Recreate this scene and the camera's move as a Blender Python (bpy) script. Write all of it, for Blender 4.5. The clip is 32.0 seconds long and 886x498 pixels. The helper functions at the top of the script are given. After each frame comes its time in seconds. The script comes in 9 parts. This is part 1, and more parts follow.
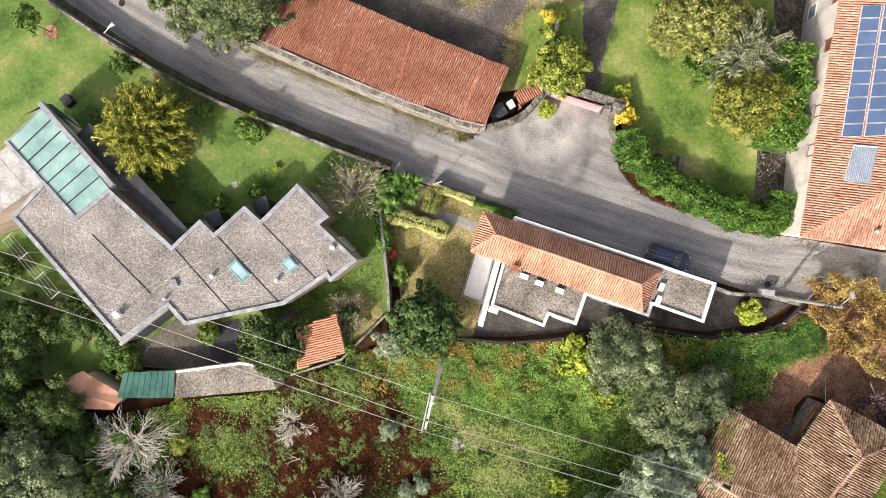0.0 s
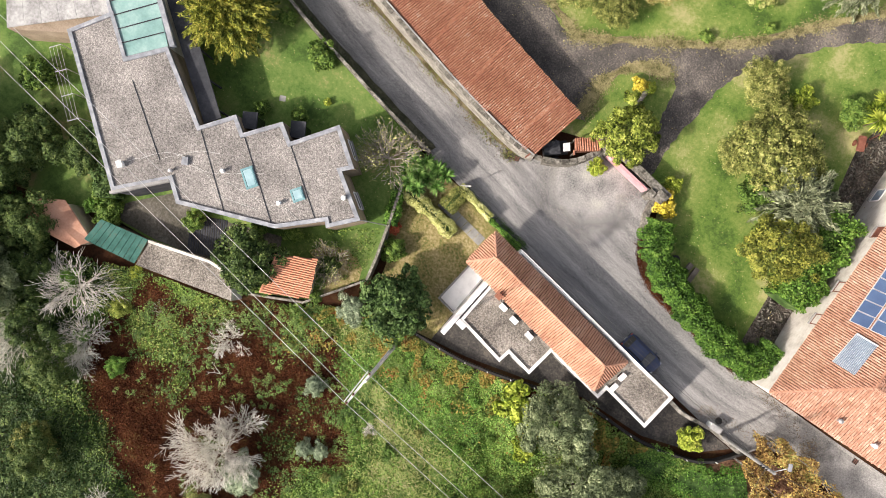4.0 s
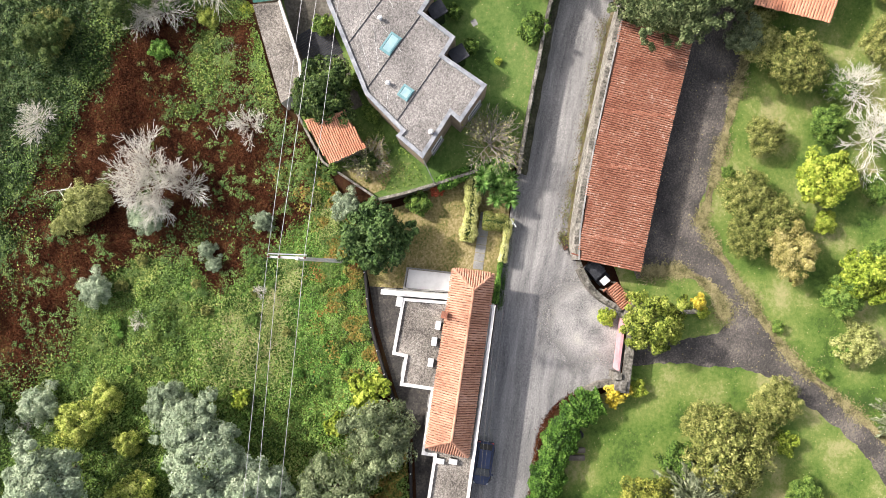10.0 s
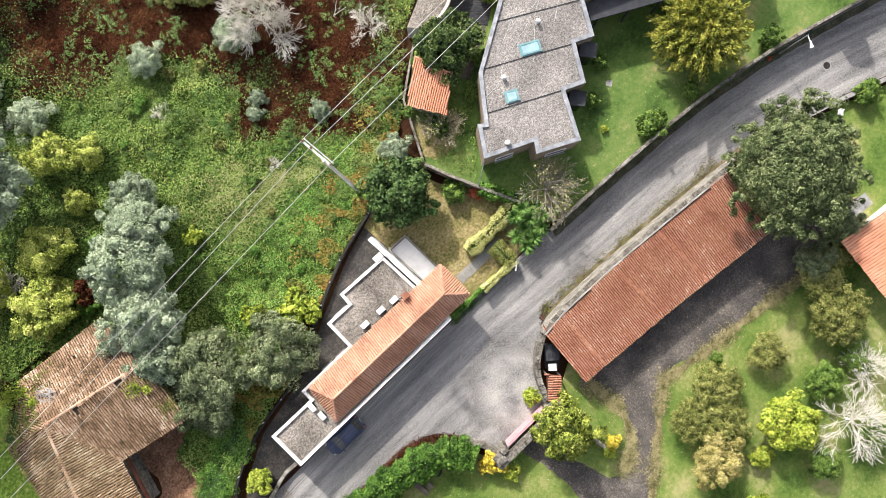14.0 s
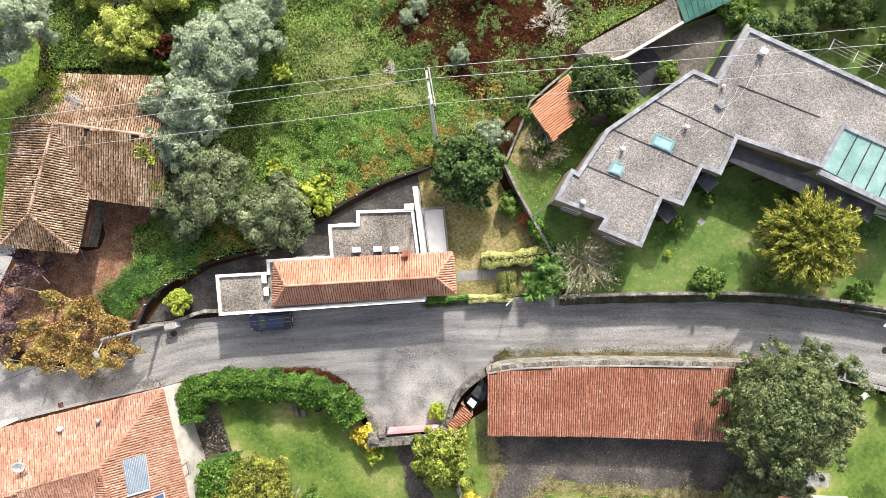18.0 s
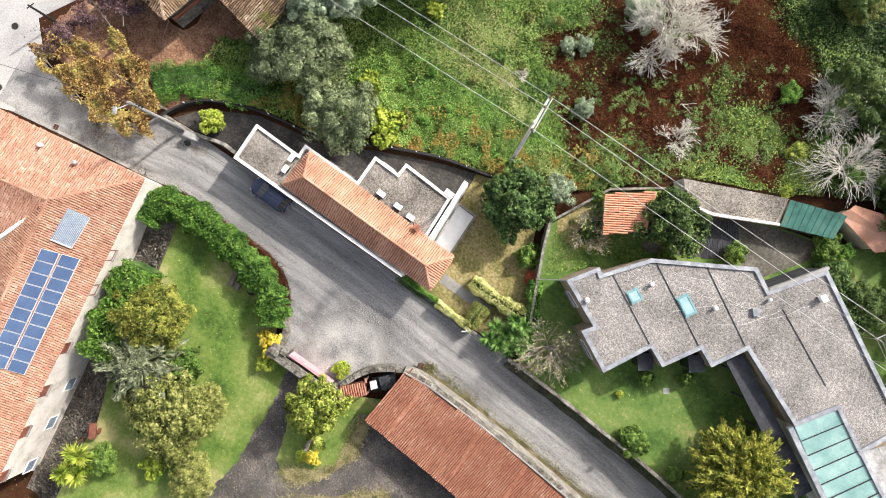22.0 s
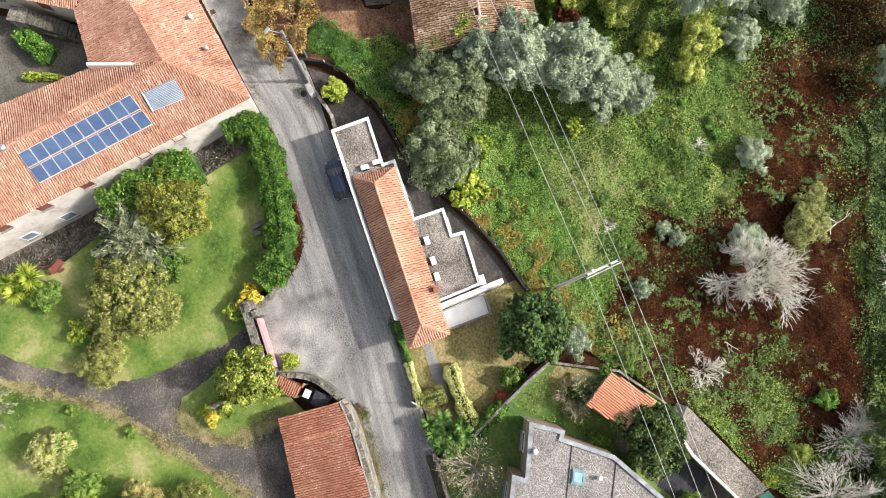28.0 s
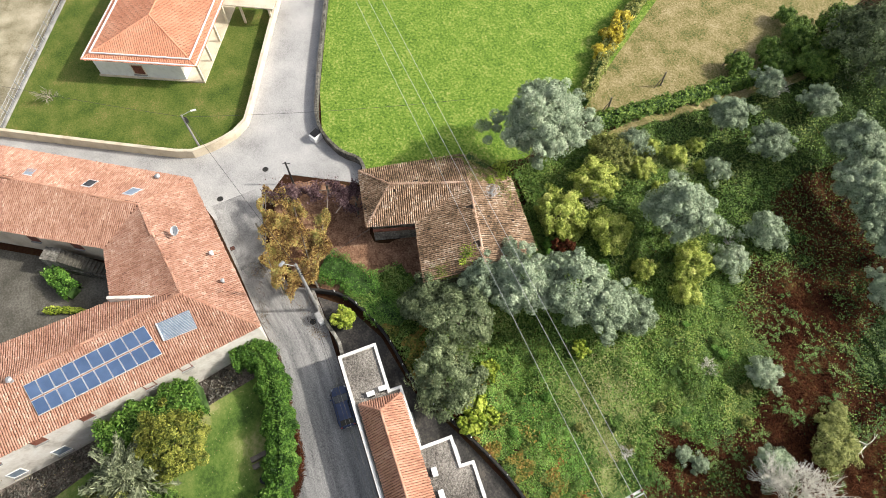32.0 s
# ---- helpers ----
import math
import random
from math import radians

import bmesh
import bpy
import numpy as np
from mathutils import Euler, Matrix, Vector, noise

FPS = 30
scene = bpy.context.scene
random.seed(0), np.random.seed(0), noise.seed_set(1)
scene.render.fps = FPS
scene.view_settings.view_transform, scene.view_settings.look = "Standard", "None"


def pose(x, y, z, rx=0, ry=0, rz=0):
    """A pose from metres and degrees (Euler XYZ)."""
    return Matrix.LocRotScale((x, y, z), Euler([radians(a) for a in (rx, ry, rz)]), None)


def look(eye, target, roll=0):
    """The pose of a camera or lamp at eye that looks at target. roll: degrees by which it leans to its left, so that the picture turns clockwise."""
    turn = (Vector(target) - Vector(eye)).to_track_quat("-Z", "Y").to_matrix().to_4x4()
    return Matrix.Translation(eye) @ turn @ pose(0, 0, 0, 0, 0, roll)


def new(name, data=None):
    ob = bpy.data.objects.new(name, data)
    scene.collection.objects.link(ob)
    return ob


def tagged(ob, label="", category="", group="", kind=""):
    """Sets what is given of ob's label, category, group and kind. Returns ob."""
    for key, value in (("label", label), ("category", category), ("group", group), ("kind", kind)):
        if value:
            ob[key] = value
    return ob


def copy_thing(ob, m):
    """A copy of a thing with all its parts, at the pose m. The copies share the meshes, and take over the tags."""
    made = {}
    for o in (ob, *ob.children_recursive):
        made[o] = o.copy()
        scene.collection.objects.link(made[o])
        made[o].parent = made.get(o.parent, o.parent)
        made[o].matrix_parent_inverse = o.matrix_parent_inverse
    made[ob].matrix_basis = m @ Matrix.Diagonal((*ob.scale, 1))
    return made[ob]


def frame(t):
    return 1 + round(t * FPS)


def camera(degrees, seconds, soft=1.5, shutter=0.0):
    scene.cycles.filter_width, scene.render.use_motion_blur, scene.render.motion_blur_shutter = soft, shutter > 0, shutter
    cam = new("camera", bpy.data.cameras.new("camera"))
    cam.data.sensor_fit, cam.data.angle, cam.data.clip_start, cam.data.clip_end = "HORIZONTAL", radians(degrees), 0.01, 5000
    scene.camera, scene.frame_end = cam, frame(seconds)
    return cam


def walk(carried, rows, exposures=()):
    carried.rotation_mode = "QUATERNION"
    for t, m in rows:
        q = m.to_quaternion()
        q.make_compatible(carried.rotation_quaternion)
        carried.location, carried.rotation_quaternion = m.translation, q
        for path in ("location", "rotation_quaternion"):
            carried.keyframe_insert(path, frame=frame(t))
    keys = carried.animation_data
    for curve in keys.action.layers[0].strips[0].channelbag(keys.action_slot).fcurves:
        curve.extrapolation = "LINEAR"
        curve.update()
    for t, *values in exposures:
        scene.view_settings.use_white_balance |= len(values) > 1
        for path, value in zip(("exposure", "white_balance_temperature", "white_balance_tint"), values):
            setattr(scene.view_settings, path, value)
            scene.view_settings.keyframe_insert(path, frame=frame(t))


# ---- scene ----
# The camera hangs still 60 m over the lane, turns about the plumb line and then lifts its view.
cam = camera(70.0, 32.0, soft=0.45)
EYE = (0.0, 0.0, 60.0)
TURNS = [
    (0.0, -0.45, 2.43, -167.35), (0.5, -0.36, 2.47, -164.84), (1.0, -0.25, 2.54, -162.16), (1.5, -0.08, 2.51, -159.61),
    (2.0, 0.02, 2.50, -156.82), (2.5, 0.23, 2.48, -153.23), (3.0, 0.34, 2.41, -149.47), (3.5, 0.37, 2.33, -145.47),
    (5.5, 1.15, 2.30, -129.54), (6.0, 0.96, 2.07, -125.49), (6.5, 1.24, 2.07, -120.78), (7.0, 1.22, 1.88, -116.11),
    (7.5, 1.11, 1.75, -111.59), (8.0, 1.12, 1.77, -107.00), (8.5, 1.25, 1.71, -102.33), (9.0, 1.33, 1.64, -97.61),
    (9.5, 1.47, 1.62, -92.90), (10.0, 1.56, 1.51, -88.03), (10.5, 1.68, 1.37, -83.30), (11.0, 1.92, 1.20, -78.74),
    (11.5, 2.04, 1.01, -74.13), (12.0, 2.07, 0.78, -69.31), (12.5, 1.98, 0.56, -64.38), (13.0, 1.68, 0.57, -59.01),
    (13.5, 1.70, 0.42, -54.66), (15.5, 1.00, 0.72, -34.44), (16.0, 0.90, 0.85, -29.54), (16.5, 0.71, 0.92, -24.46),
    (17.0, 0.78, 1.04, -19.79), (17.5, 0.78, 1.09, -14.92), (18.0, 0.84, 1.19, -9.96), (18.5, 0.94, 1.31, -5.12),
    (19.0, 0.99, 1.38, 0.00), (19.5, 1.14, 1.41, 4.88), (20.0, 1.21, 1.40, 9.89), (20.5, 1.26, 1.37, 14.82),
    (21.0, 1.23, 1.23, 19.71), (21.5, 1.29, 1.04, 24.65), (22.0, 1.30, 0.89, 29.38), (22.5, 1.27, 0.78, 34.46),
    (23.0, 1.14, 0.61, 39.42), (23.5, 1.16, 0.60, 44.43), (24.0, 1.26, 0.46, 49.49), (24.5, 1.36, 0.27, 54.40),
    (26.5, 0.74, 0.07, 64.69), (27.0, 2.76, 0.11, 64.80), (27.5, 5.61, 0.16, 64.81), (28.0, 8.12, 0.15, 64.86),
    (28.5, 10.53, 0.19, 64.74), (29.0, 12.93, 0.19, 64.65), (29.5, 15.40, 0.29, 64.68), (30.0, 17.85, 0.46, 64.63),
    (30.5, 20.29, 0.60, 64.64), (31.0, 20.98, 0.66, 64.62), (31.5, 23.02, 0.75, 64.66), (31.7, 25.80, 0.88, 64.45),
    (32.0, 28.25, 1.02, 64.12),
]
walk(cam, [(r[0], pose(*EYE, *r[1:])) for r in TURNS], [(0, 1.16, 6850, 15), (3, 1.09, 6800, 15), (7, 1.10, 6650, 14), (9, 1.22, 6500, 14), (19, 1.24, 6500, 12), (24, 1.20, 6500, 12), (27, 1.14, 6500, 12), (30, 1.06, 6500, 10), (32, 0.92, 6500, 9)])

# ---- light: sun low in the sky, broken cloud ----
SUN_DIR = Vector((0.40, 0.915, 0.71)).normalized()      # towards the sun, about 35 degrees high
world = bpy.data.worlds.new("sky")
scene.world = world
world.use_nodes = True
wn = world.node_tree.nodes
sky = wn.new("ShaderNodeTexSky")
sky.sky_type = "NISHITA"
sky.sun_disc = False
sky.sun_elevation = math.asin(SUN_DIR.z)
sky.sun_rotation = math.atan2(SUN_DIR.x, SUN_DIR.y)
sky.air_density, sky.dust_density, sky.ozone_density = 0.8, 4.0, 0.6
haze = wn.new("ShaderNodeHueSaturation")          # thin broken cloud greys the blue
haze.inputs["Saturation"].default_value = 0.45
world.node_tree.links.new(sky.outputs[0], haze.inputs["Color"])
world.node_tree.links.new(haze.outputs[0], wn["Background"].inputs[0])
wn["Background"].inputs[1].default_value = 0.11
sun_lamp = bpy.data.lights.new("sun", "SUN")
sun_lamp.energy, sun_lamp.angle, sun_lamp.color = 2.5, radians(1.7), (1.0, 0.95, 0.86)
sun_ob = new("sun", sun_lamp)
sun_ob.matrix_world = look(SUN_DIR * 200, (0, 0, 0))

# ---- materials ----
def mat(name, stops, scale=1.0, fine=30.0, rough=0.85, bump=0.3, island=0.0, metal=0.0, fine_mix=0.35, spec=0.3,
        detail=6.0, bump_scale=None, stretch=None, per_object=0.0, streak=None, dist=0.02, pebble=None, coarse=1.6):
    """Stops: colours from dark to light that coarse noise picks from; fine noise, islands and objects shift the pick."""
    m = bpy.data.materials.new(name)
    m.use_nodes = True
    nt = m.node_tree
    n, ln = nt.nodes, nt.links.new
    b = n["Principled BSDF"]
    b.inputs["Roughness"].default_value, b.inputs["Metallic"].default_value = rough, metal
    b.inputs["Specular IOR Level"].default_value = spec
    co = n.new("ShaderNodeTexCoord")
    src = co.outputs["Object"]
    if stretch:
        mp = n.new("ShaderNodeMapping")
        mp.inputs["Scale"].default_value = stretch
        ln(src, mp.inputs["Vector"])
        src = mp.outputs[0]

    def noise_at(s, d):
        t = n.new("ShaderNodeTexNoise")
        t.inputs["Scale"].default_value, t.inputs["Detail"].default_value = s, d
        ln(src, t.inputs["Vector"])
        return t.outputs["Fac"]

    def calc(op, a, c):
        t = n.new("ShaderNodeMath")
        t.operation = op
        for k, v in enumerate((a, c)):
            if isinstance(v, (int, float)):
                t.inputs[k].default_value = v
            else:
                ln(v, t.inputs[k])
        return t.outputs[0]
    big, small = noise_at(scale, detail), noise_at(fine, 3.0)
    pick = calc("ADD", calc("MULTIPLY", calc("SUBTRACT", big, 0.5), coarse), 0.5)
    pick = calc("ADD", pick, calc("MULTIPLY", calc("SUBTRACT", small, 0.5), 2 * fine_mix))
    if streak:
        mp2 = n.new("ShaderNodeMapping")
        mp2.inputs["Scale"].default_value, mp2.inputs["Rotation"].default_value = streak[:3], (0, 0, radians(streak[4]))
        ln(co.outputs["Object"], mp2.inputs["Vector"])
        t2 = n.new("ShaderNodeTexNoise")
        t2.inputs["Scale"].default_value, t2.inputs["Detail"].default_value = 1.0, 5.0
        ln(mp2.outputs[0], t2.inputs["Vector"])
        pick = calc("ADD", pick, calc("MULTIPLY", calc("SUBTRACT", t2.outputs["Fac"], 0.5), streak[3]))
    if pebble:
        vo = n.new("ShaderNodeTexVoronoi")
        vo.inputs["Scale"].default_value = pebble[0]
        ln(co.outputs["Object"], vo.inputs["Vector"])
        sp = n.new("ShaderNodeSeparateColor")
        ln(vo.outputs["Color"], sp.inputs[0])
        pick = calc("ADD", pick, calc("MULTIPLY", calc("SUBTRACT", sp.outputs[0], 0.5), pebble[1]))
    if island:
        g = n.new("ShaderNodeNewGeometry")
        pick = calc("ADD", pick, calc("MULTIPLY", calc("SUBTRACT", g.outputs["Random Per Island"], 0.5), island))
    if per_object:
        oi = n.new("ShaderNodeObjectInfo")
        pick = calc("ADD", pick, calc("MULTIPLY", calc("SUBTRACT", oi.outputs["Random"], 0.5), per_object))
    ramp = n.new("ShaderNodeValToRGB")
    el = ramp.color_ramp.elements
    for k, c in enumerate(stops):
        pos = k / max(1, len(stops) - 1)
        e = el[k] if k < 2 and k < len(el) else el.new(pos)
        e.position, e.color = pos, (*c, 1)
    ln(pick, ramp.inputs[0])
    ln(ramp.outputs[0], b.inputs["Base Color"])
    if bump:
        bp = n.new("ShaderNodeBump")
        bp.inputs["Strength"].default_value, bp.inputs["Distance"].default_value = bump, dist
        ln(noise_at(bump_scale or fine, 4.0), bp.inputs["Height"])
        ln(bp.outputs[0], b.inputs["Normal"])
    return m


def leaf_mat(name, stops, scale=1.2, island=0.62, rough=0.55, trans=0.1, spec=0.16, per_object=0.3):
    # darkest stop lowered: some shade between leaves goes into the leaf colour
    stops = [tuple(0.6 * c for c in stops[0])] + list(stops[1:])
    m = mat(name, stops, scale, 3.0, rough, 0.0, island, fine_mix=0.18, spec=spec, per_object=per_object, coarse=2.0)
    nt = m.node_tree
    n, ln = nt.nodes, nt.links.new
    tr, mx = n.new("ShaderNodeBsdfTranslucent"), n.new("ShaderNodeMixShader")
    mx.inputs[0].default_value = trans
    ramp = next(x for x in n if x.bl_idname == "ShaderNodeValToRGB")
    ln(ramp.outputs[0], tr.inputs[0])
    ln(n["Principled BSDF"].outputs[0], mx.inputs[1])
    ln(tr.outputs[0], mx.inputs[2])
    ln(mx.outputs[0], n["Material Output"].inputs[0])
    return m


ASPHALT = mat("old_asphalt", [(0.072, 0.071, 0.072), (0.178, 0.175, 0.173), (0.29, 0.283, 0.275), (0.44, 0.425, 0.40)], 0.15, 7, 0.9, 0.45, fine_mix=0.4, detail=5.0, dist=0.02, pebble=(15.0, 0.34), bump_scale=14, coarse=0.7)


def along_lane(m, amount):
    """Wheel tracks, seams and tar streaks that follow the bends of the lane."""
    n, ln = m.node_tree.nodes, m.node_tree.links.new
    co, sp, mr, bend = n.new("ShaderNodeTexCoord"), n.new("ShaderNodeSeparateXYZ"), n.new("ShaderNodeMapRange"), n.new("ShaderNodeFloatCurve")
    ln(co.outputs["Object"], sp.inputs[0])
    mr.inputs["From Min"].default_value, mr.inputs["From Max"].default_value = -48.0, 60.0
    ln(sp.outputs["X"], mr.inputs["Value"])
    line = [(-48, -5.0), (-33, -5.3), (-26, -4.5), (-12, -5.4), (4, -7.4), (12.7, -8.7), (23.7, -10.5), (34, -13.5), (40.5, -16.0), (48, -19.5), (60, -24.8)]
    cv = bend.mapping.curves[0]
    for k, (x, y) in enumerate(line):
        at = ((x + 48) / 108, -y / 30)
        if k in (0, len(line) - 1):
            cv.points[0 if k == 0 else -1].location = at
        else:
            cv.points.new(*at)
    bend.mapping.update()
    ln(mr.outputs[0], bend.inputs["Value"])
    off, cb, ns = n.new("ShaderNodeMath"), n.new("ShaderNodeCombineXYZ"), n.new("ShaderNodeTexNoise")
    off.operation = "MULTIPLY_ADD"
    off.inputs[1].default_value = 30.0
    ln(bend.outputs[0], off.inputs[0])
    ln(sp.outputs["Y"], off.inputs[2])
    sx, sy = n.new("ShaderNodeMath"), n.new("ShaderNodeMath")
    for nd, k in ((sx, 0.10), (sy, 1.15)):
        nd.operation = "MULTIPLY"
        nd.inputs[1].default_value = k
    ln(sp.outputs["X"], sx.inputs[0])
    ln(off.outputs[0], sy.inputs[0])
    ln(sx.outputs[0], cb.inputs[0])
    ln(sy.outputs[0], cb.inputs[1])
    ns.inputs["Scale"].default_value, ns.inputs["Detail"].default_value, ns.inputs["Roughness"].default_value = 1.0, 7.0, 0.62
    ln(cb.outputs[0], ns.inputs["Vector"])
    ramp = next(x for x in n if x.bl_idname == "ShaderNodeValToRGB")
    was = ramp.inputs[0].links[0].from_socket
    mid, add = n.new("ShaderNodeMath"), n.new("ShaderNodeMath")
    mid.operation, add.operation = "SUBTRACT", "MULTIPLY_ADD"
    mid.inputs[1].default_value, add.inputs[1].default_value = 0.5, amount
    ln(ns.outputs["Fac"], mid.inputs[0])
    ln(mid.outputs[0], add.inputs[0])
    ln(was, add.inputs[2])
    ln(add.outputs[0], ramp.inputs[0])


along_lane(ASPHALT, 1.5)
FORECOURT = mat("worn_grey_paving", [(0.10, 0.10, 0.10), (0.215, 0.21, 0.205), (0.33, 0.32, 0.305), (0.46, 0.435, 0.39)], 0.5, 7, 0.9, 0.5, fine_mix=0.45, detail=5.0, dist=0.02, pebble=(15.0, 0.34), bump_scale=14)


def ragged(m, centre, radius, scale=0.7, wild=1.6):
    """Lets a layer thin out raggedly away from its centre."""
    n, ln = m.node_tree.nodes, m.node_tree.links.new
    co, sb, le = n.new("ShaderNodeTexCoord"), n.new("ShaderNodeVectorMath"), n.new("ShaderNodeVectorMath")
    sb.operation, le.operation = "SUBTRACT", "LENGTH"
    sb.inputs[1].default_value = centre
    ln(co.outputs["Object"], sb.inputs[0])
    ln(sb.outputs[0], le.inputs[0])
    tx, ad, mr = n.new("ShaderNodeTexNoise"), n.new("ShaderNodeMath"), n.new("ShaderNodeMapRange")
    tx.inputs["Scale"].default_value, tx.inputs["Detail"].default_value = scale, 7.0
    ln(co.outputs["Object"], tx.inputs["Vector"])
    ad.operation = "MULTIPLY_ADD"
    ad.inputs[1].default_value = radius * wild * 2
    ln(tx.outputs["Fac"], ad.inputs[0])
    ln(le.outputs["Value"], ad.inputs[2])
    mr.inputs["From Min"].default_value, mr.inputs["From Max"].default_value = radius * (0.75 + wild), radius * (1.25 + wild)
    mr.inputs["To Min"].default_value, mr.inputs["To Max"].default_value = 1.0, 0.0
    ln(ad.outputs[0], mr.inputs["Value"])
    ln(mr.outputs[0], n["Principled BSDF"].inputs["Alpha"])


ragged(FORECOURT, (-4.6, -12.4, 0.0), 4.2, 0.5, 0.5)
PALE_MOUTH = mat("pale_ragged_setts", [(0.15, 0.15, 0.15), (0.27, 0.265, 0.26), (0.40, 0.39, 0.38)], 0.5, 6, 0.9, 0.9, fine_mix=0.55, pebble=(11.0, 0.35))
ragged(PALE_MOUTH, (-42.0, -4.6, 0.0), 6.0, 0.4, 0.9)
GRIME = mat("damp_dark_grime", [(0.02, 0.018, 0.015), (0.05, 0.045, 0.036), (0.12, 0.10, 0.075)], 0.8, 6, 0.9, 0.6, fine_mix=0.7)
ragged(GRIME, (2.6, -10.5, 0.0), 1.1, 0.9, 1.2)
JUNCTION = mat("pale_setts", [(0.19, 0.186, 0.18), (0.33, 0.325, 0.318), (0.43, 0.42, 0.41), (0.53, 0.51, 0.48)], 0.3, 7, 0.9, 0.4, fine_mix=0.35, pebble=(9.0, 0.25), coarse=1.2, dist=0.02)
DRIVE = mat("dark_gravel_drive", [(0.042, 0.038, 0.036), (0.09, 0.082, 0.075), (0.22, 0.19, 0.16)], 0.4, 6, 0.95, 1.0, fine_mix=0.5, dist=0.04, pebble=(12.0, 0.5))
YARD = mat("black_bitumen_yard", [(0.022, 0.021, 0.02), (0.05, 0.047, 0.044), (0.115, 0.10, 0.085)], 0.6, 6, 0.9, 0.5, fine_mix=0.5, pebble=(4.0, 0.3))
EARTH = mat("bare_red_earth", [(0.10, 0.052, 0.03), (0.235, 0.125, 0.075), (0.38, 0.235, 0.15)], 0.7, 5, 0.95, 1.0, fine_mix=0.6, dist=0.05, pebble=(7.0, 0.5))
BED = mat("dark_leafy_soil", [(0.04, 0.034, 0.028), (0.095, 0.08, 0.066), (0.22, 0.19, 0.165)], 0.9, 5, 0.95, 1.0, fine_mix=0.6, dist=0.05, pebble=(7.0, 0.6))
SAND = mat("sandy_bare_plot", [(0.17, 0.15, 0.085), (0.33, 0.29, 0.195), (0.46, 0.40, 0.29)], 0.35, 5, 0.95, 0.9, fine_mix=0.45, coarse=2.6)
VERGE = mat("dry_grass_verge", [(0.065, 0.055, 0.03), (0.165, 0.135, 0.08), (0.30, 0.25, 0.15)], 0.9, 5, 0.95, 0.9, fine_mix=0.5)
LAWN = mat("mown_lawn", [(0.038, 0.08, 0.013), (0.095, 0.162, 0.027), (0.175, 0.225, 0.056), (0.33, 0.31, 0.14)], 0.22, 2.6, 0.9, 0.6, fine_mix=0.35, detail=8.0, dist=0.03, pebble=(11.0, 0.2), bump_scale=9, coarse=2.6)
FIELD = mat("bright_pasture", [(0.05, 0.10, 0.010), (0.105, 0.195, 0.018), (0.185, 0.275, 0.038), (0.34, 0.36, 0.11)], 0.5, 3.0, 0.9, 1.0, fine_mix=0.65, dist=0.08, pebble=(5.0, 0.45), coarse=0.9, detail=8.0)
GARDEN = mat("fresh_garden_lawn", [(0.038, 0.08, 0.014), (0.085, 0.155, 0.03), (0.145, 0.21, 0.055), (0.29, 0.25, 0.11)], 0.25, 2.6, 0.9, 0.6, fine_mix=0.35, detail=8.0, dist=0.03, pebble=(11.0, 0.2), bump_scale=9, coarse=2.4)
NEAT = mat("neat_dark_lawn", [(0.034, 0.062, 0.008), (0.07, 0.11, 0.013), (0.118, 0.142, 0.026), (0.21, 0.175, 0.06)], 0.35, 5, 0.9, 0.8, fine_mix=0.5, dist=0.04, pebble=(8.0, 0.3))
DRY_LAWN = mat("thin_dry_lawn", [(0.07, 0.10, 0.022), (0.18, 0.16, 0.055), (0.29, 0.235, 0.11), (0.40, 0.33, 0.19)], 0.4, 4, 0.95, 1.0, fine_mix=0.55, dist=0.05, pebble=(6.5, 0.4))
FLOOR = mat("undergrowth_floor", [(0.012, 0.010, 0.006), (0.045, 0.02, 0.011), (0.07, 0.045, 0.02)], 0.25, 4, 0.95, 0.9, spec=0.05)
STONE = mat("lichened_granite", [(0.05, 0.046, 0.038), (0.125, 0.117, 0.098), (0.215, 0.20, 0.172), (0.36, 0.34, 0.30)], 1.2, 5, 0.9, 1.0, fine_mix=0.8, per_object=0.5, dist=0.05)
CONCRETE = mat("weathered_concrete", [(0.14, 0.135, 0.13), (0.27, 0.265, 0.255), (0.40, 0.39, 0.37)], 0.8, 12, 0.85, 0.3)
WHITE = mat("white_limewash", [(0.50, 0.48, 0.45), (0.76, 0.75, 0.72), (0.84, 0.83, 0.81)], 0.8, 5, 0.7, 0.15, fine_mix=0.2)
OLD_WHITE = mat("stained_white_plaster", [(0.38, 0.34, 0.29), (0.66, 0.62, 0.56), (0.80, 0.78, 0.74)], 0.7, 4, 0.8, 0.2, fine_mix=0.3)
CREAM = mat("cream_plaster", [(0.42, 0.35, 0.25), (0.60, 0.52, 0.40), (0.70, 0.63, 0.51)], 0.6, 6, 0.8, 0.2, fine_mix=0.25)
BEIGE = mat("beige_render", [(0.16, 0.12, 0.085), (0.28, 0.22, 0.16), (0.38, 0.31, 0.24)], 0.7, 8, 0.85, 0.2)
ROOF_GRAVEL = mat("roof_gravel", [(0.055, 0.052, 0.048), (0.16, 0.15, 0.14), (0.28, 0.262, 0.245), (0.50, 0.465, 0.43)], 0.3, 6, 0.9, 0.8, fine_mix=0.35, detail=6.0, coarse=0.9, dist=0.06, pebble=(12.0, 0.48), bump_scale=11)
ROOF_GRAVEL2 = mat("fine_roof_gravel", [(0.07, 0.062, 0.053), (0.20, 0.18, 0.155), (0.40, 0.365, 0.32)], 0.35, 5, 0.9, 1.0, fine_mix=0.4, dist=0.05, pebble=(13.0, 0.7), bump_scale=11)
FLASH = mat("patched_grey_flashing", [(0.12, 0.128, 0.142), (0.25, 0.265, 0.29), (0.44, 0.45, 0.47)], 1.1, 3.0, 0.6, 0.1, fine_mix=0.3, spec=0.4)
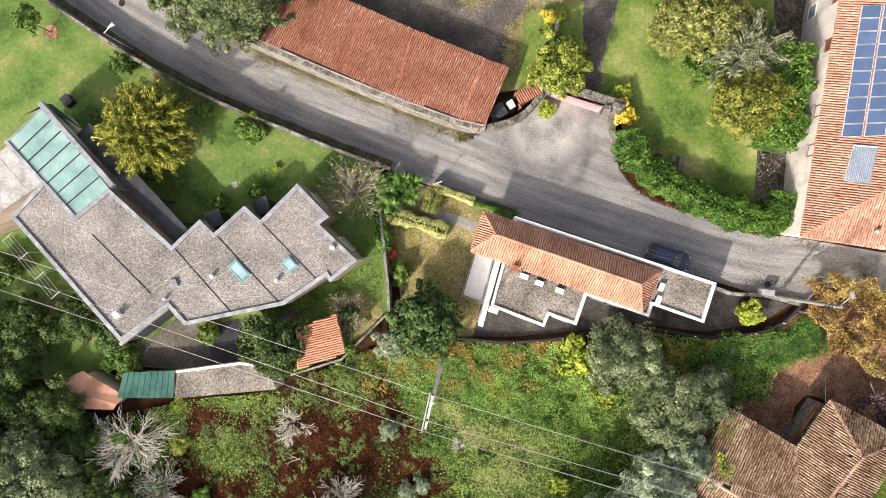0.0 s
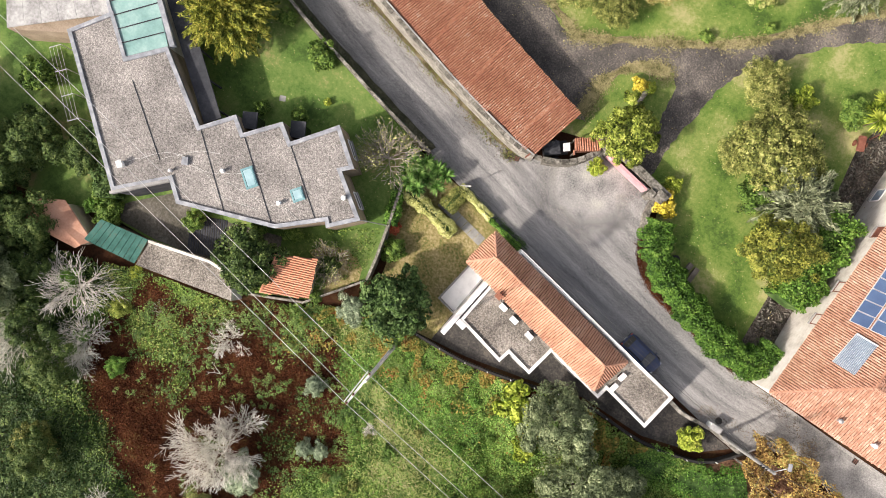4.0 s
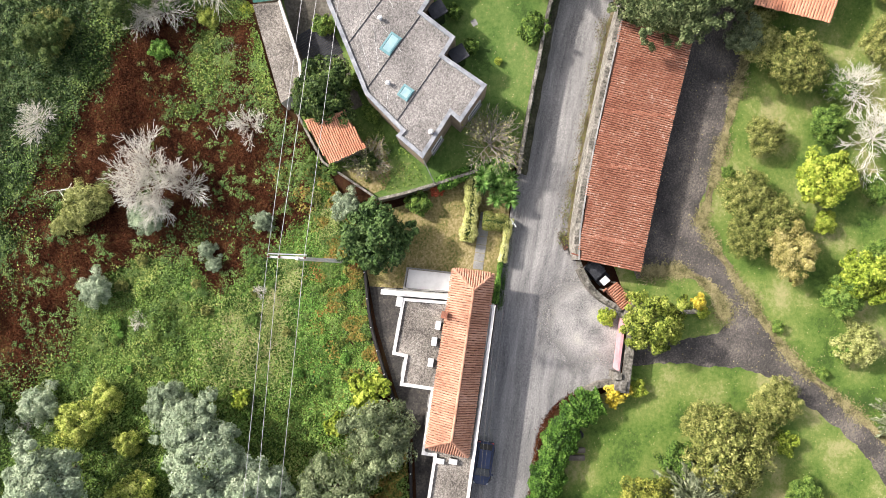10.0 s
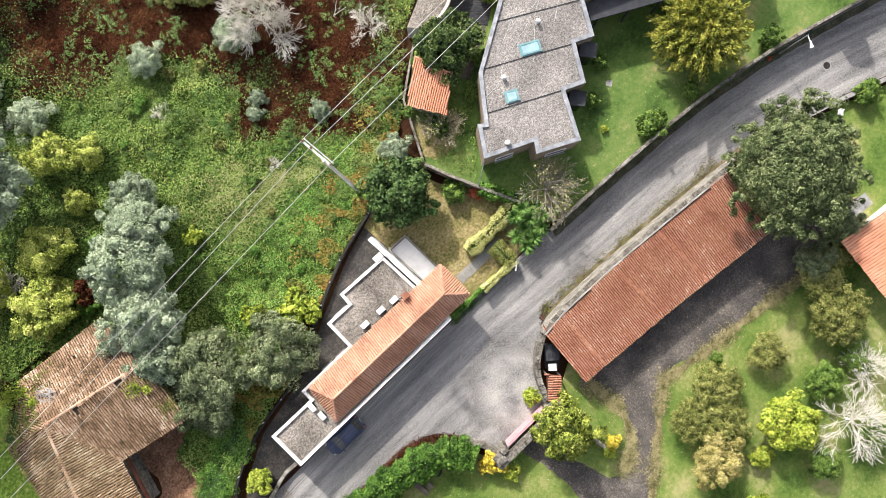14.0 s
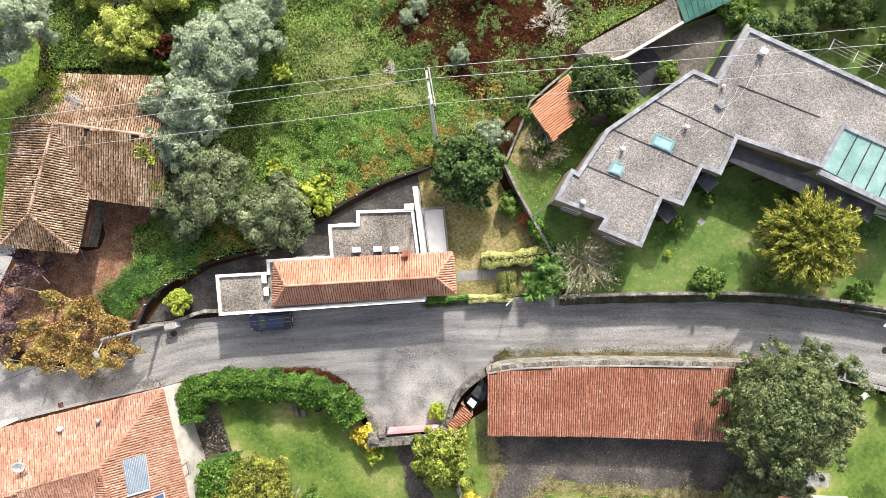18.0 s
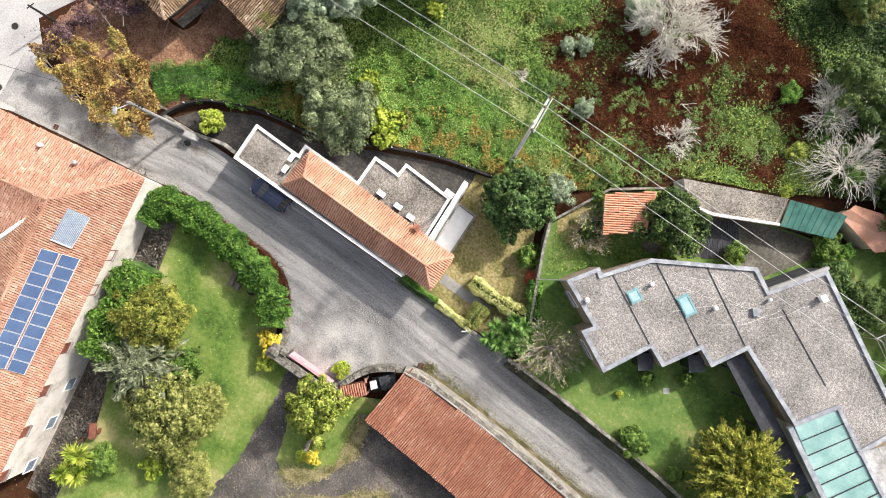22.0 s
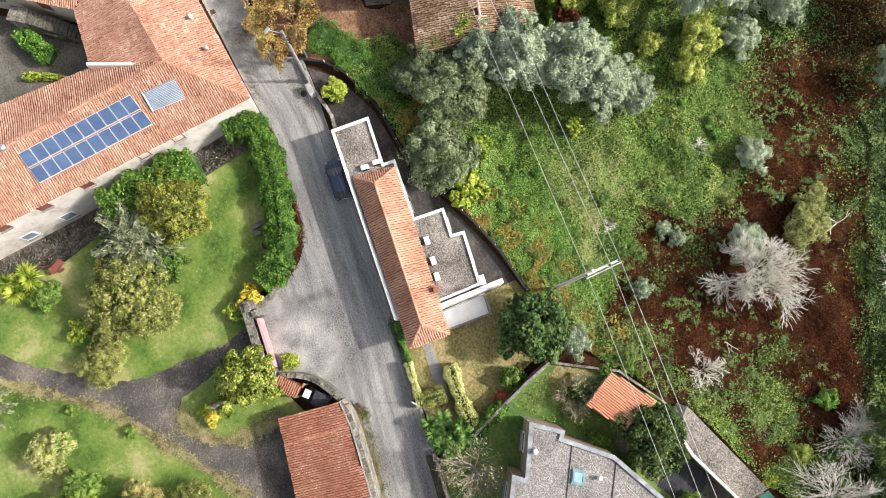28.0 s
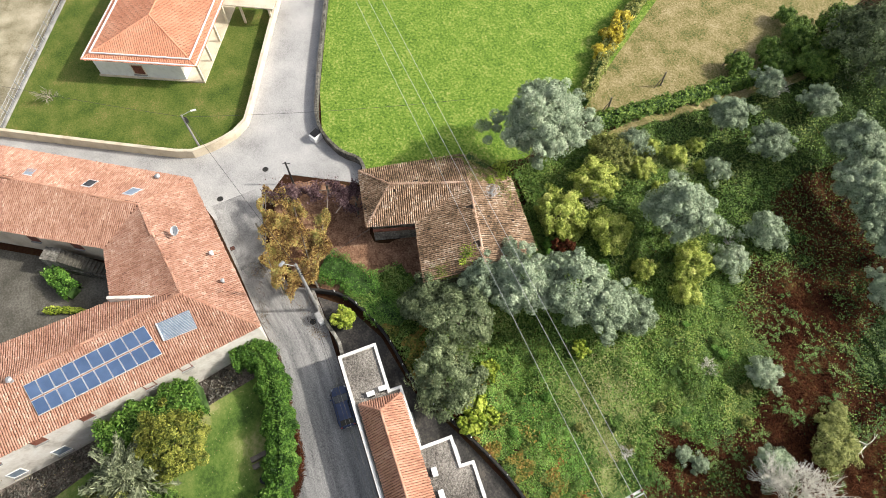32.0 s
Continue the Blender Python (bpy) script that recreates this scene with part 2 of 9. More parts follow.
SLATE = mat("dark_slate_sheet", [(0.028, 0.030, 0.036), (0.05, 0.053, 0.06), (0.09, 0.09, 0.098)], 0.8, 5, 0.85, 0.2, spec=0.15)
TILE_ORANGE = mat("orange_clay_tile", [(0.27, 0.125, 0.08), (0.49, 0.255, 0.17), (0.62, 0.385, 0.285)], 0.45, 5, 0.85, 0.3, island=0.26, fine_mix=0.3)
TILE_RED = mat("red_clay_tile", [(0.16, 0.055, 0.035), (0.335, 0.132, 0.082), (0.44, 0.205, 0.133), (0.68, 0.52, 0.43)], 0.35, 9, 0.85, 0.3, island=0.26, fine_mix=0.4, detail=5.0, pebble=(6.0, 0.3), coarse=0.9)
TILE_MIX = mat("mixed_clay_tile", [(0.18, 0.088, 0.06), (0.365, 0.185, 0.124), (0.475, 0.278, 0.20), (0.66, 0.49, 0.39)], 0.5, 6, 0.85, 0.3, island=0.34, fine_mix=0.36, detail=5.0, coarse=0.8, pebble=(5.0, 0.2))
TILE_OLD = mat("mossy_old_tile", [(0.06, 0.046, 0.025), (0.205, 0.128, 0.076), (0.39, 0.265, 0.175), (0.64, 0.54, 0.43)], 0.4, 5, 0.9, 0.3, island=0.3, fine_mix=0.5, pebble=(5.0, 0.3), coarse=1.3)
TILE_NEW = mat("new_terracotta", [(0.52, 0.21, 0.12), (0.64, 0.29, 0.175), (0.71, 0.38, 0.25)], 0.4, 5, 0.75, 0.1, island=0.25, fine_mix=0.1)
TILE_BED = mat("tile_bed", [(0.07, 0.032, 0.02), (0.15, 0.066, 0.042), (0.24, 0.115, 0.075)], 0.6, 6, 0.9, 0.3)
# near-black deck: the dark inside roof holes and tile channels, put into colour
OLD_BED = mat("shade_dark_deck", [(0.014, 0.011, 0.009), (0.03, 0.023, 0.017), (0.06, 0.045, 0.03)], 0.6, 6, 0.9, 0.3)
MORTAR = mat("ridge_mortar", [(0.32, 0.19, 0.13), (0.50, 0.33, 0.24), (0.6, 0.45, 0.36)], 0.8, 6, 0.9, 0.3)
PINE_WOOD = mat("grey_timber", [(0.08, 0.065, 0.05), (0.17, 0.145, 0.12), (0.28, 0.25, 0.21)], 1.5, 10, 0.85, 0.4)
BROWN_WOOD = mat("brown_shutter", [(0.10, 0.035, 0.025), (0.20, 0.075, 0.05), (0.30, 0.14, 0.10)], 1.0, 8, 0.7, 0.2)
BARK = mat("bark", [(0.06, 0.045, 0.032), (0.13, 0.10, 0.075), (0.24, 0.2, 0.16)], 2, 12, 0.9, 0.6)
PALE_BARK = mat("bleached_twigs", [(0.50, 0.465, 0.40), (0.72, 0.69, 0.61), (0.84, 0.81, 0.74)], 1, 8, 0.9, 0.3)
GALV = mat("galvanised_steel", [(0.30, 0.31, 0.32), (0.45, 0.46, 0.47), (0.58, 0.59, 0.6)], 2, 12, 0.45, 0.05, metal=0.6)
POLE_GREY = mat("concrete_pole", [(0.45, 0.45, 0.43), (0.62, 0.62, 0.60), (0.72, 0.72, 0.70)], 1.5, 10, 0.8, 0.1)
DARK = mat("soot_dark", [(0.012, 0.012, 0.012), (0.022, 0.021, 0.02), (0.04, 0.038, 0.035)], 1, 6, 0.8, 0.1)
PINK = mat("faded_pink_paint", [(0.42, 0.20, 0.22), (0.55, 0.30, 0.32), (0.62, 0.40, 0.41)], 0.8, 6, 0.7, 0.1)
WHITE_PAINT = mat("white_enamel", [(0.66, 0.66, 0.65), (0.78, 0.78, 0.77), (0.84, 0.84, 0.83)], 1.5, 6, 0.4, 0.0, fine_mix=0.1)
BLACK_PLASTIC = mat("black_plastic", [(0.010, 0.010, 0.012), (0.018, 0.018, 0.02), (0.03, 0.03, 0.034)], 1.5, 8, 0.45, 0.1)
CAR_PAINT = mat("dark_blue_car_paint", [(0.022, 0.036, 0.088), (0.032, 0.05, 0.115), (0.046, 0.068, 0.145)], 0.5, 3, 0.18, 0.0, metal=0.0, fine_mix=0.05, spec=0.7)
CAR_GLASS = mat("tinted_car_glass", [(0.008, 0.01, 0.012), (0.012, 0.014, 0.017), (0.02, 0.022, 0.026)], 0.5, 3, 0.06, 0.0, spec=0.8, fine_mix=0.05)
GREEN_GLASS = mat("green_dusty_glazing", [(0.11, 0.23, 0.21), (0.22, 0.37, 0.345), (0.38, 0.52, 0.49)], 0.6, 4, 0.28, 0.03, fine_mix=0.25, spec=0.6)
GREEN_SHEET = mat("green_corrugated_sheet", [(0.012, 0.035, 0.028), (0.016, 0.075, 0.06), (0.035, 0.115, 0.095), (0.09, 0.10, 0.07)], 0.9, 5, 0.85, 0.1, fine_mix=0.25)
AQUA = mat("aqua_skylight_glass", [(0.12, 0.25, 0.27), (0.17, 0.33, 0.35), (0.26, 0.42, 0.44)], 1.2, 4, 0.15, 0.0, fine_mix=0.15, spec=0.7)
SKYLIGHT = mat("pale_blue_skylight_glass", [(0.20, 0.34, 0.37), (0.30, 0.45, 0.485), (0.42, 0.57, 0.60)], 1.2, 4, 0.12, 0.0, fine_mix=0.15, spec=0.7)
FIBRO = mat("fibre_cement_sheet", [(0.16, 0.158, 0.152), (0.33, 0.328, 0.322), (0.50, 0.50, 0.49)], 0.6, 4, 0.85, 0.3, fine_mix=0.5)
SOLAR = mat("blue_solar_cells", [(0.05, 0.085, 0.17), (0.07, 0.115, 0.215), (0.10, 0.155, 0.27)], 0.8, 14, 0.16, 0.0, fine_mix=0.25, spec=0.7, per_object=0.3)
SOLAR_TUBE = mat("solar_tube_glass", [(0.13, 0.18, 0.25), (0.21, 0.27, 0.345), (0.30, 0.365, 0.43)], 1.5, 8, 0.3, 0.0, spec=0.5)
STEEL_FRAME = mat("aluminium_frame", [(0.5, 0.51, 0.53), (0.62, 0.63, 0.65), (0.7, 0.71, 0.73)], 1, 8, 0.4, 0.0, metal=0.4)
RED_PAINT = mat("red_paint", [(0.35, 0.05, 0.03), (0.5, 0.09, 0.05), (0.6, 0.16, 0.1)], 1, 6, 0.6, 0.05)
WIRE = mat("cable", [(0.33, 0.33, 0.33), (0.42, 0.42, 0.42), (0.5, 0.5, 0.5)], 1, 6, 0.5, 0.0)
DARK_WIRE = mat("dark_cable", [(0.03, 0.03, 0.03), (0.05, 0.05, 0.05), (0.08, 0.08, 0.08)], 1, 6, 0.6, 0.0)

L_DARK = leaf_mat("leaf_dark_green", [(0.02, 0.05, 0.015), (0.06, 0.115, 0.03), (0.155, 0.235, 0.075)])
L_MID = leaf_mat("leaf_mid_green", [(0.03, 0.07, 0.012), (0.11, 0.20, 0.035), (0.27, 0.37, 0.08)])
L_BRIGHT = leaf_mat("leaf_bright_green", [(0.045, 0.125, 0.018), (0.13, 0.28, 0.042), (0.29, 0.46, 0.095)])
L_OLIVE = leaf_mat("leaf_olive_yellow", [(0.055, 0.08, 0.016), (0.21, 0.235, 0.058), (0.49, 0.475, 0.175)])
L_TAN = leaf_mat("leaf_tan_autumn", [(0.09, 0.085, 0.022), (0.30, 0.275, 0.08), (0.56, 0.49, 0.21)])
L_PALE = leaf_mat("leaf_pale_olive", [(0.10, 0.12, 0.03), (0.33, 0.36, 0.11), (0.60, 0.60, 0.26)])
L_YUCCA = leaf_mat("leaf_yucca", [(0.04, 0.10, 0.02), (0.12, 0.255, 0.052), (0.29, 0.45, 0.13)])
L_SUNNY = leaf_mat("leaf_sunny_yellow", [(0.28, 0.22, 0.02), (0.62, 0.50, 0.05), (0.80, 0.70, 0.16)])
L_MOSS = leaf_mat("roof_moss", [(0.05, 0.07, 0.012), (0.14, 0.17, 0.03), (0.27, 0.27, 0.07)], trans=0.05)
L_CITRUS = leaf_mat("leaf_citrus", [(0.055, 0.09, 0.012), (0.24, 0.30, 0.045), (0.52, 0.53, 0.14)])
L_YELLOW = leaf_mat("leaf_lime_yellow", [(0.085, 0.155, 0.015), (0.27, 0.36, 0.04), (0.52, 0.56, 0.10)])
L_GOLD = leaf_mat("leaf_golden", [(0.08, 0.11, 0.018), (0.24, 0.26, 0.045), (0.46, 0.43, 0.10)])
L_GREY = leaf_mat("leaf_silver_grey", [(0.115, 0.158, 0.086), (0.32, 0.40, 0.258), (0.53, 0.595, 0.42)], trans=0.14, island=0.45)
L_CAMPHOR = leaf_mat("leaf_camphor", [(0.022, 0.04, 0.012), (0.082, 0.118, 0.043), (0.265, 0.31, 0.14)])
L_RUST = leaf_mat("leaf_rust_bracken", [(0.022, 0.008, 0.005), (0.075, 0.026, 0.013), (0.165, 0.066, 0.03)], scale=0.35, island=0.8, trans=0.08, spec=0.03, rough=0.9)
L_AUTUMN = leaf_mat("leaf_vine_autumn", [(0.16, 0.085, 0.03), (0.37, 0.22, 0.075), (0.50, 0.385, 0.125), (0.30, 0.33, 0.095)], island=0.9, scale=0.5)
L_BRAMBLE = leaf_mat("leaf_bramble", [(0.038, 0.088, 0.018), (0.13, 0.235, 0.048), (0.22, 0.34, 0.078), (0.34, 0.38, 0.11)], scale=0.22, island=0.5)
L_FERN = leaf_mat("leaf_fern", [(0.025, 0.06, 0.012), (0.07, 0.135, 0.028), (0.16, 0.225, 0.06)], scale=0.3)
L_HAY = leaf_mat("long_pale_grass", [(0.12, 0.18, 0.045), (0.24, 0.32, 0.085), (0.35, 0.37, 0.14), (0.42, 0.38, 0.21)], scale=0.3)
L_IVY = leaf_mat("leaf_glossy_ivy", [(0.024, 0.072, 0.010), (0.085, 0.185, 0.026), (0.22, 0.35, 0.068)])
L_HAZEL = leaf_mat("leaf_hazel", [(0.09, 0.15, 0.022), (0.37, 0.45, 0.08), (0.70, 0.70, 0.22)], island=0.7, scale=0.7)
L_WILLOW = leaf_mat("leaf_willow", [(0.09, 0.13, 0.018), (0.33, 0.35, 0.055), (0.64, 0.54, 0.13)])
L_STRAW = leaf_mat("dry_straw", [(0.12, 0.12, 0.04), (0.28, 0.25, 0.12), (0.42, 0.36, 0.20)], trans=0.1)
L_PLUME = leaf_mat("leaf_grey_plume", [(0.05, 0.066, 0.034), (0.16, 0.185, 0.10), (0.38, 0.41, 0.26)])
L_LITTER_DARK = leaf_mat("dark_leaf_litter", [(0.05, 0.035, 0.02), (0.12, 0.085, 0.05), (0.22, 0.17, 0.10)], trans=0.05)
L_VINE = leaf_mat("leaf_fresh_bindweed", [(0.045, 0.13, 0.02), (0.13, 0.28, 0.045), (0.28, 0.43, 0.10)], scale=0.3, island=0.6)
L_PURPLE = leaf_mat("leaf_dusky_purple", [(0.039, 0.023, 0.026), (0.117, 0.065, 0.072), (0.247, 0.169, 0.169)])
L_RED = leaf_mat("leaf_red_shrub", [(0.220, 0.033, 0.017), (0.462, 0.088, 0.044), (0.605, 0.220, 0.110)])
L_LITTER = leaf_mat("leaf_litter", [(0.250, 0.200, 0.070), (0.420, 0.360, 0.160), (0.550, 0.500, 0.320)], trans=0.1)
L_CREAM = leaf_mat("leaf_variegated", [(0.30, 0.34, 0.08), (0.55, 0.56, 0.20), (0.75, 0.74, 0.42)], trans=0.2)
TWIG = mat("grey_brown_twigs", [(0.16, 0.13, 0.10), (0.32, 0.28, 0.23), (0.5, 0.46, 0.41)], 1, 8, 0.9, 0.3)
L_CREEPER = leaf_mat("leaf_turning_creeper", [(0.07, 0.12, 0.02), (0.19, 0.22, 0.045), (0.33, 0.24, 0.06), (0.28, 0.10, 0.035)], scale=0.5, island=0.7)
L_SAGE = leaf_mat("leaf_sage", [(0.065, 0.095, 0.042), (0.20, 0.25, 0.125), (0.44, 0.49, 0.285)], trans=0.2, island=0.45)
L_HOLM = leaf_mat("leaf_holm_oak", [(0.02, 0.046, 0.011), (0.07, 0.12, 0.029), (0.195, 0.25, 0.074)])
L_SHADE = leaf_mat("leaf_shade_green", [(0.014, 0.038, 0.011), (0.048, 0.093, 0.026), (0.14, 0.195, 0.065)])
MOSS = mat("damp_mossy_gutter", [(0.035, 0.038, 0.022), (0.085, 0.085, 0.052), (0.16, 0.155, 0.10)], 0.8, 5, 0.95, 1.0, fine_mix=0.7, dist=0.05)
COURT = mat("mossy_court_paving", [(0.045, 0.042, 0.032), (0.10, 0.093, 0.075), (0.19, 0.175, 0.15)], 0.4, 5, 0.9, 0.8, fine_mix=0.6, dist=0.04)

# ---- tools ----
def np_mesh(name, verts, faces):
    """A mesh from arrays: verts (n, 3), faces (m, 3) or (m, 4)."""
    me = bpy.data.meshes.new(name)
    verts, faces = np.asarray(verts, np.float32).reshape(-1, 3), np.asarray(faces, np.int32)
    k = faces.shape[1]
    me.vertices.add(len(verts))
    me.vertices.foreach_set("co", verts.ravel())
    me.loops.add(faces.size)
    me.loops.foreach_set("vertex_index", faces.ravel())
    me.polygons.add(len(faces))
    me.polygons.foreach_set("loop_start", np.arange(0, faces.size, k, dtype=np.int32))
    me.update(calc_edges=True)
    return me


def thing(name, at, label, category, group="", kind="", rz=0.0):
    ob = new(name)
    ob.empty_display_size = 0.3
    ob.matrix_basis = pose(at[0], at[1], at[2], 0, 0, rz)
    return tagged(ob, label, category, group, kind)


def part(name, shape, material, parent, label="", local=False, kind=""):
    """Links a bmesh or mesh as one object under a thing or part; shapes are in world places unless local."""
    if isinstance(shape, bmesh.types.BMesh):
        me = bpy.data.meshes.new(name)
        shape.to_mesh(me)
        shape.free()
    else:
        me = shape
    if not me.materials:
        me.materials.append(material)
    ob = new(name, me)
    if parent:
        ob.parent = parent
        if not local:
            m = parent.matrix_basis if not parent.parent else parent.parent.matrix_basis @ parent.matrix_basis
            me.transform(m.inverted())
    if label:
        ob["label"] = label
    if kind:
        ob["kind"] = kind
    return ob


def solid(name, bm, material, label, category, kind="", group=""):
    """A top-level mesh in world places."""
    me = bpy.data.meshes.new(name)
    bm.to_mesh(me)
    bm.free()
    me.materials.append(material)
    return tagged(new(name, me), label, category, group, kind)


def prism(pts, z0, z1, bm=None):
    """An upright block on a plan outline."""
    bm = bm or bmesh.new()
    lo, hi = [bm.verts.new((p[0], p[1], z0)) for p in pts], [bm.verts.new((p[0], p[1], z1)) for p in pts]
    n = len(pts)
    area = sum(pts[i][0] * pts[(i + 1) % n][1] - pts[(i + 1) % n][0] * pts[i][1] for i in range(n))
    if area < 0:
        lo.reverse(), hi.reverse()
    bm.faces.new(hi)
    bm.faces.new(lo[::-1])
    for i in range(n):
        j = (i + 1) % n
        bm.faces.new((lo[i], lo[j], hi[j], hi[i]))
    return bm


def box(cx, cy, z0, sx, sy, sz, rz=0.0, bm=None, bevel=0.0):
    bm = bm or bmesh.new()
    c, s = math.cos(radians(rz)), math.sin(radians(rz))
    pts = [(cx + c * a * sx / 2 - s * b * sy / 2, cy + s * a * sx / 2 + c * b * sy / 2) for a, b in ((-1, -1), (1, -1), (1, 1), (-1, 1))]
    prism(pts, z0, z0 + sz, bm)
    if bevel:
        bmesh.ops.bevel(bm, geom=bm.edges[:], offset=bevel, segments=2, affect="EDGES")
    return bm


def tube(a, b, r0, r1=None, n=8, bm=None):
    """A tapered round bar from a to b."""
    bm = bm or bmesh.new()
    r1 = r0 if r1 is None else r1
    a, b = Vector(a), Vector(b)
    w = (b - a).normalized()
    u = w.orthogonal().normalized()
    v = w.cross(u)
    rings = []
    for p, r in ((a, r0), (b, r1)):
        rings.append([bm.verts.new(p + r * (math.cos(2 * math.pi * k / n) * u + math.sin(2 * math.pi * k / n) * v)) for k in range(n)])
    for k in range(n):
        bm.faces.new((rings[0][k], rings[0][(k + 1) % n], rings[1][(k + 1) % n], rings[1][k]))
    bm.faces.new(rings[0][::-1])
    bm.faces.new(rings[1])
    return bm


def curve_through(pts, closed=False, step=0.6, rough=0.0, seed=0):
    """A smooth line through plan points, resampled, its edge made a little uneven."""
    n, out = len(pts), []
    rng = random.Random(seed)
    for i in range(n if closed else n - 1):
        p = [pts[(i + k) % n] if closed else pts[min(max(i + k, 0), n - 1)] for k in (-1, 0, 1, 2)]
        d = math.hypot(p[2][0] - p[1][0], p[2][1] - p[1][1])
        m = max(1, int(d / step))
        for q in range(m):
            t = q / m
            out.append(tuple(0.5 * (2 * p[1][k] + (p[2][k] - p[0][k]) * t + (2 * p[0][k] - 5 * p[1][k] + 4 * p[2][k] - p[3][k]) * t * t
                                    + (3 * p[1][k] - p[0][k] - 3 * p[2][k] + p[3][k]) * t ** 3) for k in (0, 1)))
    if not closed:
        out.append(tuple(pts[-1][:2]))
    if rough:
        out = [(x + rng.uniform(-rough, rough), y + rng.uniform(-rough, rough)) for x, y in out]
    return out


def sheet(name, pts, z, material, label, category, thick=0.06, rough=0.0, step=0.7, smooth=True, seed=1):
    """A thin slab of ground cover."""
    line = curve_through(pts, True, step, rough, seed) if smooth else pts
    return solid(name, prism(line, z - thick, z), material, label, category, "structure")


def offset_line(pts, d):
    """The line shifted to its left by d."""
    out = []
    for i, p in enumerate(pts):
        a, b = Vector(pts[max(i - 1, 0)][:2]), Vector(pts[min(i + 1, len(pts) - 1)][:2])
        t = (b - a).normalized()
        out.append((p[0] - t.y * d, p[1] + t.x * d))
    return out


def ring_mesh(rings, closed, bm=None):
    """A skin over four-cornered sections, closed to a loop or capped at its ends."""
    bm = bm or bmesh.new()
    vs = [[bm.verts.new(p) for p in r] for r in rings]
    n = len(vs[0])
    for i in range(len(vs) if closed else len(vs) - 1):
        p, q = vs[i], vs[(i + 1) % len(vs)]
        for k in range(n):
            bm.faces.new((p[k], p[(k + 1) % n], q[(k + 1) % n], q[k]))
    if not closed:
        bm.faces.new(vs[0][::-1]), bm.faces.new(vs[-1])
    bmesh.ops.recalc_face_normals(bm, faces=bm.faces[:])
    return bm


def wall_along(pts, width, z0, z1, bm=None):
    """A wall of even width on a plan line."""
    a, b = offset_line(pts, width / 2), offset_line(pts, -width / 2)
    return ring_mesh([[(*q, z0), (*p, z0), (*p, z1), (*q, z1)] for p, q in zip(a, b)], False, bm)


def inside(poly, x, y):
    """Which of the points x, y (arrays) lie in the plan outline."""
    x, y = np.asarray(x), np.asarray(y)
    hit = np.zeros(x.shape, bool)
    n = len(poly)
    for i in range(n):
        (x0, y0), (x1, y1) = poly[i][:2], poly[(i + 1) % n][:2]
        if y0 == y1:
            continue
        cross = ((y0 > y) != (y1 > y)) & (x < (x1 - x0) * (y - y0) / (y1 - y0) + x0)
        hit ^= cross
    return hit


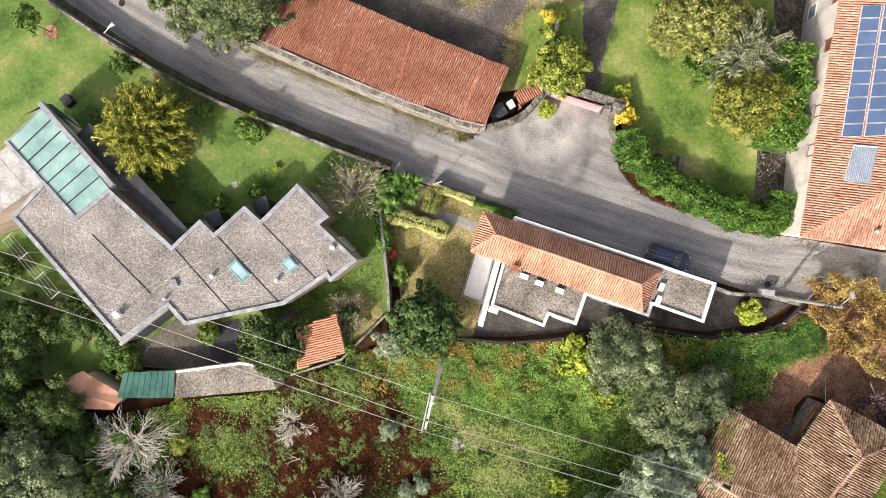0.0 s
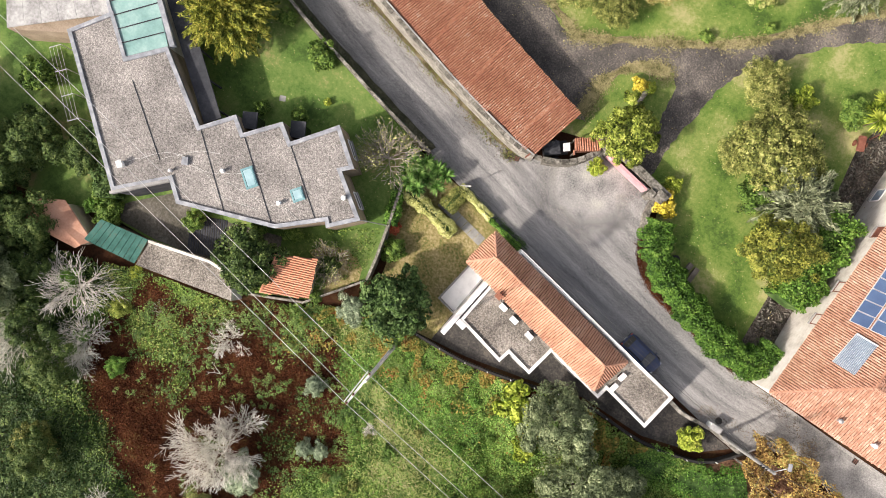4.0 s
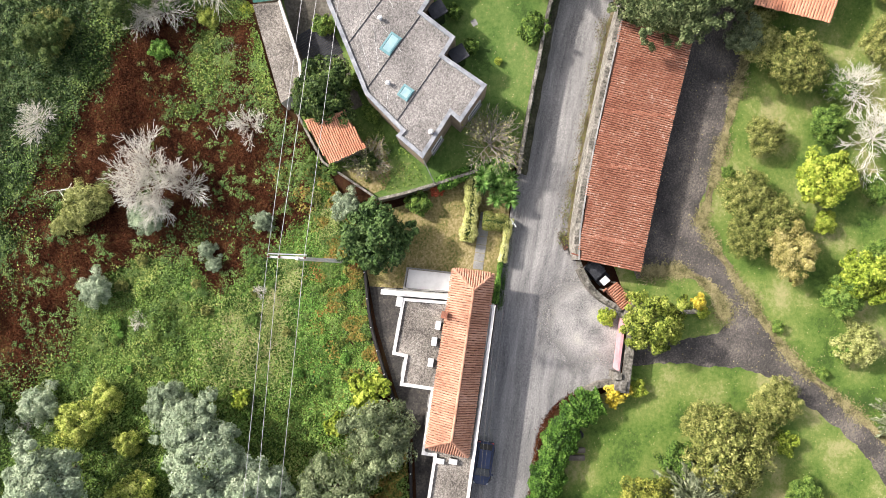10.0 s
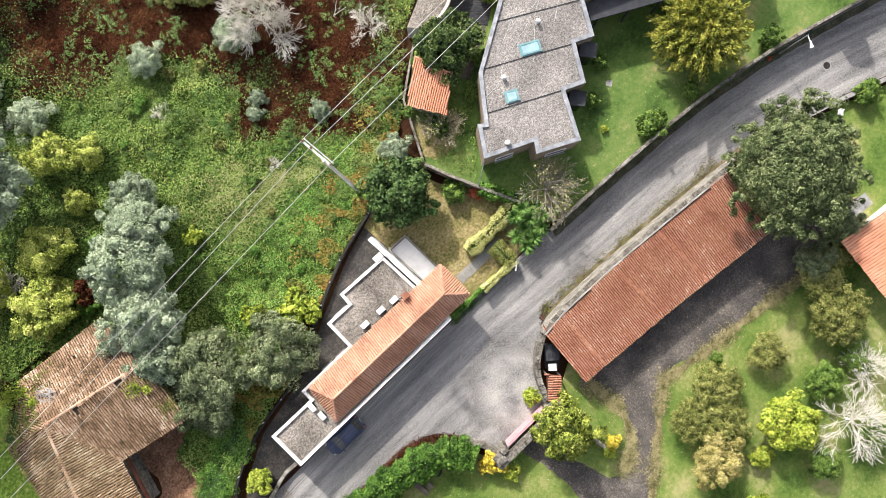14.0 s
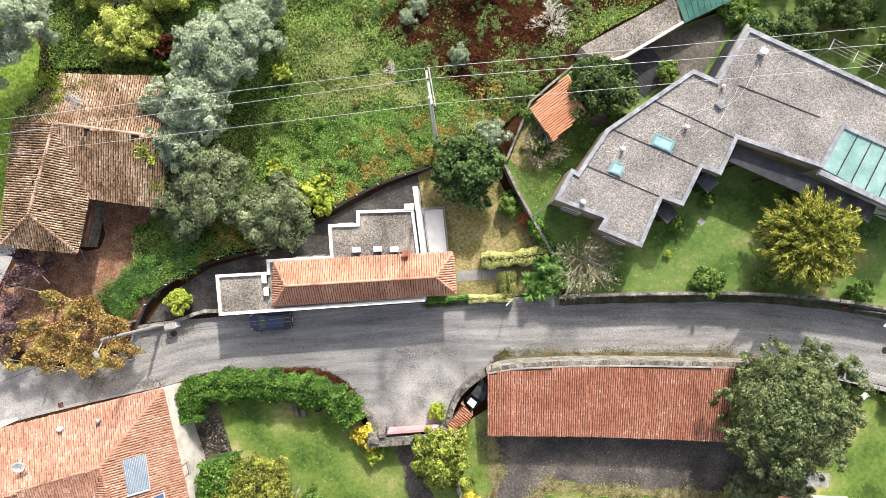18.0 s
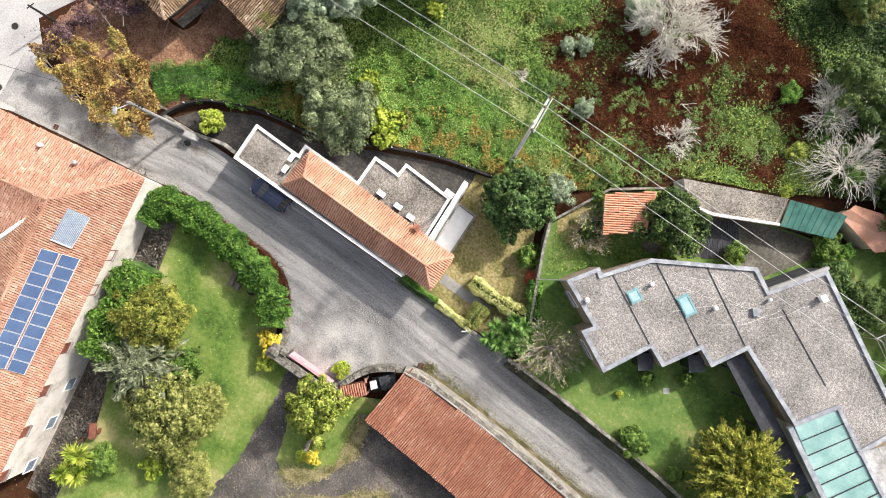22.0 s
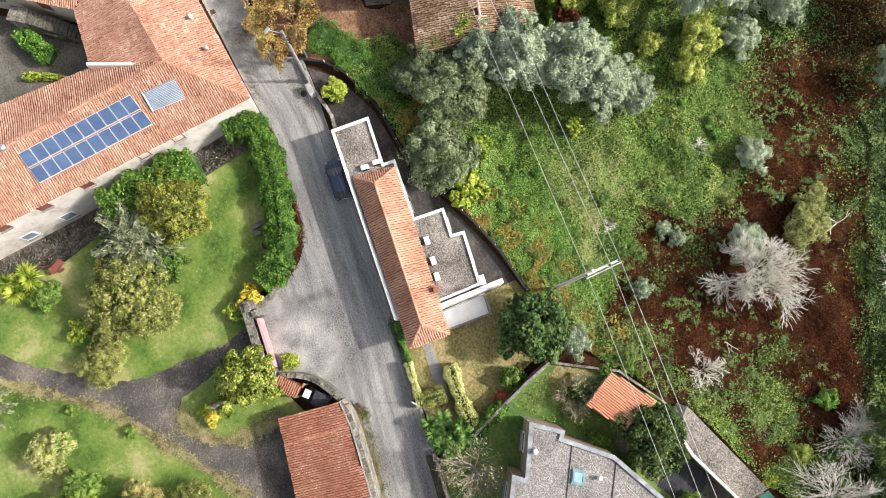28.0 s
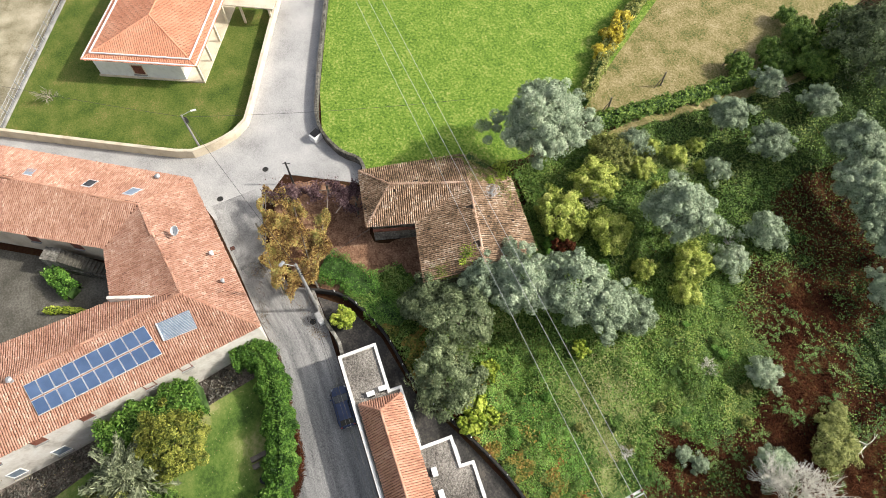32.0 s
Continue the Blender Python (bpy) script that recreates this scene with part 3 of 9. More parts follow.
def tiles_on(corners, pitch=0.25, length=0.42, rise=0.07, seed=0, lift=0.03, holes=(), worn=0.0, half=0.43, sides=0.0):
    """Arrays of barrel tiles on a roof plane; corners start with the two ends of the eave. Each tile is a shell of its own;
    holes (x, y, radius) stay bare, and worn roofs have slipped and missing tiles."""
    rng = np.random.default_rng(seed)
    c = [Vector(p) for p in corners]
    u = (c[1] - c[0]).normalized()
    nrm = u.cross(c[2] - c[0]).normalized()
    if nrm.z < 0:
        nrm = -nrm
    v = nrm.cross(u)
    if v.dot(c[2] - c[0]) < 0:
        v = -v
    poly = [((p - c[0]).dot(u), (p - c[0]).dot(v)) for p in c]
    us, vs = [p[0] for p in poly], [p[1] for p in poly]
    gu, gv = np.meshgrid(np.arange(min(us) + pitch / 2, max(us), pitch), np.arange(min(vs) + length * 0.35, max(vs), length))
    gu, gv = gu.ravel(), gv.ravel()
    keep = inside(poly, gu, gv) | inside(poly, gu - sides * pitch, gv) | inside(poly, gu + sides * pitch, gv)
    gu, gv = gu[keep], gv[keep]
    if holes or worn:
        px_, py_ = c[0].x + gu * u.x + gv * v.x, c[0].y + gu * u.y + gv * v.y
        keep = rng.random(len(gu)) > worn * 0.3
        for hx, hy, hr in holes:
            keep &= np.hypot(px_ - hx + rng.normal(0, 0.08, len(gu)), (py_ - hy) * 0.8) > hr
        gu, gv = gu[keep], gv[keep]
    n = len(gu)
    gv = gv + rng.normal(0, worn, n)
    gu, gv = gu + rng.normal(0, 0.008 + worn * 0.2, n), gv + rng.normal(0, 0.02, n)
    base = np.array(c[0])
    U, V, N = np.array(u), np.array(v), np.array(nrm)
    prof = [(-half, 0.0), (-half / 2, 0.85), (half / 2, 0.85), (half, 0.0)]
    vert = np.zeros((n, 8, 3))
    tw = rng.normal(0, 0.012 + worn * 0.5, n)
    for e, (dv, up, k) in enumerate(((-0.62 * length, 0.022, 1.0), (0.6 * length, 0.0, 0.92))):
        for j, (a, h) in enumerate(prof):
            vert[:, e * 4 + j] = (base + np.outer(gu + a * pitch * k + tw * (dv > 0), U) + np.outer(gv + dv, V)
                                  + np.outer(np.full(n, lift + up + h * rise), N))
    if len(c) == 4:                                    # a slightly twisted slope: follow its two triangles
        fl = vert.reshape(-1, 3)
        plane = base[2] - ((fl[:, 0] - base[0]) * N[0] + (fl[:, 1] - base[1]) * N[1]) / N[2]
        for tri, side in (((0, 1, 2), 1), ((0, 2, 3), -1)):
            a_, b_, c_ = (np.array(c[q]) for q in tri)
            m = np.cross(b_ - a_, c_ - a_)
            zs = a_[2] - ((fl[:, 0] - a_[0]) * m[0] + (fl[:, 1] - a_[1]) * m[1]) / m[2]
            dg, ref = np.array(c[2]) - np.array(c[0]), np.array(c[1]) - np.array(c[0])
            where = ((dg[0] * (fl[:, 1] - base[1]) - dg[1] * (fl[:, 0] - base[0])) * (dg[0] * ref[1] - dg[1] * ref[0]) >= 0) == (side > 0)
            fl[where, 2] += (zs - plane)[where]
        vert = fl.reshape(n, 8, 3)
    f = np.array([[0, 1, 5, 4], [1, 2, 6, 5], [2, 3, 7, 6]])
    faces = (np.arange(n)[:, None, None] * 8 + f[None]).reshape(-1, 4)
    return vert.reshape(-1, 3), faces


def joined(arrays):
    vs, fs, o = [], [], 0
    for v, f in arrays:
        vs.append(v), fs.append(f + o)
        o += len(v)
    return np.concatenate(vs), np.concatenate(fs)


def slab(corners, thick, bm=None):
    """A sloping slab under its corners."""
    bm = bm or bmesh.new()
    top = [bm.verts.new(p) for p in corners]
    low = [bm.verts.new((p[0], p[1], p[2] - thick)) for p in corners]
    n = len(corners)
    for ring in (top, low):
        if n == 4:
            bm.faces.new(ring[:3]), bm.faces.new((ring[0], ring[2], ring[3]))
        else:
            bm.faces.new(ring)
    for i in range(n):
        bm.faces.new((low[i], low[(i + 1) % n], top[(i + 1) % n], top[i]))
    bmesh.ops.recalc_face_normals(bm, faces=bm.faces[:])
    return bm


def ridge_row(a, b, r=0.14, step=0.38, seed=0):
    """Overlapping half-round cap tiles along a ridge or hip, each its own shell."""
    rng = np.random.default_rng(seed)
    a, b = np.array(a, float), np.array(b, float)
    d = np.linalg.norm(b - a)
    w = (b - a) / d
    s = np.cross(w, (0, 0, 1.0))
    s /= np.linalg.norm(s)
    up = np.cross(s, w)
    n = max(1, int(d / step))
    vs, fs = [], []
    ang = np.linspace(0.0, math.pi, 6)
    for k in range(n):
        for e, (t, rr) in enumerate(((k * d / n - 0.03, r), ((k + 1) * d / n, r * 0.85))):
            for q in ang:
                vs.append(a + w * t + s * rr * math.cos(q) + up * (rr * 0.75 * math.sin(q) + 0.02) + rng.normal(0, 0.004, 3))
        o = k * 12
        fs += [[o + j, o + j + 1, o + 7 + j, o + 6 + j] for j in range(5)]
    return np.array(vs), np.array(fs)


def roof(parent, planes, ridges, material, caps, pitch=0.25, length=0.42, seed=0, deck=TILE_BED, thick=0.12, rise=0.095, r=0.14, holes=(), worn=0.0, half=0.43, sides=0.0):
    """Roof parts: a deck, the tiles of each slope, and the ridge caps."""
    for k, pl in enumerate(planes):
        dk = part("roof_slope", slab(pl, thick), deck, parent)
        v, f = tiles_on(pl, pitch, length, rise, seed + k, holes=holes, worn=worn, half=half, sides=sides)
        part("roof_tiles", np_mesh("roof_tiles", v, f), material, parent, kind="stuff")
    if ridges:
        v, f = joined([ridge_row(a, b, r, 0.38, seed + i) for i, (a, b) in enumerate(ridges)])
        part("ridge_tiles", np_mesh("ridge_tiles", v, f), caps, parent)

def bars(pieces, sides=4):
    """Tapered bars as one pair of arrays."""
    a, b = np.array([q[0] for q in pieces]), np.array([q[1] for q in pieces])
    ra, rb = np.array([q[2] for q in pieces])[:, None], np.array([q[3] for q in pieces])[:, None]
    w = b - a
    w /= np.linalg.norm(w, axis=1)[:, None] + 1e-9
    u = np.cross(w, np.array([0.31, 0.52, 0.8]))
    u /= np.linalg.norm(u, axis=1)[:, None] + 1e-9
    v = np.cross(w, u)
    rows = []
    for p, r in ((a, ra), (b, rb)):
        for k in range(sides):
            t = 2 * math.pi * k / sides
            rows.append(p + r * (math.cos(t) * u + math.sin(t) * v))
    vs = np.stack(rows, 1).reshape(-1, 3)
    o = np.arange(len(pieces))[:, None] * 2 * sides
    fs = np.concatenate([o + np.array([[k, (k + 1) % sides, sides + (k + 1) % sides, sides + k]]) for k in range(sides)])
    return vs, fs


# ---- ground ----
BANK = [(-60, 3), (-45, 1.5), (-34, -0.6), (-30.7, -1.1), (-28.2, 1.6), (-23.3, 3.5), (-16.8, 4.1), (-11.4, 6.2), (-6.0, 8.0), (-0.9, 8.8), (3.4, 9.3), (9.0, 12.8), (14.5, 17.2), (23, 20.2), (30, 23.5), (60, 30)]


def bank_y(x):
    return np.interp(x, [p[0] for p in BANK], [p[1] for p in BANK])


def wall_x(y):
    """Plan line of the farmhouse's garden front."""
    return -27.99 + (-6.88 - np.asarray(y)) / 30.62 * 1.98


def bed_edge(y):
    """Where the lawn ends above the sunken bed."""
    return np.interp(-np.asarray(y), (9.6, 14.5, 26, 30, 33, 39), (-24.8, -24.1, -23.0, -22.0, -22.3, -21.8))


def bed_z(x, y):
    """The bed falls from the lawn's edge to the foot of the farmhouse wall."""
    foot = np.interp(-np.asarray(y), (8.5, 10.5, 14, 28, 39), (-0.1, -0.6, -1.3, -2.6, -2.8))
    t = np.clip((np.asarray(x) - wall_x(y) - 0.5) / (bed_edge(y) - wall_x(y) - 0.5), 0, 1)
    return foot * (1 - t * t)


def ground_z(x, y):
    """The woods lie a little lower than the lane; beyond the old barn the land is level again."""
    d = np.clip((np.asarray(y) - bank_y(np.asarray(x))) / 9.0, 0, 1)
    d = d * d * (3 - 2 * d)
    e = np.clip((np.asarray(x) + 27.0) / 8.0, 0, 1)
    sunk = (np.asarray(x) > -29.5) & (np.asarray(x) < -20.5) & (np.asarray(y) < -9.0) & (np.asarray(y) > -41)
    return -1.0 * d * e - 3.4 * sunk


ax = np.concatenate([[-1500, -700, -300, -160], np.arange(-110, 70.1, 1.25), [110, 180, 320, 700, 1500]])
ay = np.concatenate([[-1500, -700, -300, -130], np.arange(-70, 95.1, 1.25), [130, 200, 320, 700, 1500]])
gx, gy = np.meshgrid(ax, ay)
rng = np.random.default_rng(5)
gz = ground_z(gx, gy) - 0.06 + rng.normal(0, 0.02, gx.shape)
nx = len(ax)
ii = (np.arange(len(ay) - 1)[:, None] * nx + np.arange(nx - 1)[None]).ravel()
me = np_mesh("ground", np.stack([gx, gy, gz], -1), np.stack([ii, ii + 1, ii + nx + 1, ii + nx], 1))
me.materials.append(FLOOR)
tagged(new("ground", me), "rough dark undergrowth soil and moss", "ground", kind="structure")

# the lane with its forecourt, and the pale junction at its west end
NORTH = [(60, -19.5), (48, -15.0), (39.7, -11.8), (33.1, -9.5), (25.9, -7.7), (19.6, -6.6), (13.2, -5.6), (8.5, -5.0), (4.2, -4.5), (-3.8, -3.6), (-23.3, -1.6), (-30.7, -1.2), (-33, -3.2), (-38.8, -3.9), (-45.0, -2.0)]
SOUTH = [(-44.5, -8.1), (-37.5, -7.6), (-29.5, -7.2), (-26.0, -6.9), (-20.0, -7.6), (-15.6, -8.1), (-12.9, -9.6), (-11.0, -12.4), (-10.2, -15.2), (-3.5, -15.4), (-2.6, -13.2), (-0.6, -11.6), (2.6, -10.3), (4.7, -10.5), (12.7, -11.9), (23.7, -13.7), (34.1, -17.3), (40.5, -20.2), (48, -24), (60, -30)]
sheet("road", curve_through(NORTH, False, 1.0) + curve_through(SOUTH, False, 1.0), 0.0, ASPHALT, "old patched grey asphalt lane between walls", "road", smooth=False)
sheet("road", [(-44, -2.2), (-46.5, 1.0), (-41.5, 8.2), (-44, 9.6), (-47, 7.9), (-50.8, 6.9), (-56.7, 8.9), (-72, 16.0), (-95, 27), (-98, 22), (-75.5, 10.6), (-55.0, -0.6), (-53.4, -5.0), (-54.0, -8.6), (-63.0, -22.1), (-75, -39), (-71, -42), (-58, -22), (-50.3, -9.6), (-44, -8.0)], 0.004, JUNCTION, "pale worn stone-sett junction of village lanes", "road", smooth=False)
sheet("pavement", [(-9.9, -15.0), (-3.6, -15.3), (-2.7, -13.2), (0.5, -11.3), (2.6, -10.5), (2.6, -8.6), (-1.0, -7.6), (-4.5, -7.4), (-8.5, -7.6), (-11.9, -10.2)], 0.006, FORECOURT, "worn pale forecourt before the gate", "pavement", rough=0.12, step=0.5)

sheet("pale_wear", [(-46, -2.6), (-38.8, -4.2), (-33, -3.6), (-31, -2.2), (-27, -2.4), (-27, -6.6), (-37.5, -7.3), (-46, -7.8)], 0.007, PALE_MOUTH, "pale surface at the lane mouth, thinning out raggedly", "road patch", smooth=False)
sheet("drain_grime", [(0.2, -11.6), (1.0, -9.4), (3.0, -8.6), (5.2, -9.8), (5.0, -10.9), (2.6, -10.6)], 0.009, GRIME, "dark damp dirt round the drain", "dirt stain", rough=0.1, step=0.4)

# grounds south of the lane: lawns with a dark drive
sheet("lawn", [(-24.8, -9.6), (-25.2, -8.6), (-13.0, -10.6), (-10.6, -15.6), (-3.2, -16.0), (0.5, -14.5), (22, -14.8), (34.0, -18.0), (40.4, -21.0), (62, -31.8), (62, -66), (-40, -66), (-40, -41.5), (-21.8, -41.5), (-21.8, -39), (-22.3, -33), (-22.0, -30), (-23.0, -26), (-24.1, -14.5)], 0.010, LAWN, "sunlit mown lawn strewn with fallen leaves", "lawn", smooth=False)
# the drive forks: one arm to the barn yard, one to the gate, one to the house
sheet("road", [(26.5, -20.9), (9, -17.4), (0.2, -16.3), (-0.3, -17.6), (0.2, -21.2), (-1.8, -24.2), (-3.9, -25.3), (-5.3, -24.2), (-6.3, -20.0), (-6.6, -15.6), (-8.6, -15.6), (-8.4, -20), (-8.6, -24.5), (-8.9, -28.0), (-11, -31.5), (-14.2, -36.0), (-18.2, -39.5), (-24, -43.0), (-22.5, -45.6), (-16.5, -41.9), (-12.8, -37.8), (-8.4, -32.2), (-4.4, -28.8), (0.7, -25.4), (5.3, -22.4), (10.0, -23.6), (16, -24.8), (21.7, -26.1), (27.5, -25.4)],
      0.016, DRIVE, "dark gravelled drive strewn with leaves", "road", rough=0.14, step=0.5)
VERGES = ([(5.3, -22.2), (0.7, -25.2), (-4.4, -28.7), (-8.4, -32.1), (-12.8, -37.7), (-16.5, -41.8)], [(26.5, -26.4), (21.7, -26.4), (16, -25.2), (10, -23.9), (5.3, -22.6)], [(0.0, -17.4), (0.2, -21.0), (-1.6, -23.9), (-3.9, -25.0)])

for k, line in enumerate(VERGES):
    ribbon = curve_through(line, False, 0.5, 0.12, 30 + k)
    solid("grass_verge", prism(offset_line(ribbon, 0.32) + offset_line(ribbon, -0.32)[::-1], -0.04, 0.022), VERGE, "tan dry grass edge of the gravelled drive", "verge", "structure")

# lots north of the lane
sheet("lawn", [(0.0, 9.0), (-3.4, 8.2), (-4.3, 1.0), (-3.6, -3.4), (4.2, -4.4), (9.4, -4.9), (9.0, 1.5), (5.6, 5.6), (4.6, 9.0)], 0.012, DRY_LAWN, "thin yellowing lawn beside the small house", "lawn", smooth=False)
sheet("pavement", [(-30.2, -1.0), (-27.9, 1.3), (-23.1, 3.2), (-16.7, 3.8), (-11.2, 5.9), (-5.8, 7.7), (-2.2, 8.5), (-2.4, 0), (-22, -1.2)], 0.02, YARD, "black stained bitumen yard behind the small house", "yard", smooth=False)
TERRACE = [(10.2, -5.4), (13.2, -5.9), (19.6, -6.9), (25.9, -8.0), (33.1, -9.8), (39.7, -12.1), (48, -15.3), (60, -19.8), (60, 24), (44, 24), (33.4, 20.2), (30, 18.6), (24.0, 17.6), (16.2, 15.0), (14.4, 15.8), (9.4, 12.9), (6.1, 7.7), (6.6, 5.6), (7.8, 2.0), (9.2, -1.8)]
LAWN_Z = 1.1
solid("lawn_terrace", prism(TERRACE, -0.6, LAWN_Z), GARDEN, "green lawn terrace round the flat-roofed house", "lawn", "structure")
sheet("field", [(-43.8, 9.7), (-46.3, 7.9), (-50.7, 7.2), (-56.7, 9.2), (-72, 16.3), (-104, 31), (-96, 84), (-60, 74), (-50.2, 56.6), (-40.0, 38.4), (-36.0, 27), (-37.5, 21.5), (-40.5, 9.5)], 0.03, FIELD, "bright green rough pasture", "field", smooth=False)
sheet("field", [(-40.2, 37.4), (-51.2, 56.0), (-61, 74), (-40, 86), (-33.8, 60), (-36.0, 45), (-36.6, 36.2)], 0.036, DRY_LAWN, "bare straw-coloured paddock", "field", smooth=False)
sheet("lawn", [(-54.4, -8.6), (-63.4, -22.1), (-68, -28), (-90, -16), (-100, 18), (-75.0, 10.0), (-55.5, -0.7), (-54.0, -5.2)], 0.02, NEAT, "neat green lawn round the new bungalow", "lawn", smooth=False)
sheet("ground", [(-68.6, -28), (-90.5, -16.3), (-110, -10), (-105, -45), (-76, -40)], 0.02, SAND, "bare sandy plot behind a wire fence", "ground", smooth=False)
sheet("ground", [(-41.5, -2.0), (-45.0, 1.0), (-40.6, 7.8), (-33.6, 6.8), (-31.9, 11.3), (-25.6, 9.6), (-26.4, 6.2), (-29.0, 2.2), (-31.5, -0.8), (-37, -3.0)], 0.02, EARTH, "bare reddish earth yard of the old barn", "ground", rough=0.15)
sheet("pavement", [(-37, -19.4), (-42.6, -19.0), (-52, -31.6), (-44, -40), (-36.6, -38)], 0.02, COURT, "dark mossy courtyard of the farmhouse", "yard", smooth=False)
sheet("pavement", [(14.8, 9.6), (23.0, 13.2), (24.8, 12.0), (28.2, 16.0), (29.8, 18.4), (24.1, 17.4), (16.3, 14.9), (14.6, 15.4), (12.4, 13.6)], LAWN_Z + 0.012, COURT, "dark damp court behind the house", "yard", smooth=False)
sheet("ground", [(44, 24), (60, 24), (60, 12), (44, 11), (36.5, 12.4), (34, 15.5), (35, 20)], LAWN_Z + 0.012, GARDEN, "rough weedy grass behind the house", "lawn", rough=0.1, smooth=False)
by, bt = np.meshgrid(np.linspace(-8.6, -41.0, 70), np.linspace(0, 1, 12), indexing="ij")
bx = wall_x(by) - 0.2 + (bed_edge(by) + 0.25 - wall_x(by) + 0.2) * bt
bz = bed_z(bx, by) + np.random.default_rng(7).normal(0, 0.03, bx.shape) * (bt < 0.98) - 0.02
bi = (np.arange(69)[:, None] * 12 + np.arange(11)[None]).ravel()
me = np_mesh("ground", np.stack([bx, by, bz], -1), np.stack([bi, bi + 12, bi + 13, bi + 1], 1))
me.materials.append(BED)
tagged(new("ground", me), "rubble-strewn bed sloping down to the farmhouse wall", "flower bed", kind="structure")
sheet("ground", [(8.2, 11.2), (6.6, 8.2), (8.0, 6.8), (10.4, 7.4), (11.8, 9.0), (9.4, 9.6)], LAWN_Z + 0.012, DRY_LAWN, "thin worn grass under a leafless fig", "ground", rough=0.2, step=0.4)

# ---- buildings ----
def window(parent, cx, cy, z0, w, h, out, frame_mat=WHITE_PAINT, glass=CAR_GLASS, shutter=None, depth=0.1):
    """A window in an upright wall: out is the plan direction that the wall faces."""
    o = Vector((*out, 0)).normalized()
    s = Vector((-o.y, o.x, 0))
    rz = math.degrees(math.atan2(s.y, s.x))
    fr = bmesh.new()
    for a in (-1, 1):
        box(cx + s.x * a * w / 2 + o.x * 0.02, cy + s.y * a * w / 2 + o.y * 0.02, z0, 0.09, depth, h, rz, fr)
    for b in (0, h - 0.09):
        box(cx + o.x * 0.02, cy + o.y * 0.02, z0 + b, w - 0.1, depth - 0.01, 0.09, rz, fr)
    f = part("window", fr, frame_mat, parent)
    part("pane", box(cx + o.x * 0.012, cy + o.y * 0.012, z0 + 0.08, w - 0.12, 0.03, h - 0.16, rz), shutter or glass, f)
    part("sill", box(cx + o.x * 0.09, cy + o.y * 0.09, z0 - 0.09, w + 0.2, 0.26, 0.08, rz), CONCRETE, f)


def outline_band(pts, inner, z0, z1):
    """A parapet: a band of that width inside a closed plan outline, mitred at the corners."""
    n = len(pts)
    area = sum(pts[i][0] * pts[(i + 1) % n][1] - pts[(i + 1) % n][0] * pts[i][1] for i in range(n))
    sgn = 1 if area > 0 else -1
    ins = []
    for i in range(n):
        p, a, b = Vector(pts[i]), Vector(pts[i - 1]), Vector(pts[(i + 1) % n])
        d0, d1 = (p - a).normalized(), (b - p).normalized()
        n0, n1 = Vector((-d0.y, d0.x)) * sgn, Vector((-d1.y, d1.x)) * sgn
        m = n0 + n1
        m = m / max(0.35, m.length_squared / 2) if m.length > 1e-3 else n0
        ins.append(p + m * inner)
    return ring_mesh([[(p[0], p[1], z0), (q[0], q[1], z0), (q[0], q[1], z1), (p[0], p[1], z1)] for p, q in zip(pts, ins)], True)


# -- the small white house on the lane: flat gravel roofs behind white parapets, a hipped tile roof over its middle --
G = thing("house", (-10, 0.5, 0), "small white house with gravel roofs and hipped tile roof", "house")
body = [(-21.7, 2.3), (-17.0, 1.75), (-16.9, 2.85), (-11.15, 2.2), (-10.85, 5.0), (-8.3, 4.65), (-8.1, 5.8), (-3.0, 5.05), (-3.4, -3.34), (-22.0, -1.42)]
part("wall", prism([(x * 0.998, y * 0.99) for x, y in body], 0.0, 2.93), WHITE, G)
part("flat_roof", prism([(-21.5, 2.1), (-17.15, 1.55), (-17.0, 2.65), (-10.95, 2.0), (-10.65, 4.8), (-8.1, 4.45), (-7.9, 5.6), (-3.2, 4.9), (-3.5, -2.9), (-21.8, -1.15)], 2.9, 3.02), ROOF_GRAVEL2, G, "pale gravel ballast")
part("parapet", outline_band(body, 0.27, 2.9, 3.22), WHITE, G)
part("fin_wall", prism([(-3.05, 0.4), (-2.62, 0.45), (-2.3, 6.95), (-2.75, 7.0)], 0.0, 3.45), WHITE, G, "white projecting fin wall")
part("buttress", box(-3.35, 5.3, 0, 0.9, 0.55, 3.3, -7), WHITE, G)
e = [(-16.85, -1.28, 3.4), (-0.6, -3.05, 3.4), (-0.25, 0.55, 3.4), (-16.15, 2.45, 3.4)]
r0, r1 = (-15.2, 0.2, 4.65), (-2.05, -1.3, 4.65)
roof(G, [[e[0], e[1], r1, r0], [e[2], e[3], r0, r1], [e[1], e[2], r1], [e[3], e[0], r0]],
     [(r0, r1), (e[0], r0), (e[3], r0), (e[1], r1), (e[2], r1)], TILE_ORANGE, TILE_ORANGE, 0.215, 0.4, 11)
part("upper_wall", prism([(-16.3, -1.2), (-1.1, -2.85), (-0.85, 0.2), (-15.7, 2.0)], 2.9, 3.34), WHITE, G)
part("end_wall", prism([(-3.5, -2.95), (-1.2, -2.8), (-0.95, 0.15), (-2.8, 0.4)], 0.0, 3.1), WHITE, G)
for x, y, rz in ((-8.7, 2.3, -7), (-6.8, 2.05, -7), (-5.35, 1.75, -7)):
    c = part("roof_vent", box(x, y, 3.02, 0.75, 0.5, 0.42, rz, bevel=0.03), WHITE_PAINT, G, "white box roof vent")
    part("grille", box(x, y - 0.27, 3.08, 0.6, 0.04, 0.3, rz), DARK, c)
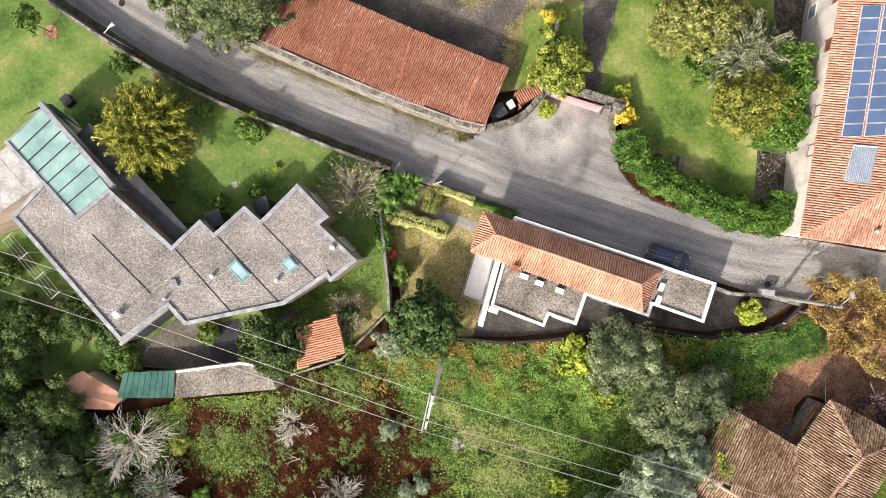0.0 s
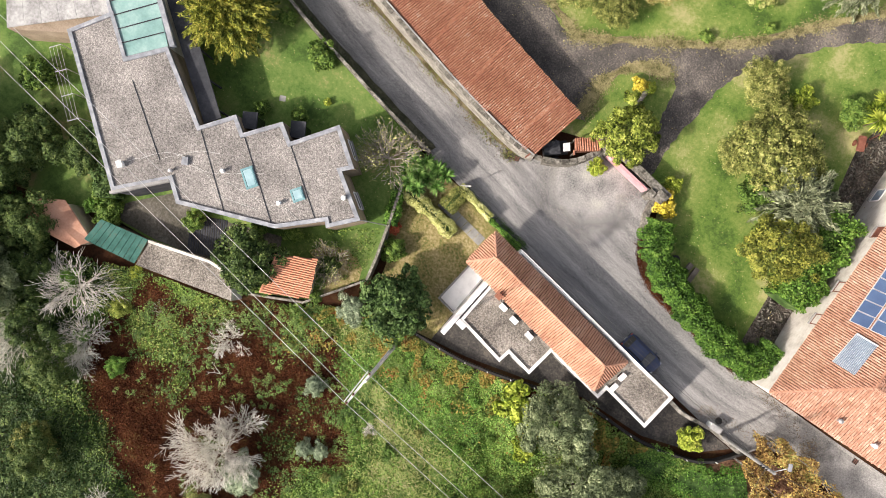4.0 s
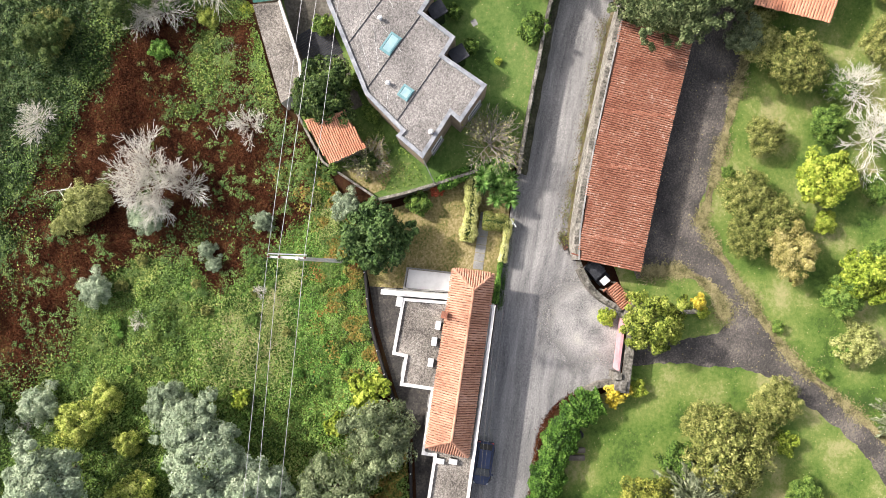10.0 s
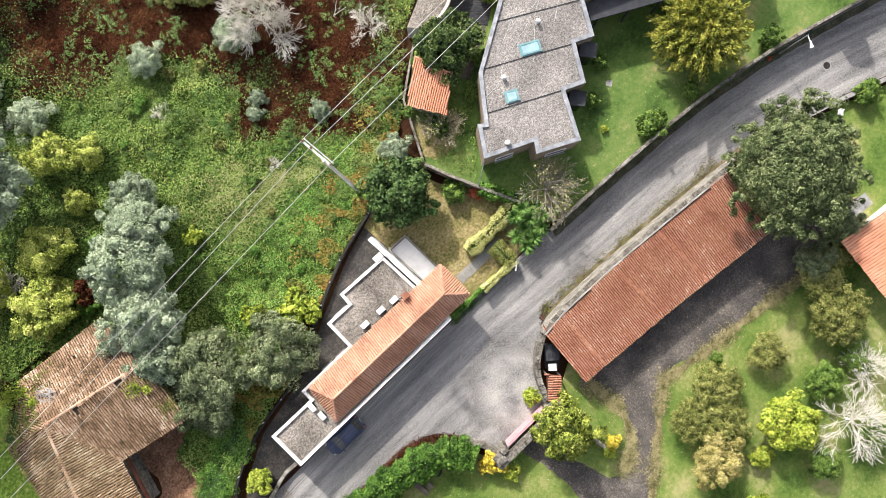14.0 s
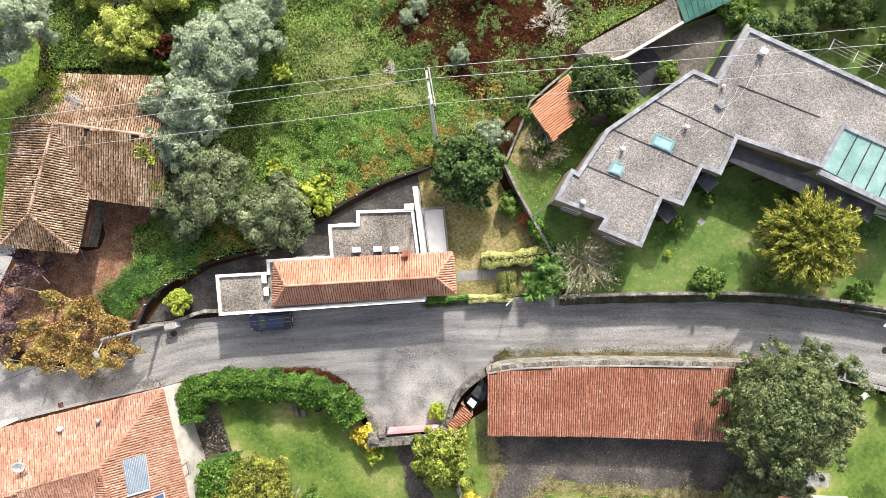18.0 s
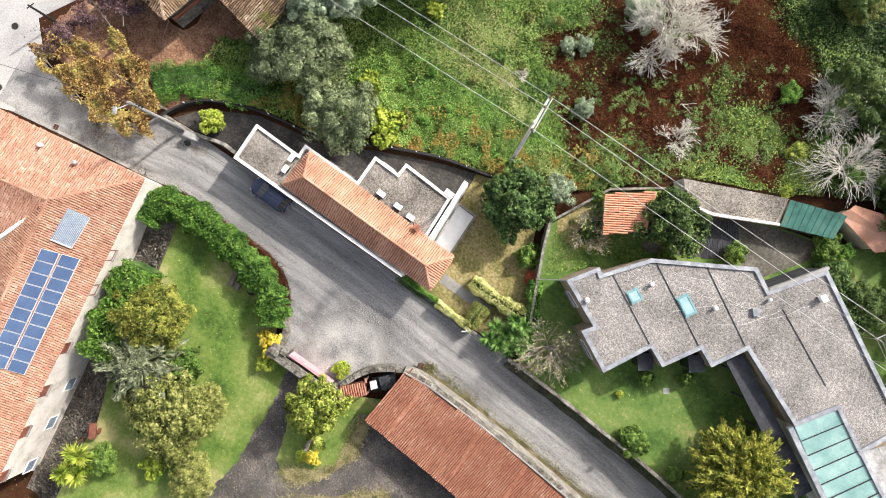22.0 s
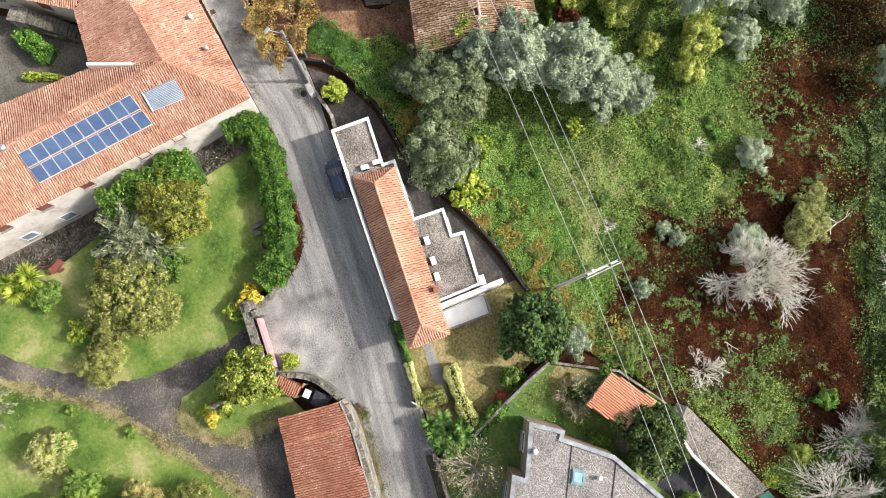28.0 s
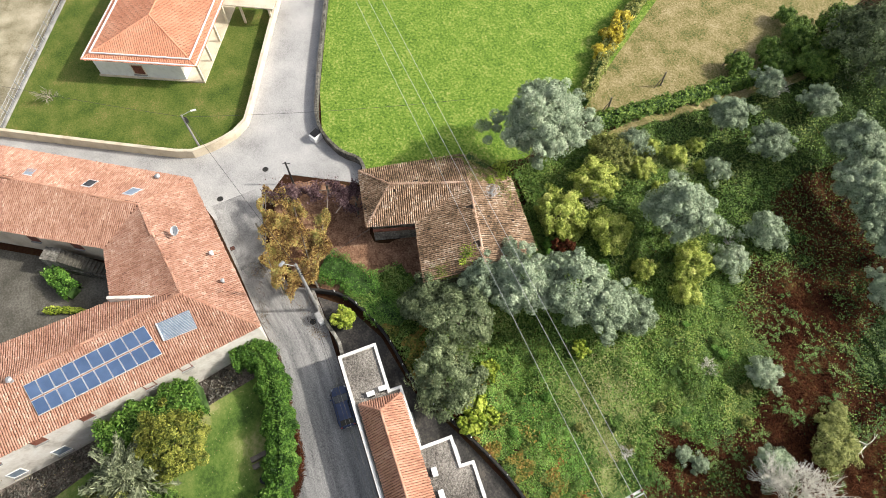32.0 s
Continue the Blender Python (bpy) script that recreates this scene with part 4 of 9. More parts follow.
for y in (1.15, 0.0):
    c = part("roof_vent", box(-17.35, y, 3.02, 0.45, 0.75, 0.42, -7, bevel=0.03), WHITE_PAINT, G, "white box roof vent")
    part("grille", box(-17.08, y, 3.08, 0.04, 0.6, 0.3, -7), DARK, c)
ch = part("chimney", box(-4.35, 1.2, 3.02, 0.5, 0.45, 1.0, -7), TILE_RED, G, "small red clay chimney")
part("cap", box(-4.35, 1.2, 4.05, 0.62, 0.56, 0.07, -7), TILE_RED, ch)
part("flue", tube((-4.75, 1.35, 3.0), (-4.95, 1.5, 3.9), 0.06), GALV, G)
part("terrace_slab", prism([(-2.2, 5.05), (-0.45, 4.8), (-0.75, 0.7), (-2.5, 0.8)], 0.0, 0.28), WHITE_PAINT, G, "pale concrete terrace")
part("terrace_kerb", outline_band([(-2.35, 5.25), (-0.25, 4.98), (-0.6, 0.4), (-2.5, 0.5)], 0.14, 0.0, 0.62), CONCRETE, G)
for x in (-14.2, -12.6):
    window(G, x, 2.52 + (-14.2 - x) * 0.12, 1.0, 1.0, 1.2, (0.11, 0.99))
window(G, -9.6, 4.86, 0.9, 1.2, 1.3, (0.13, 0.99))
window(G, -6.0, 5.50, 0.9, 1.4, 1.3, (0.13, 0.99))
for x in (-19.6, -13.0, -7.5):
    window(G, x, -1.3 - (x + 22) * 0.1015 - 0.02, 1.2, 1.0, 1.1, (-0.1, -0.99))
# garden path to the door
p = thing("garden_path", (2, -1.6, 0), "worn pale concrete slab path across the lawn", "path", kind="structure")
for k in range(7):
    part("paving_slab", box(0.15 + k * 0.78, -1.75 - k * 0.085, 0.0, 0.74, 0.95, 0.05, -6, bevel=0.01), CONCRETE, p)

# -- the modern house: stepped bays under gravel roofs --
RZ = 5.1
M = thing("house", (22, 4, LAWN_Z), "modern house with stepped gravel flat roofs and grey parapets", "house")
out = [(9.25, 3.55), (11.2, 5.95), (11.65, 5.55), (14.75, 8.8), (23.0, 12.55), (24.8, 11.3), (28.3, 15.3), (40.5, 6.6), (38.2, 2.75), (34.7, 5.2), (32.3, 2.2), (25.65, 5.9), (23.7, 3.1), (22.2, 4.0), (20.05, 1.05), (18.4, 2.0), (15.9, -1.85), (12.5, 0.35), (13.2, 1.2)]
cx = sum(p[0] for p in out) / len(out)
part("wall", prism(out, LAWN_Z - 0.3, RZ - 0.22), BEIGE, M)
part("flat_roof", prism(out, RZ - 0.22, RZ - 0.05), ROOF_GRAVEL, M, "brownish river-gravel ballast")
part("parapet", outline_band(out, 0.36, RZ - 0.3, RZ + 0.12), FLASH, M, "patched grey sheet flashing")
for a, b in (((25.55, 6.0), (19.0, 10.65)), ((22.1, 4.07), (15.0, 8.85)), ((18.35, 2.15), (12.4, 6.0)), ((33.0, 6.5), (26.6, 10.5))):
    part("roof_joint", wall_along([a, b], 0.055, RZ - 0.06, RZ + 0.008), SLATE, M)
for (x, y, w, l) in ((19.31, 6.71, 1.15, 1.9), (15.02, 5.23, 1.12, 1.2)):
    s = part("skylight", box(x, y, RZ - 0.06, l, w, 0.12, -33.5, bevel=0.03), AQUA, M, "low skylight with pale aqua upstand")
    part("glazing", box(x, y, RZ + 0.07, l - 0.42, w - 0.42, 0.03, -33.5, bevel=0.015), SKYLIGHT, s, "pale blue skylight glass")
    c_, s_ = math.cos(radians(-33.5)), math.sin(radians(-33.5))
    for q in (-1, 1):
        part("frame", box(x + c_ * q * (l / 2 - 0.14), y + s_ * q * (l / 2 - 0.14), RZ + 0.06, 0.1, w - 0.1, 0.06, -33.5), AQUA, s)
        part("frame", box(x - s_ * q * (w / 2 - 0.14), y + c_ * q * (w / 2 - 0.14), RZ + 0.06, l - 0.4, 0.1, 0.06, -33.5), AQUA, s)
for x, y, r in ((21.5, 7.7, 0.22), (15.8, 6.8, 0.22), (11.6, 2.9, 0.25), (25.2, 10.6, 0.16)):
    v = part("roof_vent", tube((x, y, RZ - 0.06), (x, y, RZ + 0.35), r * 0.7, r * 0.7, 12), WHITE_PAINT, M, "round white roof vent")
    part("cowl", tube((x, y, RZ + 0.35), (x, y, RZ + 0.48), r, r * 0.6, 12), WHITE_PAINT, v)
part("roof_hatch", box(24.7, 9.1, RZ - 0.06, 0.7, 0.6, 0.3, -57, bevel=0.03), FLASH, M, "grey metal roof hatch")
c = part("chimney", box(29.0, 12.9, RZ - 0.06, 0.5, 0.38, 0.6, -33, bevel=0.03), WHITE_PAINT, M, "white chimney box")
part("cap", box(29.0, 12.9, RZ + 0.54, 0.64, 0.5, 0.07, -33), WHITE_PAINT, c)
# white angled end wall by the court
part("end_beam", wall_along([(24.8, 11.35), (28.3, 15.5)], 0.26, RZ - 0.35, RZ + 0.18), CONCRETE, M, "pale angled end beam")
# added dark panel: gives this wall the shade of its open side
part("dark_screen", wall_along([(24.95, 11.55), (28.1, 15.2)], 0.2, LAWN_Z, RZ - 0.36), SLATE, M, "dark panel added for the shaded open side to the court")
# green patent glazing over the winter garden
gq = [(39.7, -3.6, RZ + 0.1), (42.2, 0.05, RZ + 0.1), (34.7, 5.2, RZ + 0.1), (32.3, 2.2, RZ + 0.1)]
part("glasshouse_wall", prism([(q[0], q[1]) for q in gq], LAWN_Z - 0.3, RZ - 0.3), OLD_WHITE, M)
part("glazed_roof", slab([(q[0], q[1], RZ - 0.02) for q in gq], 0.2), GREEN_GLASS, M, "dusty green glazed roof")
for k in range(8):
    t = k / 7
    a, b = Vector(gq[0]).lerp(Vector(gq[3]), t), Vector(gq[1]).lerp(Vector(gq[2]), t)
    part("glazing_bar", tube(a, b, 0.05, 0.05, 6), SLATE if 0 < k < 7 else FLASH, M)
part("eave_beam", wall_along([(40.1, -3.9), (32.0, 1.9)], 0.45, RZ - 0.4, RZ + 0.15), FLASH, M)
part("eave_beam", wall_along([(42.4, 0.1), (34.9, 5.3)], 0.3, RZ - 0.4, RZ + 0.13), FLASH, M)
part("side_glazing", slab([(40.6, -4.2, 2.9), (41.6, -2.6, RZ - 0.5), (40.1, -3.9, RZ - 0.45), (37.0, -2.4, 2.9)], 0.06), GREEN_SHEET, M)
# dark covered walk along the lawn front
d, nn = Vector((0.826, -0.564)), Vector((-0.564, -0.826))
L0 = Vector((25.65, 5.9))
walk_q = [L0 + d * 0.4 + nn * 0.1, L0 + d * 13.6 + nn * 0.1, L0 + d * 13.6 + nn * 1.75, L0 + d * 0.4 + nn * 1.75]
part("covered_walk_roof", prism([tuple(q) for q in walk_q], 4.05, 4.22), SLATE, M, "dark grey sheet canopy")
for k in range(5):
    q = L0 + d * (1.2 + k * 2.9) + nn * 1.6
    part("post", box(q.x, q.y, LAWN_Z, 0.14, 0.14, 2.95, -34), SLATE, M)
for bx, by in ((18.9, 0.75), (22.85, 2.8)):
    bay = part("bay_canopy", box(bx, by, 4.0, 1.5, 1.35, 0.18, -57), SLATE, M, "dark slate-grey box canopy")
    part("bay_window", box(bx + 0.1, by + 0.15, LAWN_Z, 1.2, 1.1, 2.9, -57), CAR_GLASS, bay)
window(M, 14.3, -0.82, LAWN_Z + 0.8, 1.8, 1.3, (-0.56, -0.83))
window(M, 11.0, 2.48, LAWN_Z + 0.8, 1.6, 1.3, (-0.51, -0.86))
# fibre-cement annex
ann = thing("annex", (42.5, 3.5, LAWN_Z), "lean-to annex under pale corrugated fibre-cement sheets", "annex")
AX = [(42.4, 0.25, 4.75), (47.6, 7.6, 4.45), (45.6, 10.0, 4.45), (40.7, 6.7, 4.75), (38.4, 2.95, 4.75)]
part("wall", prism([(p[0] * 0.998, p[1]) for p in AX], LAWN_Z - 0.2, 4.3), BEIGE, ann)
for k in range(6):
    a0, b0 = Vector(AX[0]).lerp(Vector(AX[1]), k / 6), Vector(AX[4]).lerp(Vector(AX[2]), k / 6)
    a1, b1 = Vector(AX[0]).lerp(Vector(AX[1]), (k + 0.985) / 6), Vector(AX[4]).lerp(Vector(AX[2]), (k + 0.985) / 6)
    part("roof_sheet", slab([a0, a1, b1, b0], 0.08), FIBRO, ann)
# wall along the lawn's edge over the lane, in stone pieces at its coping
EDGE = curve_through([(8.9, -5.25), (13.2, -5.75), (19.6, -6.75), (25.9, -7.85), (33.1, -9.65), (39.7, -11.95), (48, -15.2), (60, -19.7)], False, 0.9)
gw = thing("garden_wall", (25, -7.6, 0), "mossy stone retaining wall between lawn and lane", "wall", kind="structure")
EDGE = [(x * 0.982, y * 0.982) for x, y in EDGE]
WALL_TOP = 2.15
part("wall_face", wall_along(EDGE, 0.3, -0.1, WALL_TOP), STONE, gw)
ridx = random.Random(3)
for a, b in zip(EDGE, EDGE[1:]):
    m = ((a[0] + b[0]) / 2, (a[1] + b[1]) / 2)
    an = math.degrees(math.atan2(b[1] - a[1], b[0] - a[0]))
    part("coping_stone", box(m[0], m[1], WALL_TOP - 0.02, 0.91, 0.26 + ridx.uniform(-0.05, 0.05), 0.1 + ridx.uniform(-0.03, 0.03), an + ridx.uniform(-2, 2)), STONE, gw)
gutter = curve_through([(9.0, -5.45), (13.2, -6.0), (19.6, -7.0), (25.9, -8.1), (33.1, -9.95), (39.7, -12.3), (48, -15.5)], False, 0.7, 0.05, 2)
solid("gutter_strip", prism(gutter + offset_line(gutter, -0.65)[::-1], -0.05, 0.022), MOSS, "damp mossy gutter under the garden wall", "verge", "structure")
kb = offset_line(gutter, -0.72)
solid("kerb", prism(kb + offset_line(kb, -0.09)[::-1], -0.05, 0.05), CONCRETE, "thin worn kerb beside the gutter", "kerb", "structure")

# -- tiled lean-to barn along the lane wall --
B = thing("barn", (11, -15, 0), "long open barn with a red clay tile lean-to roof", "barn")
bn = [(0.95, -10.75), (3.2, -10.75), (9.5, -11.55), (14.5, -12.4), (22.6, -13.95)]
bs = [(0.1, -16.2), (2.4, -16.6), (9.3, -17.85), (14.2, -18.85), (21.3, -20.35)]
planes = [[(*bs[k], 2.45), (*bs[k + 1], 2.45), (*bn[k + 1], 3.25), (*bn[k], 3.25)] for k in range(4)]
roof(B, planes, [], TILE_RED, TILE_RED, 0.205, 0.4, 31, rise=0.08, half=0.37, sides=0.5)
part("roof_flashing", wall_along(curve_through([(x, y + 0.12) for x, y in bn], False, 1.2), 0.1, 3.1, 3.36), CONCRETE, B, "grey cement top edge")
for k in range(7):
    x, y = 0.6 + k * 3.35, -16.05 - k * 0.675
    part("post", box(x, y, 0, 0.28, 0.28, 2.35, -11), STONE, B)
part("beam", wall_along([(0.4, -16.0), (21.2, -20.1)], 0.18, 2.12, 2.34), PINE_WOOD, B)
part("end_wall", prism([(22.0, -14.2), (22.3, -14.1), (21.2, -20.0), (20.9, -20.0)], 0, 2.4), STONE, B)
# stone wall between lane and barn, course by course
SW = curve_through([(-3.4, -14.9), (-2.8, -13.6), (-1.9, -12.4), (-0.6, -11.5), (1.0, -10.75), (3.2, -10.45), (9.5, -11.2), (14.5, -12.05), (22.6, -13.6), (25.5, -14.3)], False, 0.62)
sw = thing("stone_wall", (6, -10.8, 0), "lichen-spotted granite wall along the lane", "wall", kind="structure")
low = [p for p in SW if p[0] < 0.9]
part("wall_core", wall_along([p for p in SW if p[0] >= 0.3], 0.42, -0.1, 3.0), STONE, sw)
part("wall_core", wall_along(low, 0.5, -0.1, 1.75), STONE, sw)
rs = random.Random(8)
for a, b in zip(SW, SW[1:]):
    m = ((a[0] + b[0]) / 2, (a[1] + b[1]) / 2)
    an = math.degrees(math.atan2(b[1] - a[1], b[0] - a[0]))
    top = 3.0 if m[0] > 0.6 else 1.75
    part("coping_stone", box(m[0], m[1], top, 0.64 + rs.uniform(-0.05, 0.05), 0.46 + rs.uniform(-0.07, 0.06), 0.1 + rs.uniform(-0.05, 0.05), an + rs.uniform(-4, 4)), STONE, sw)
# weedy strip at the foot of the wall
vg = curve_through([(2.4, -10.1), (4.7, -10.1), (9.5, -10.7), (14.5, -11.5), (20, -12.5), (26, -13.9), (34, -16.6)], False, 0.6, 0.1, 4)
solid("grass_verge", prism(vg + offset_line(vg, -0.9)[::-1], -0.05, 0.03), VERGE, "weedy dry strip at the foot of the lane wall", "verge", "structure")
low_w = thing("stone_wall", (33, -17.5, 0), "low pale wall along the lane", "wall", kind="structure")
part("wall_core", wall_along(curve_through([(27.5, -14.9), (34.1, -17.5), (40.5, -20.5), (50, -25.2)], False, 1.0), 0.4, -0.1, 0.8), CONCRETE, low_w)

# -- gate piers, pink gate beam and garden walls of the forecourt --
gt = thing("gateway", (-6.8, -15.4, 0), "stone gateway with pink-painted gate", "gate", kind="structure")
part("gate_leaf", wall_along([(-9.0, -14.75), (-4.3, -15.2)], 0.22, 0.05, 1.7), PINK, gt, "faded pink gate")
part("lintel", wall_along([(-11.0, -15.35), (-2.9, -16.1)], 0.75, 1.5, 1.85), STONE, gt)
for x, y, w in ((-10.3, -14.9, 0.85), (-9.5, -14.6, 0.6), (-3.9, -15.5, 0.75), (-2.9, -16.15, 0.9)):
    part("pier", box(x, y, 0, w, w, 2.0, -6), STONE, gt)
    part("pier_cap", box(x, y, 2.0, w + 0.14, w + 0.14, 0.12, -6), STONE, gt)
part("side_wall", wall_along(curve_through([(-10.2, -14.8), (-10.5, -13.2), (-11.4, -11.6)], False, 0.7), 0.45, 0, 1.1), STONE, gt)
# little tiled roof of the trailer shed
sh = thing("lean_to", (-1.7, -14.6, 0), "small red-tiled lean-to against the lane wall", "shed")
e4 = [(-3.0, -15.9, 1.75), (-1.0, -14.3, 1.75), (-1.7, -13.2, 2.1), (-3.4, -14.75, 2.1)]
roof(sh, [e4], [], TILE_RED, TILE_RED, 0.215, 0.4, 60)
for q in e4:
    part("post", box(q[0] * 0.99 - 0.02, q[1], 0, 0.12, 0.12, q[2] - 0.1, 40), PINE_WOOD, sh)

# -- farmhouse with two courtyard wings --
FE, FR = 4.2, 5.75
F = thing("farmhouse", (-33, -14, 0), "whitewashed farmhouse with clay-tiled wings round a court", "house")
k = 1.043
q = lambda x, y, z: (x * k, y * k, z)
A0, A1 = q(-26.5, -6.6, FE), q(-24.6, -36, FE)
ra, rb = q(-32, -11.9, FR), q(-29.7, -36, FR)
iA, iA1 = q(-35.0, -18.3, FE), q(-35.3, -36, FE)
B1, rc, iB = q(-45.2, -8.0, FE), q(-43.3, -13.2, FR), q(-41, -17.7, FE)
C1, rd, iC = q(-64, -32.3, FE), q(-58.4, -31.7, FR), q(-52.5, -33, FE)
roof(F, [[A1, A0, ra, rb], [iA, iA1, rb, ra], [A0, B1, rc, ra], [iB, iA, ra, rc], [B1, C1, rd, rc], [iC, iB, rc, rd]],
     [(rb, ra), (ra, rc), (rc, rd), (A0, ra), (B1, rc)], TILE_MIX, TILE_ORANGE, 0.215, 0.42, 70)
inn = lambda p, c, t=0.35: (p[0] + (c[0] - p[0]) * t / math.hypot(c[0] - p[0], c[1] - p[1]), p[1] + (c[1] - p[1]) * t / math.hypot(c[0] - p[0], c[1] - p[1]))
part("wall", prism([inn(A0, ra), inn(A1, rb), inn(iA1, rb), inn(iA, ra), inn(ra, rb, 0.0)], -3.3, FE - 0.05), OLD_WHITE, F, "stained white plaster wall")
part("wall", prism([inn(B1, rc), inn(A0, ra), inn(iA, ra), inn(iB, rc)], 0, FE - 0.06), OLD_WHITE, F)
part("wall", prism([inn(C1, rd), inn(B1, rc), inn(iB, rc), inn(iC, rd)], 0, FE - 0.07), CREAM, F, "cream plaster wall")
part("valley_wall", wall_along([(ra[0], ra[1]), (iA[0], iA[1])], 0.3, FE, FE + 1.0), OLD_WHITE, F)
# windows of the garden front
for t in (0.252, 0.365, 0.556, 0.696, 0.83, 0.975):
    wx, wy = A0[0] - 0.33 + (A1[0] - A0[0]) * t, A0[1] + (A1[1] - A0[1]) * t
    window(F, wx, wy, 2.5, 1.0, 1.3, (1, 0.065), BROWN_WOOD, CAR_GLASS, BROWN_WOOD)
for t in (0.7, 0.835, 0.985):
    wx, wy = A0[0] - 0.33 + (A1[0] - A0[0]) * t, A0[1] + (A1[1] - A0[1]) * t
    window(F, wx, wy, -1.7, 1.3, 1.4, (1, 0.065), WHITE_PAINT, SOLAR_TUBE)
for t in (0.2, 0.45, 0.7):
    wx, wy = iA1[0] * 0 + iB[0] + (iC[0] - iB[0]) * t - 0.25, iB[1] + (iC[1] - iB[1]) * t + 0.2
    window(F, wx, wy, 2.2, 1.0, 1.3, (0.8, -0.6), BROWN_WOOD, BROWN_WOOD)
# solar panels: two rows of nine, and a tube collector
def on_front(a, b, up=0.12):
    """A place on the front slope: a along the eave from the lane corner, b up the slope, both in parts of one."""
    p, r = Vector(A0).lerp(Vector(A1), a), Vector(ra).lerp(Vector(rb), a)
    return p.lerp(r, b) + Vector((0, 0, up))


TR, TL, BR, BL = on_front(0.193, 0.80, 0.2), on_front(0.613, 0.81, 0.2), on_front(0.25, 0.287, 0.2), on_front(0.637, 0.287, 0.2)
sa = thing("solar_array", BR, "two rows of blue framed solar panels on tiles", "solar panels")
for v0, v1 in ((0.0, 0.475), (0.525, 1.0)):
    for i in range(10):
        cs = [TR.lerp(TL, u).lerp(BR.lerp(BL, u), v) for u, v in ((i / 10 + 0.002, v1), ((i + 1) / 10 - 0.002, v1), ((i + 1) / 10 - 0.002, v0), (i / 10 + 0.002, v0))]
        s = part("panel", slab(cs, 0.09), STEEL_FRAME, sa)
        mid = sum(cs, Vector()) / 4
        part("cell_face", slab([mid + (c - mid) * 0.93 + Vector((0, 0, 0.012)) for c in cs], 0.008), SOLAR, s)
s = thing("solar_collector", on_front(0.19, 0.35, 0.0), "silvery ribbed tube collector on the tile roof", "solar collector")
cs = [on_front(0.107, 0.40, 0.18), on_front(0.208, 0.45, 0.18), on_front(0.165, 0.74, 0.18), on_front(0.055, 0.71, 0.18)]
part("frame", slab(cs, 0.08), STEEL_FRAME, s)
for i in range(14):
    t = (i + 0.5) / 14
    part("tube", tube(cs[0].lerp(cs[3], t) + Vector((0, 0, 0.03)), cs[1].lerp(cs[2], t) + Vector((0, 0, 0.03)), 0.05, 0.05, 6), SOLAR_TUBE, s)
part("manifold", tube(cs[1] + Vector((0, 0, 0.05)), cs[2] + Vector((0, 0, 0.05)), 0.08), STEEL_FRAME, s)


def on_plane(c0, c1, c2, c3, a, b, up=0.0):
    return Vector(c0).lerp(Vector(c1), a).lerp(Vector(c3).lerp(Vector(c2), a), b) + Vector((0, 0, up))


def vent_on(p, label, r=0.2, material=GALV, h=0.45):
    s = thing("roof_vent", p, label, "roof vent")
    part("pipe", tube((p[0], p[1], p[2] - 0.1), (p[0], p[1], p[2] + h), r * 0.7, r * 0.7, 12), material, s)
    part("cowl", tube((p[0], p[1], p[2] + h), (p[0], p[1], p[2] + h + 0.14), r, r * 0.5, 12), material, s)


vent_on(on_plane(A0, B1, rc, ra, 0.248, 0.25), "grey metal roof vent on clay tiles", 0.22)
vent_on(on_plane(A0, B1, rc, ra, 0.45, 0.223), "white roof vent on clay tiles", 0.24, WHITE_PAINT)
vent_on(on_front(0.63, 0.97), "round grey metal chimney cowl", 0.3)
vent_on(on_plane(B1, C1, rd, rc, 0.093, 0.14), "square grey chimney cowl on clay tiles", 0.3)
pd = on_plane(A0, B1, rc, ra, 0.603, 0.657)
s = thing("satellite_dish", pd, "white satellite dish on the tile roof", "satellite dish")
part("mast", tube(pd, pd + Vector((0, 0, 0.8)), 0.04), GALV, s)
bm = bmesh.new()
bmesh.ops.create_uvsphere(bm, u_segments=16, v_segments=8, radius=0.55)
bmesh.ops.delete(bm, geom=[v for v in bm.verts if v.co.z > -0.2], context="VERTS")
bmesh.ops.solidify(bm, geom=bm.faces[:], thickness=0.03)
bmesh.ops.transform(bm, matrix=Matrix.Translation(pd + Vector((0.1, 0.1, 1.25))) @ Euler((0.5, 0.3, 0)).to_matrix().to_4x4(), verts=bm.verts[:])
part("dish", bm, WHITE_PAINT, s)
part("arm", tube(pd + Vector((0, 0, 0.8)), pd + Vector((0.35, 0.2, 1.15)), 0.03), GALV, s)
for a in (0.075, 0.255, 0.515):
    c = [on_plane(B1, C1, rd, rc, a + da, b, 0.16) for da, b in ((-0.003, 0.57), (0.038, 0.57), (0.038, 0.82), (-0.003, 0.82))]
    s = thing("roof_window", on_plane(B1, C1, rd, rc, a, 0.58), "small roof window among clay tiles", "roof window")
    part("frame", slab(c, 0.1), STEEL_FRAME, s)
    m = sum(c, Vector()) / 4
    part("pane", slab([m + (x - m) * 0.78 + Vector((0, 0, 0.012)) for x in c], 0.008), SLATE if a == 0.255 else SOLAR_TUBE, s)
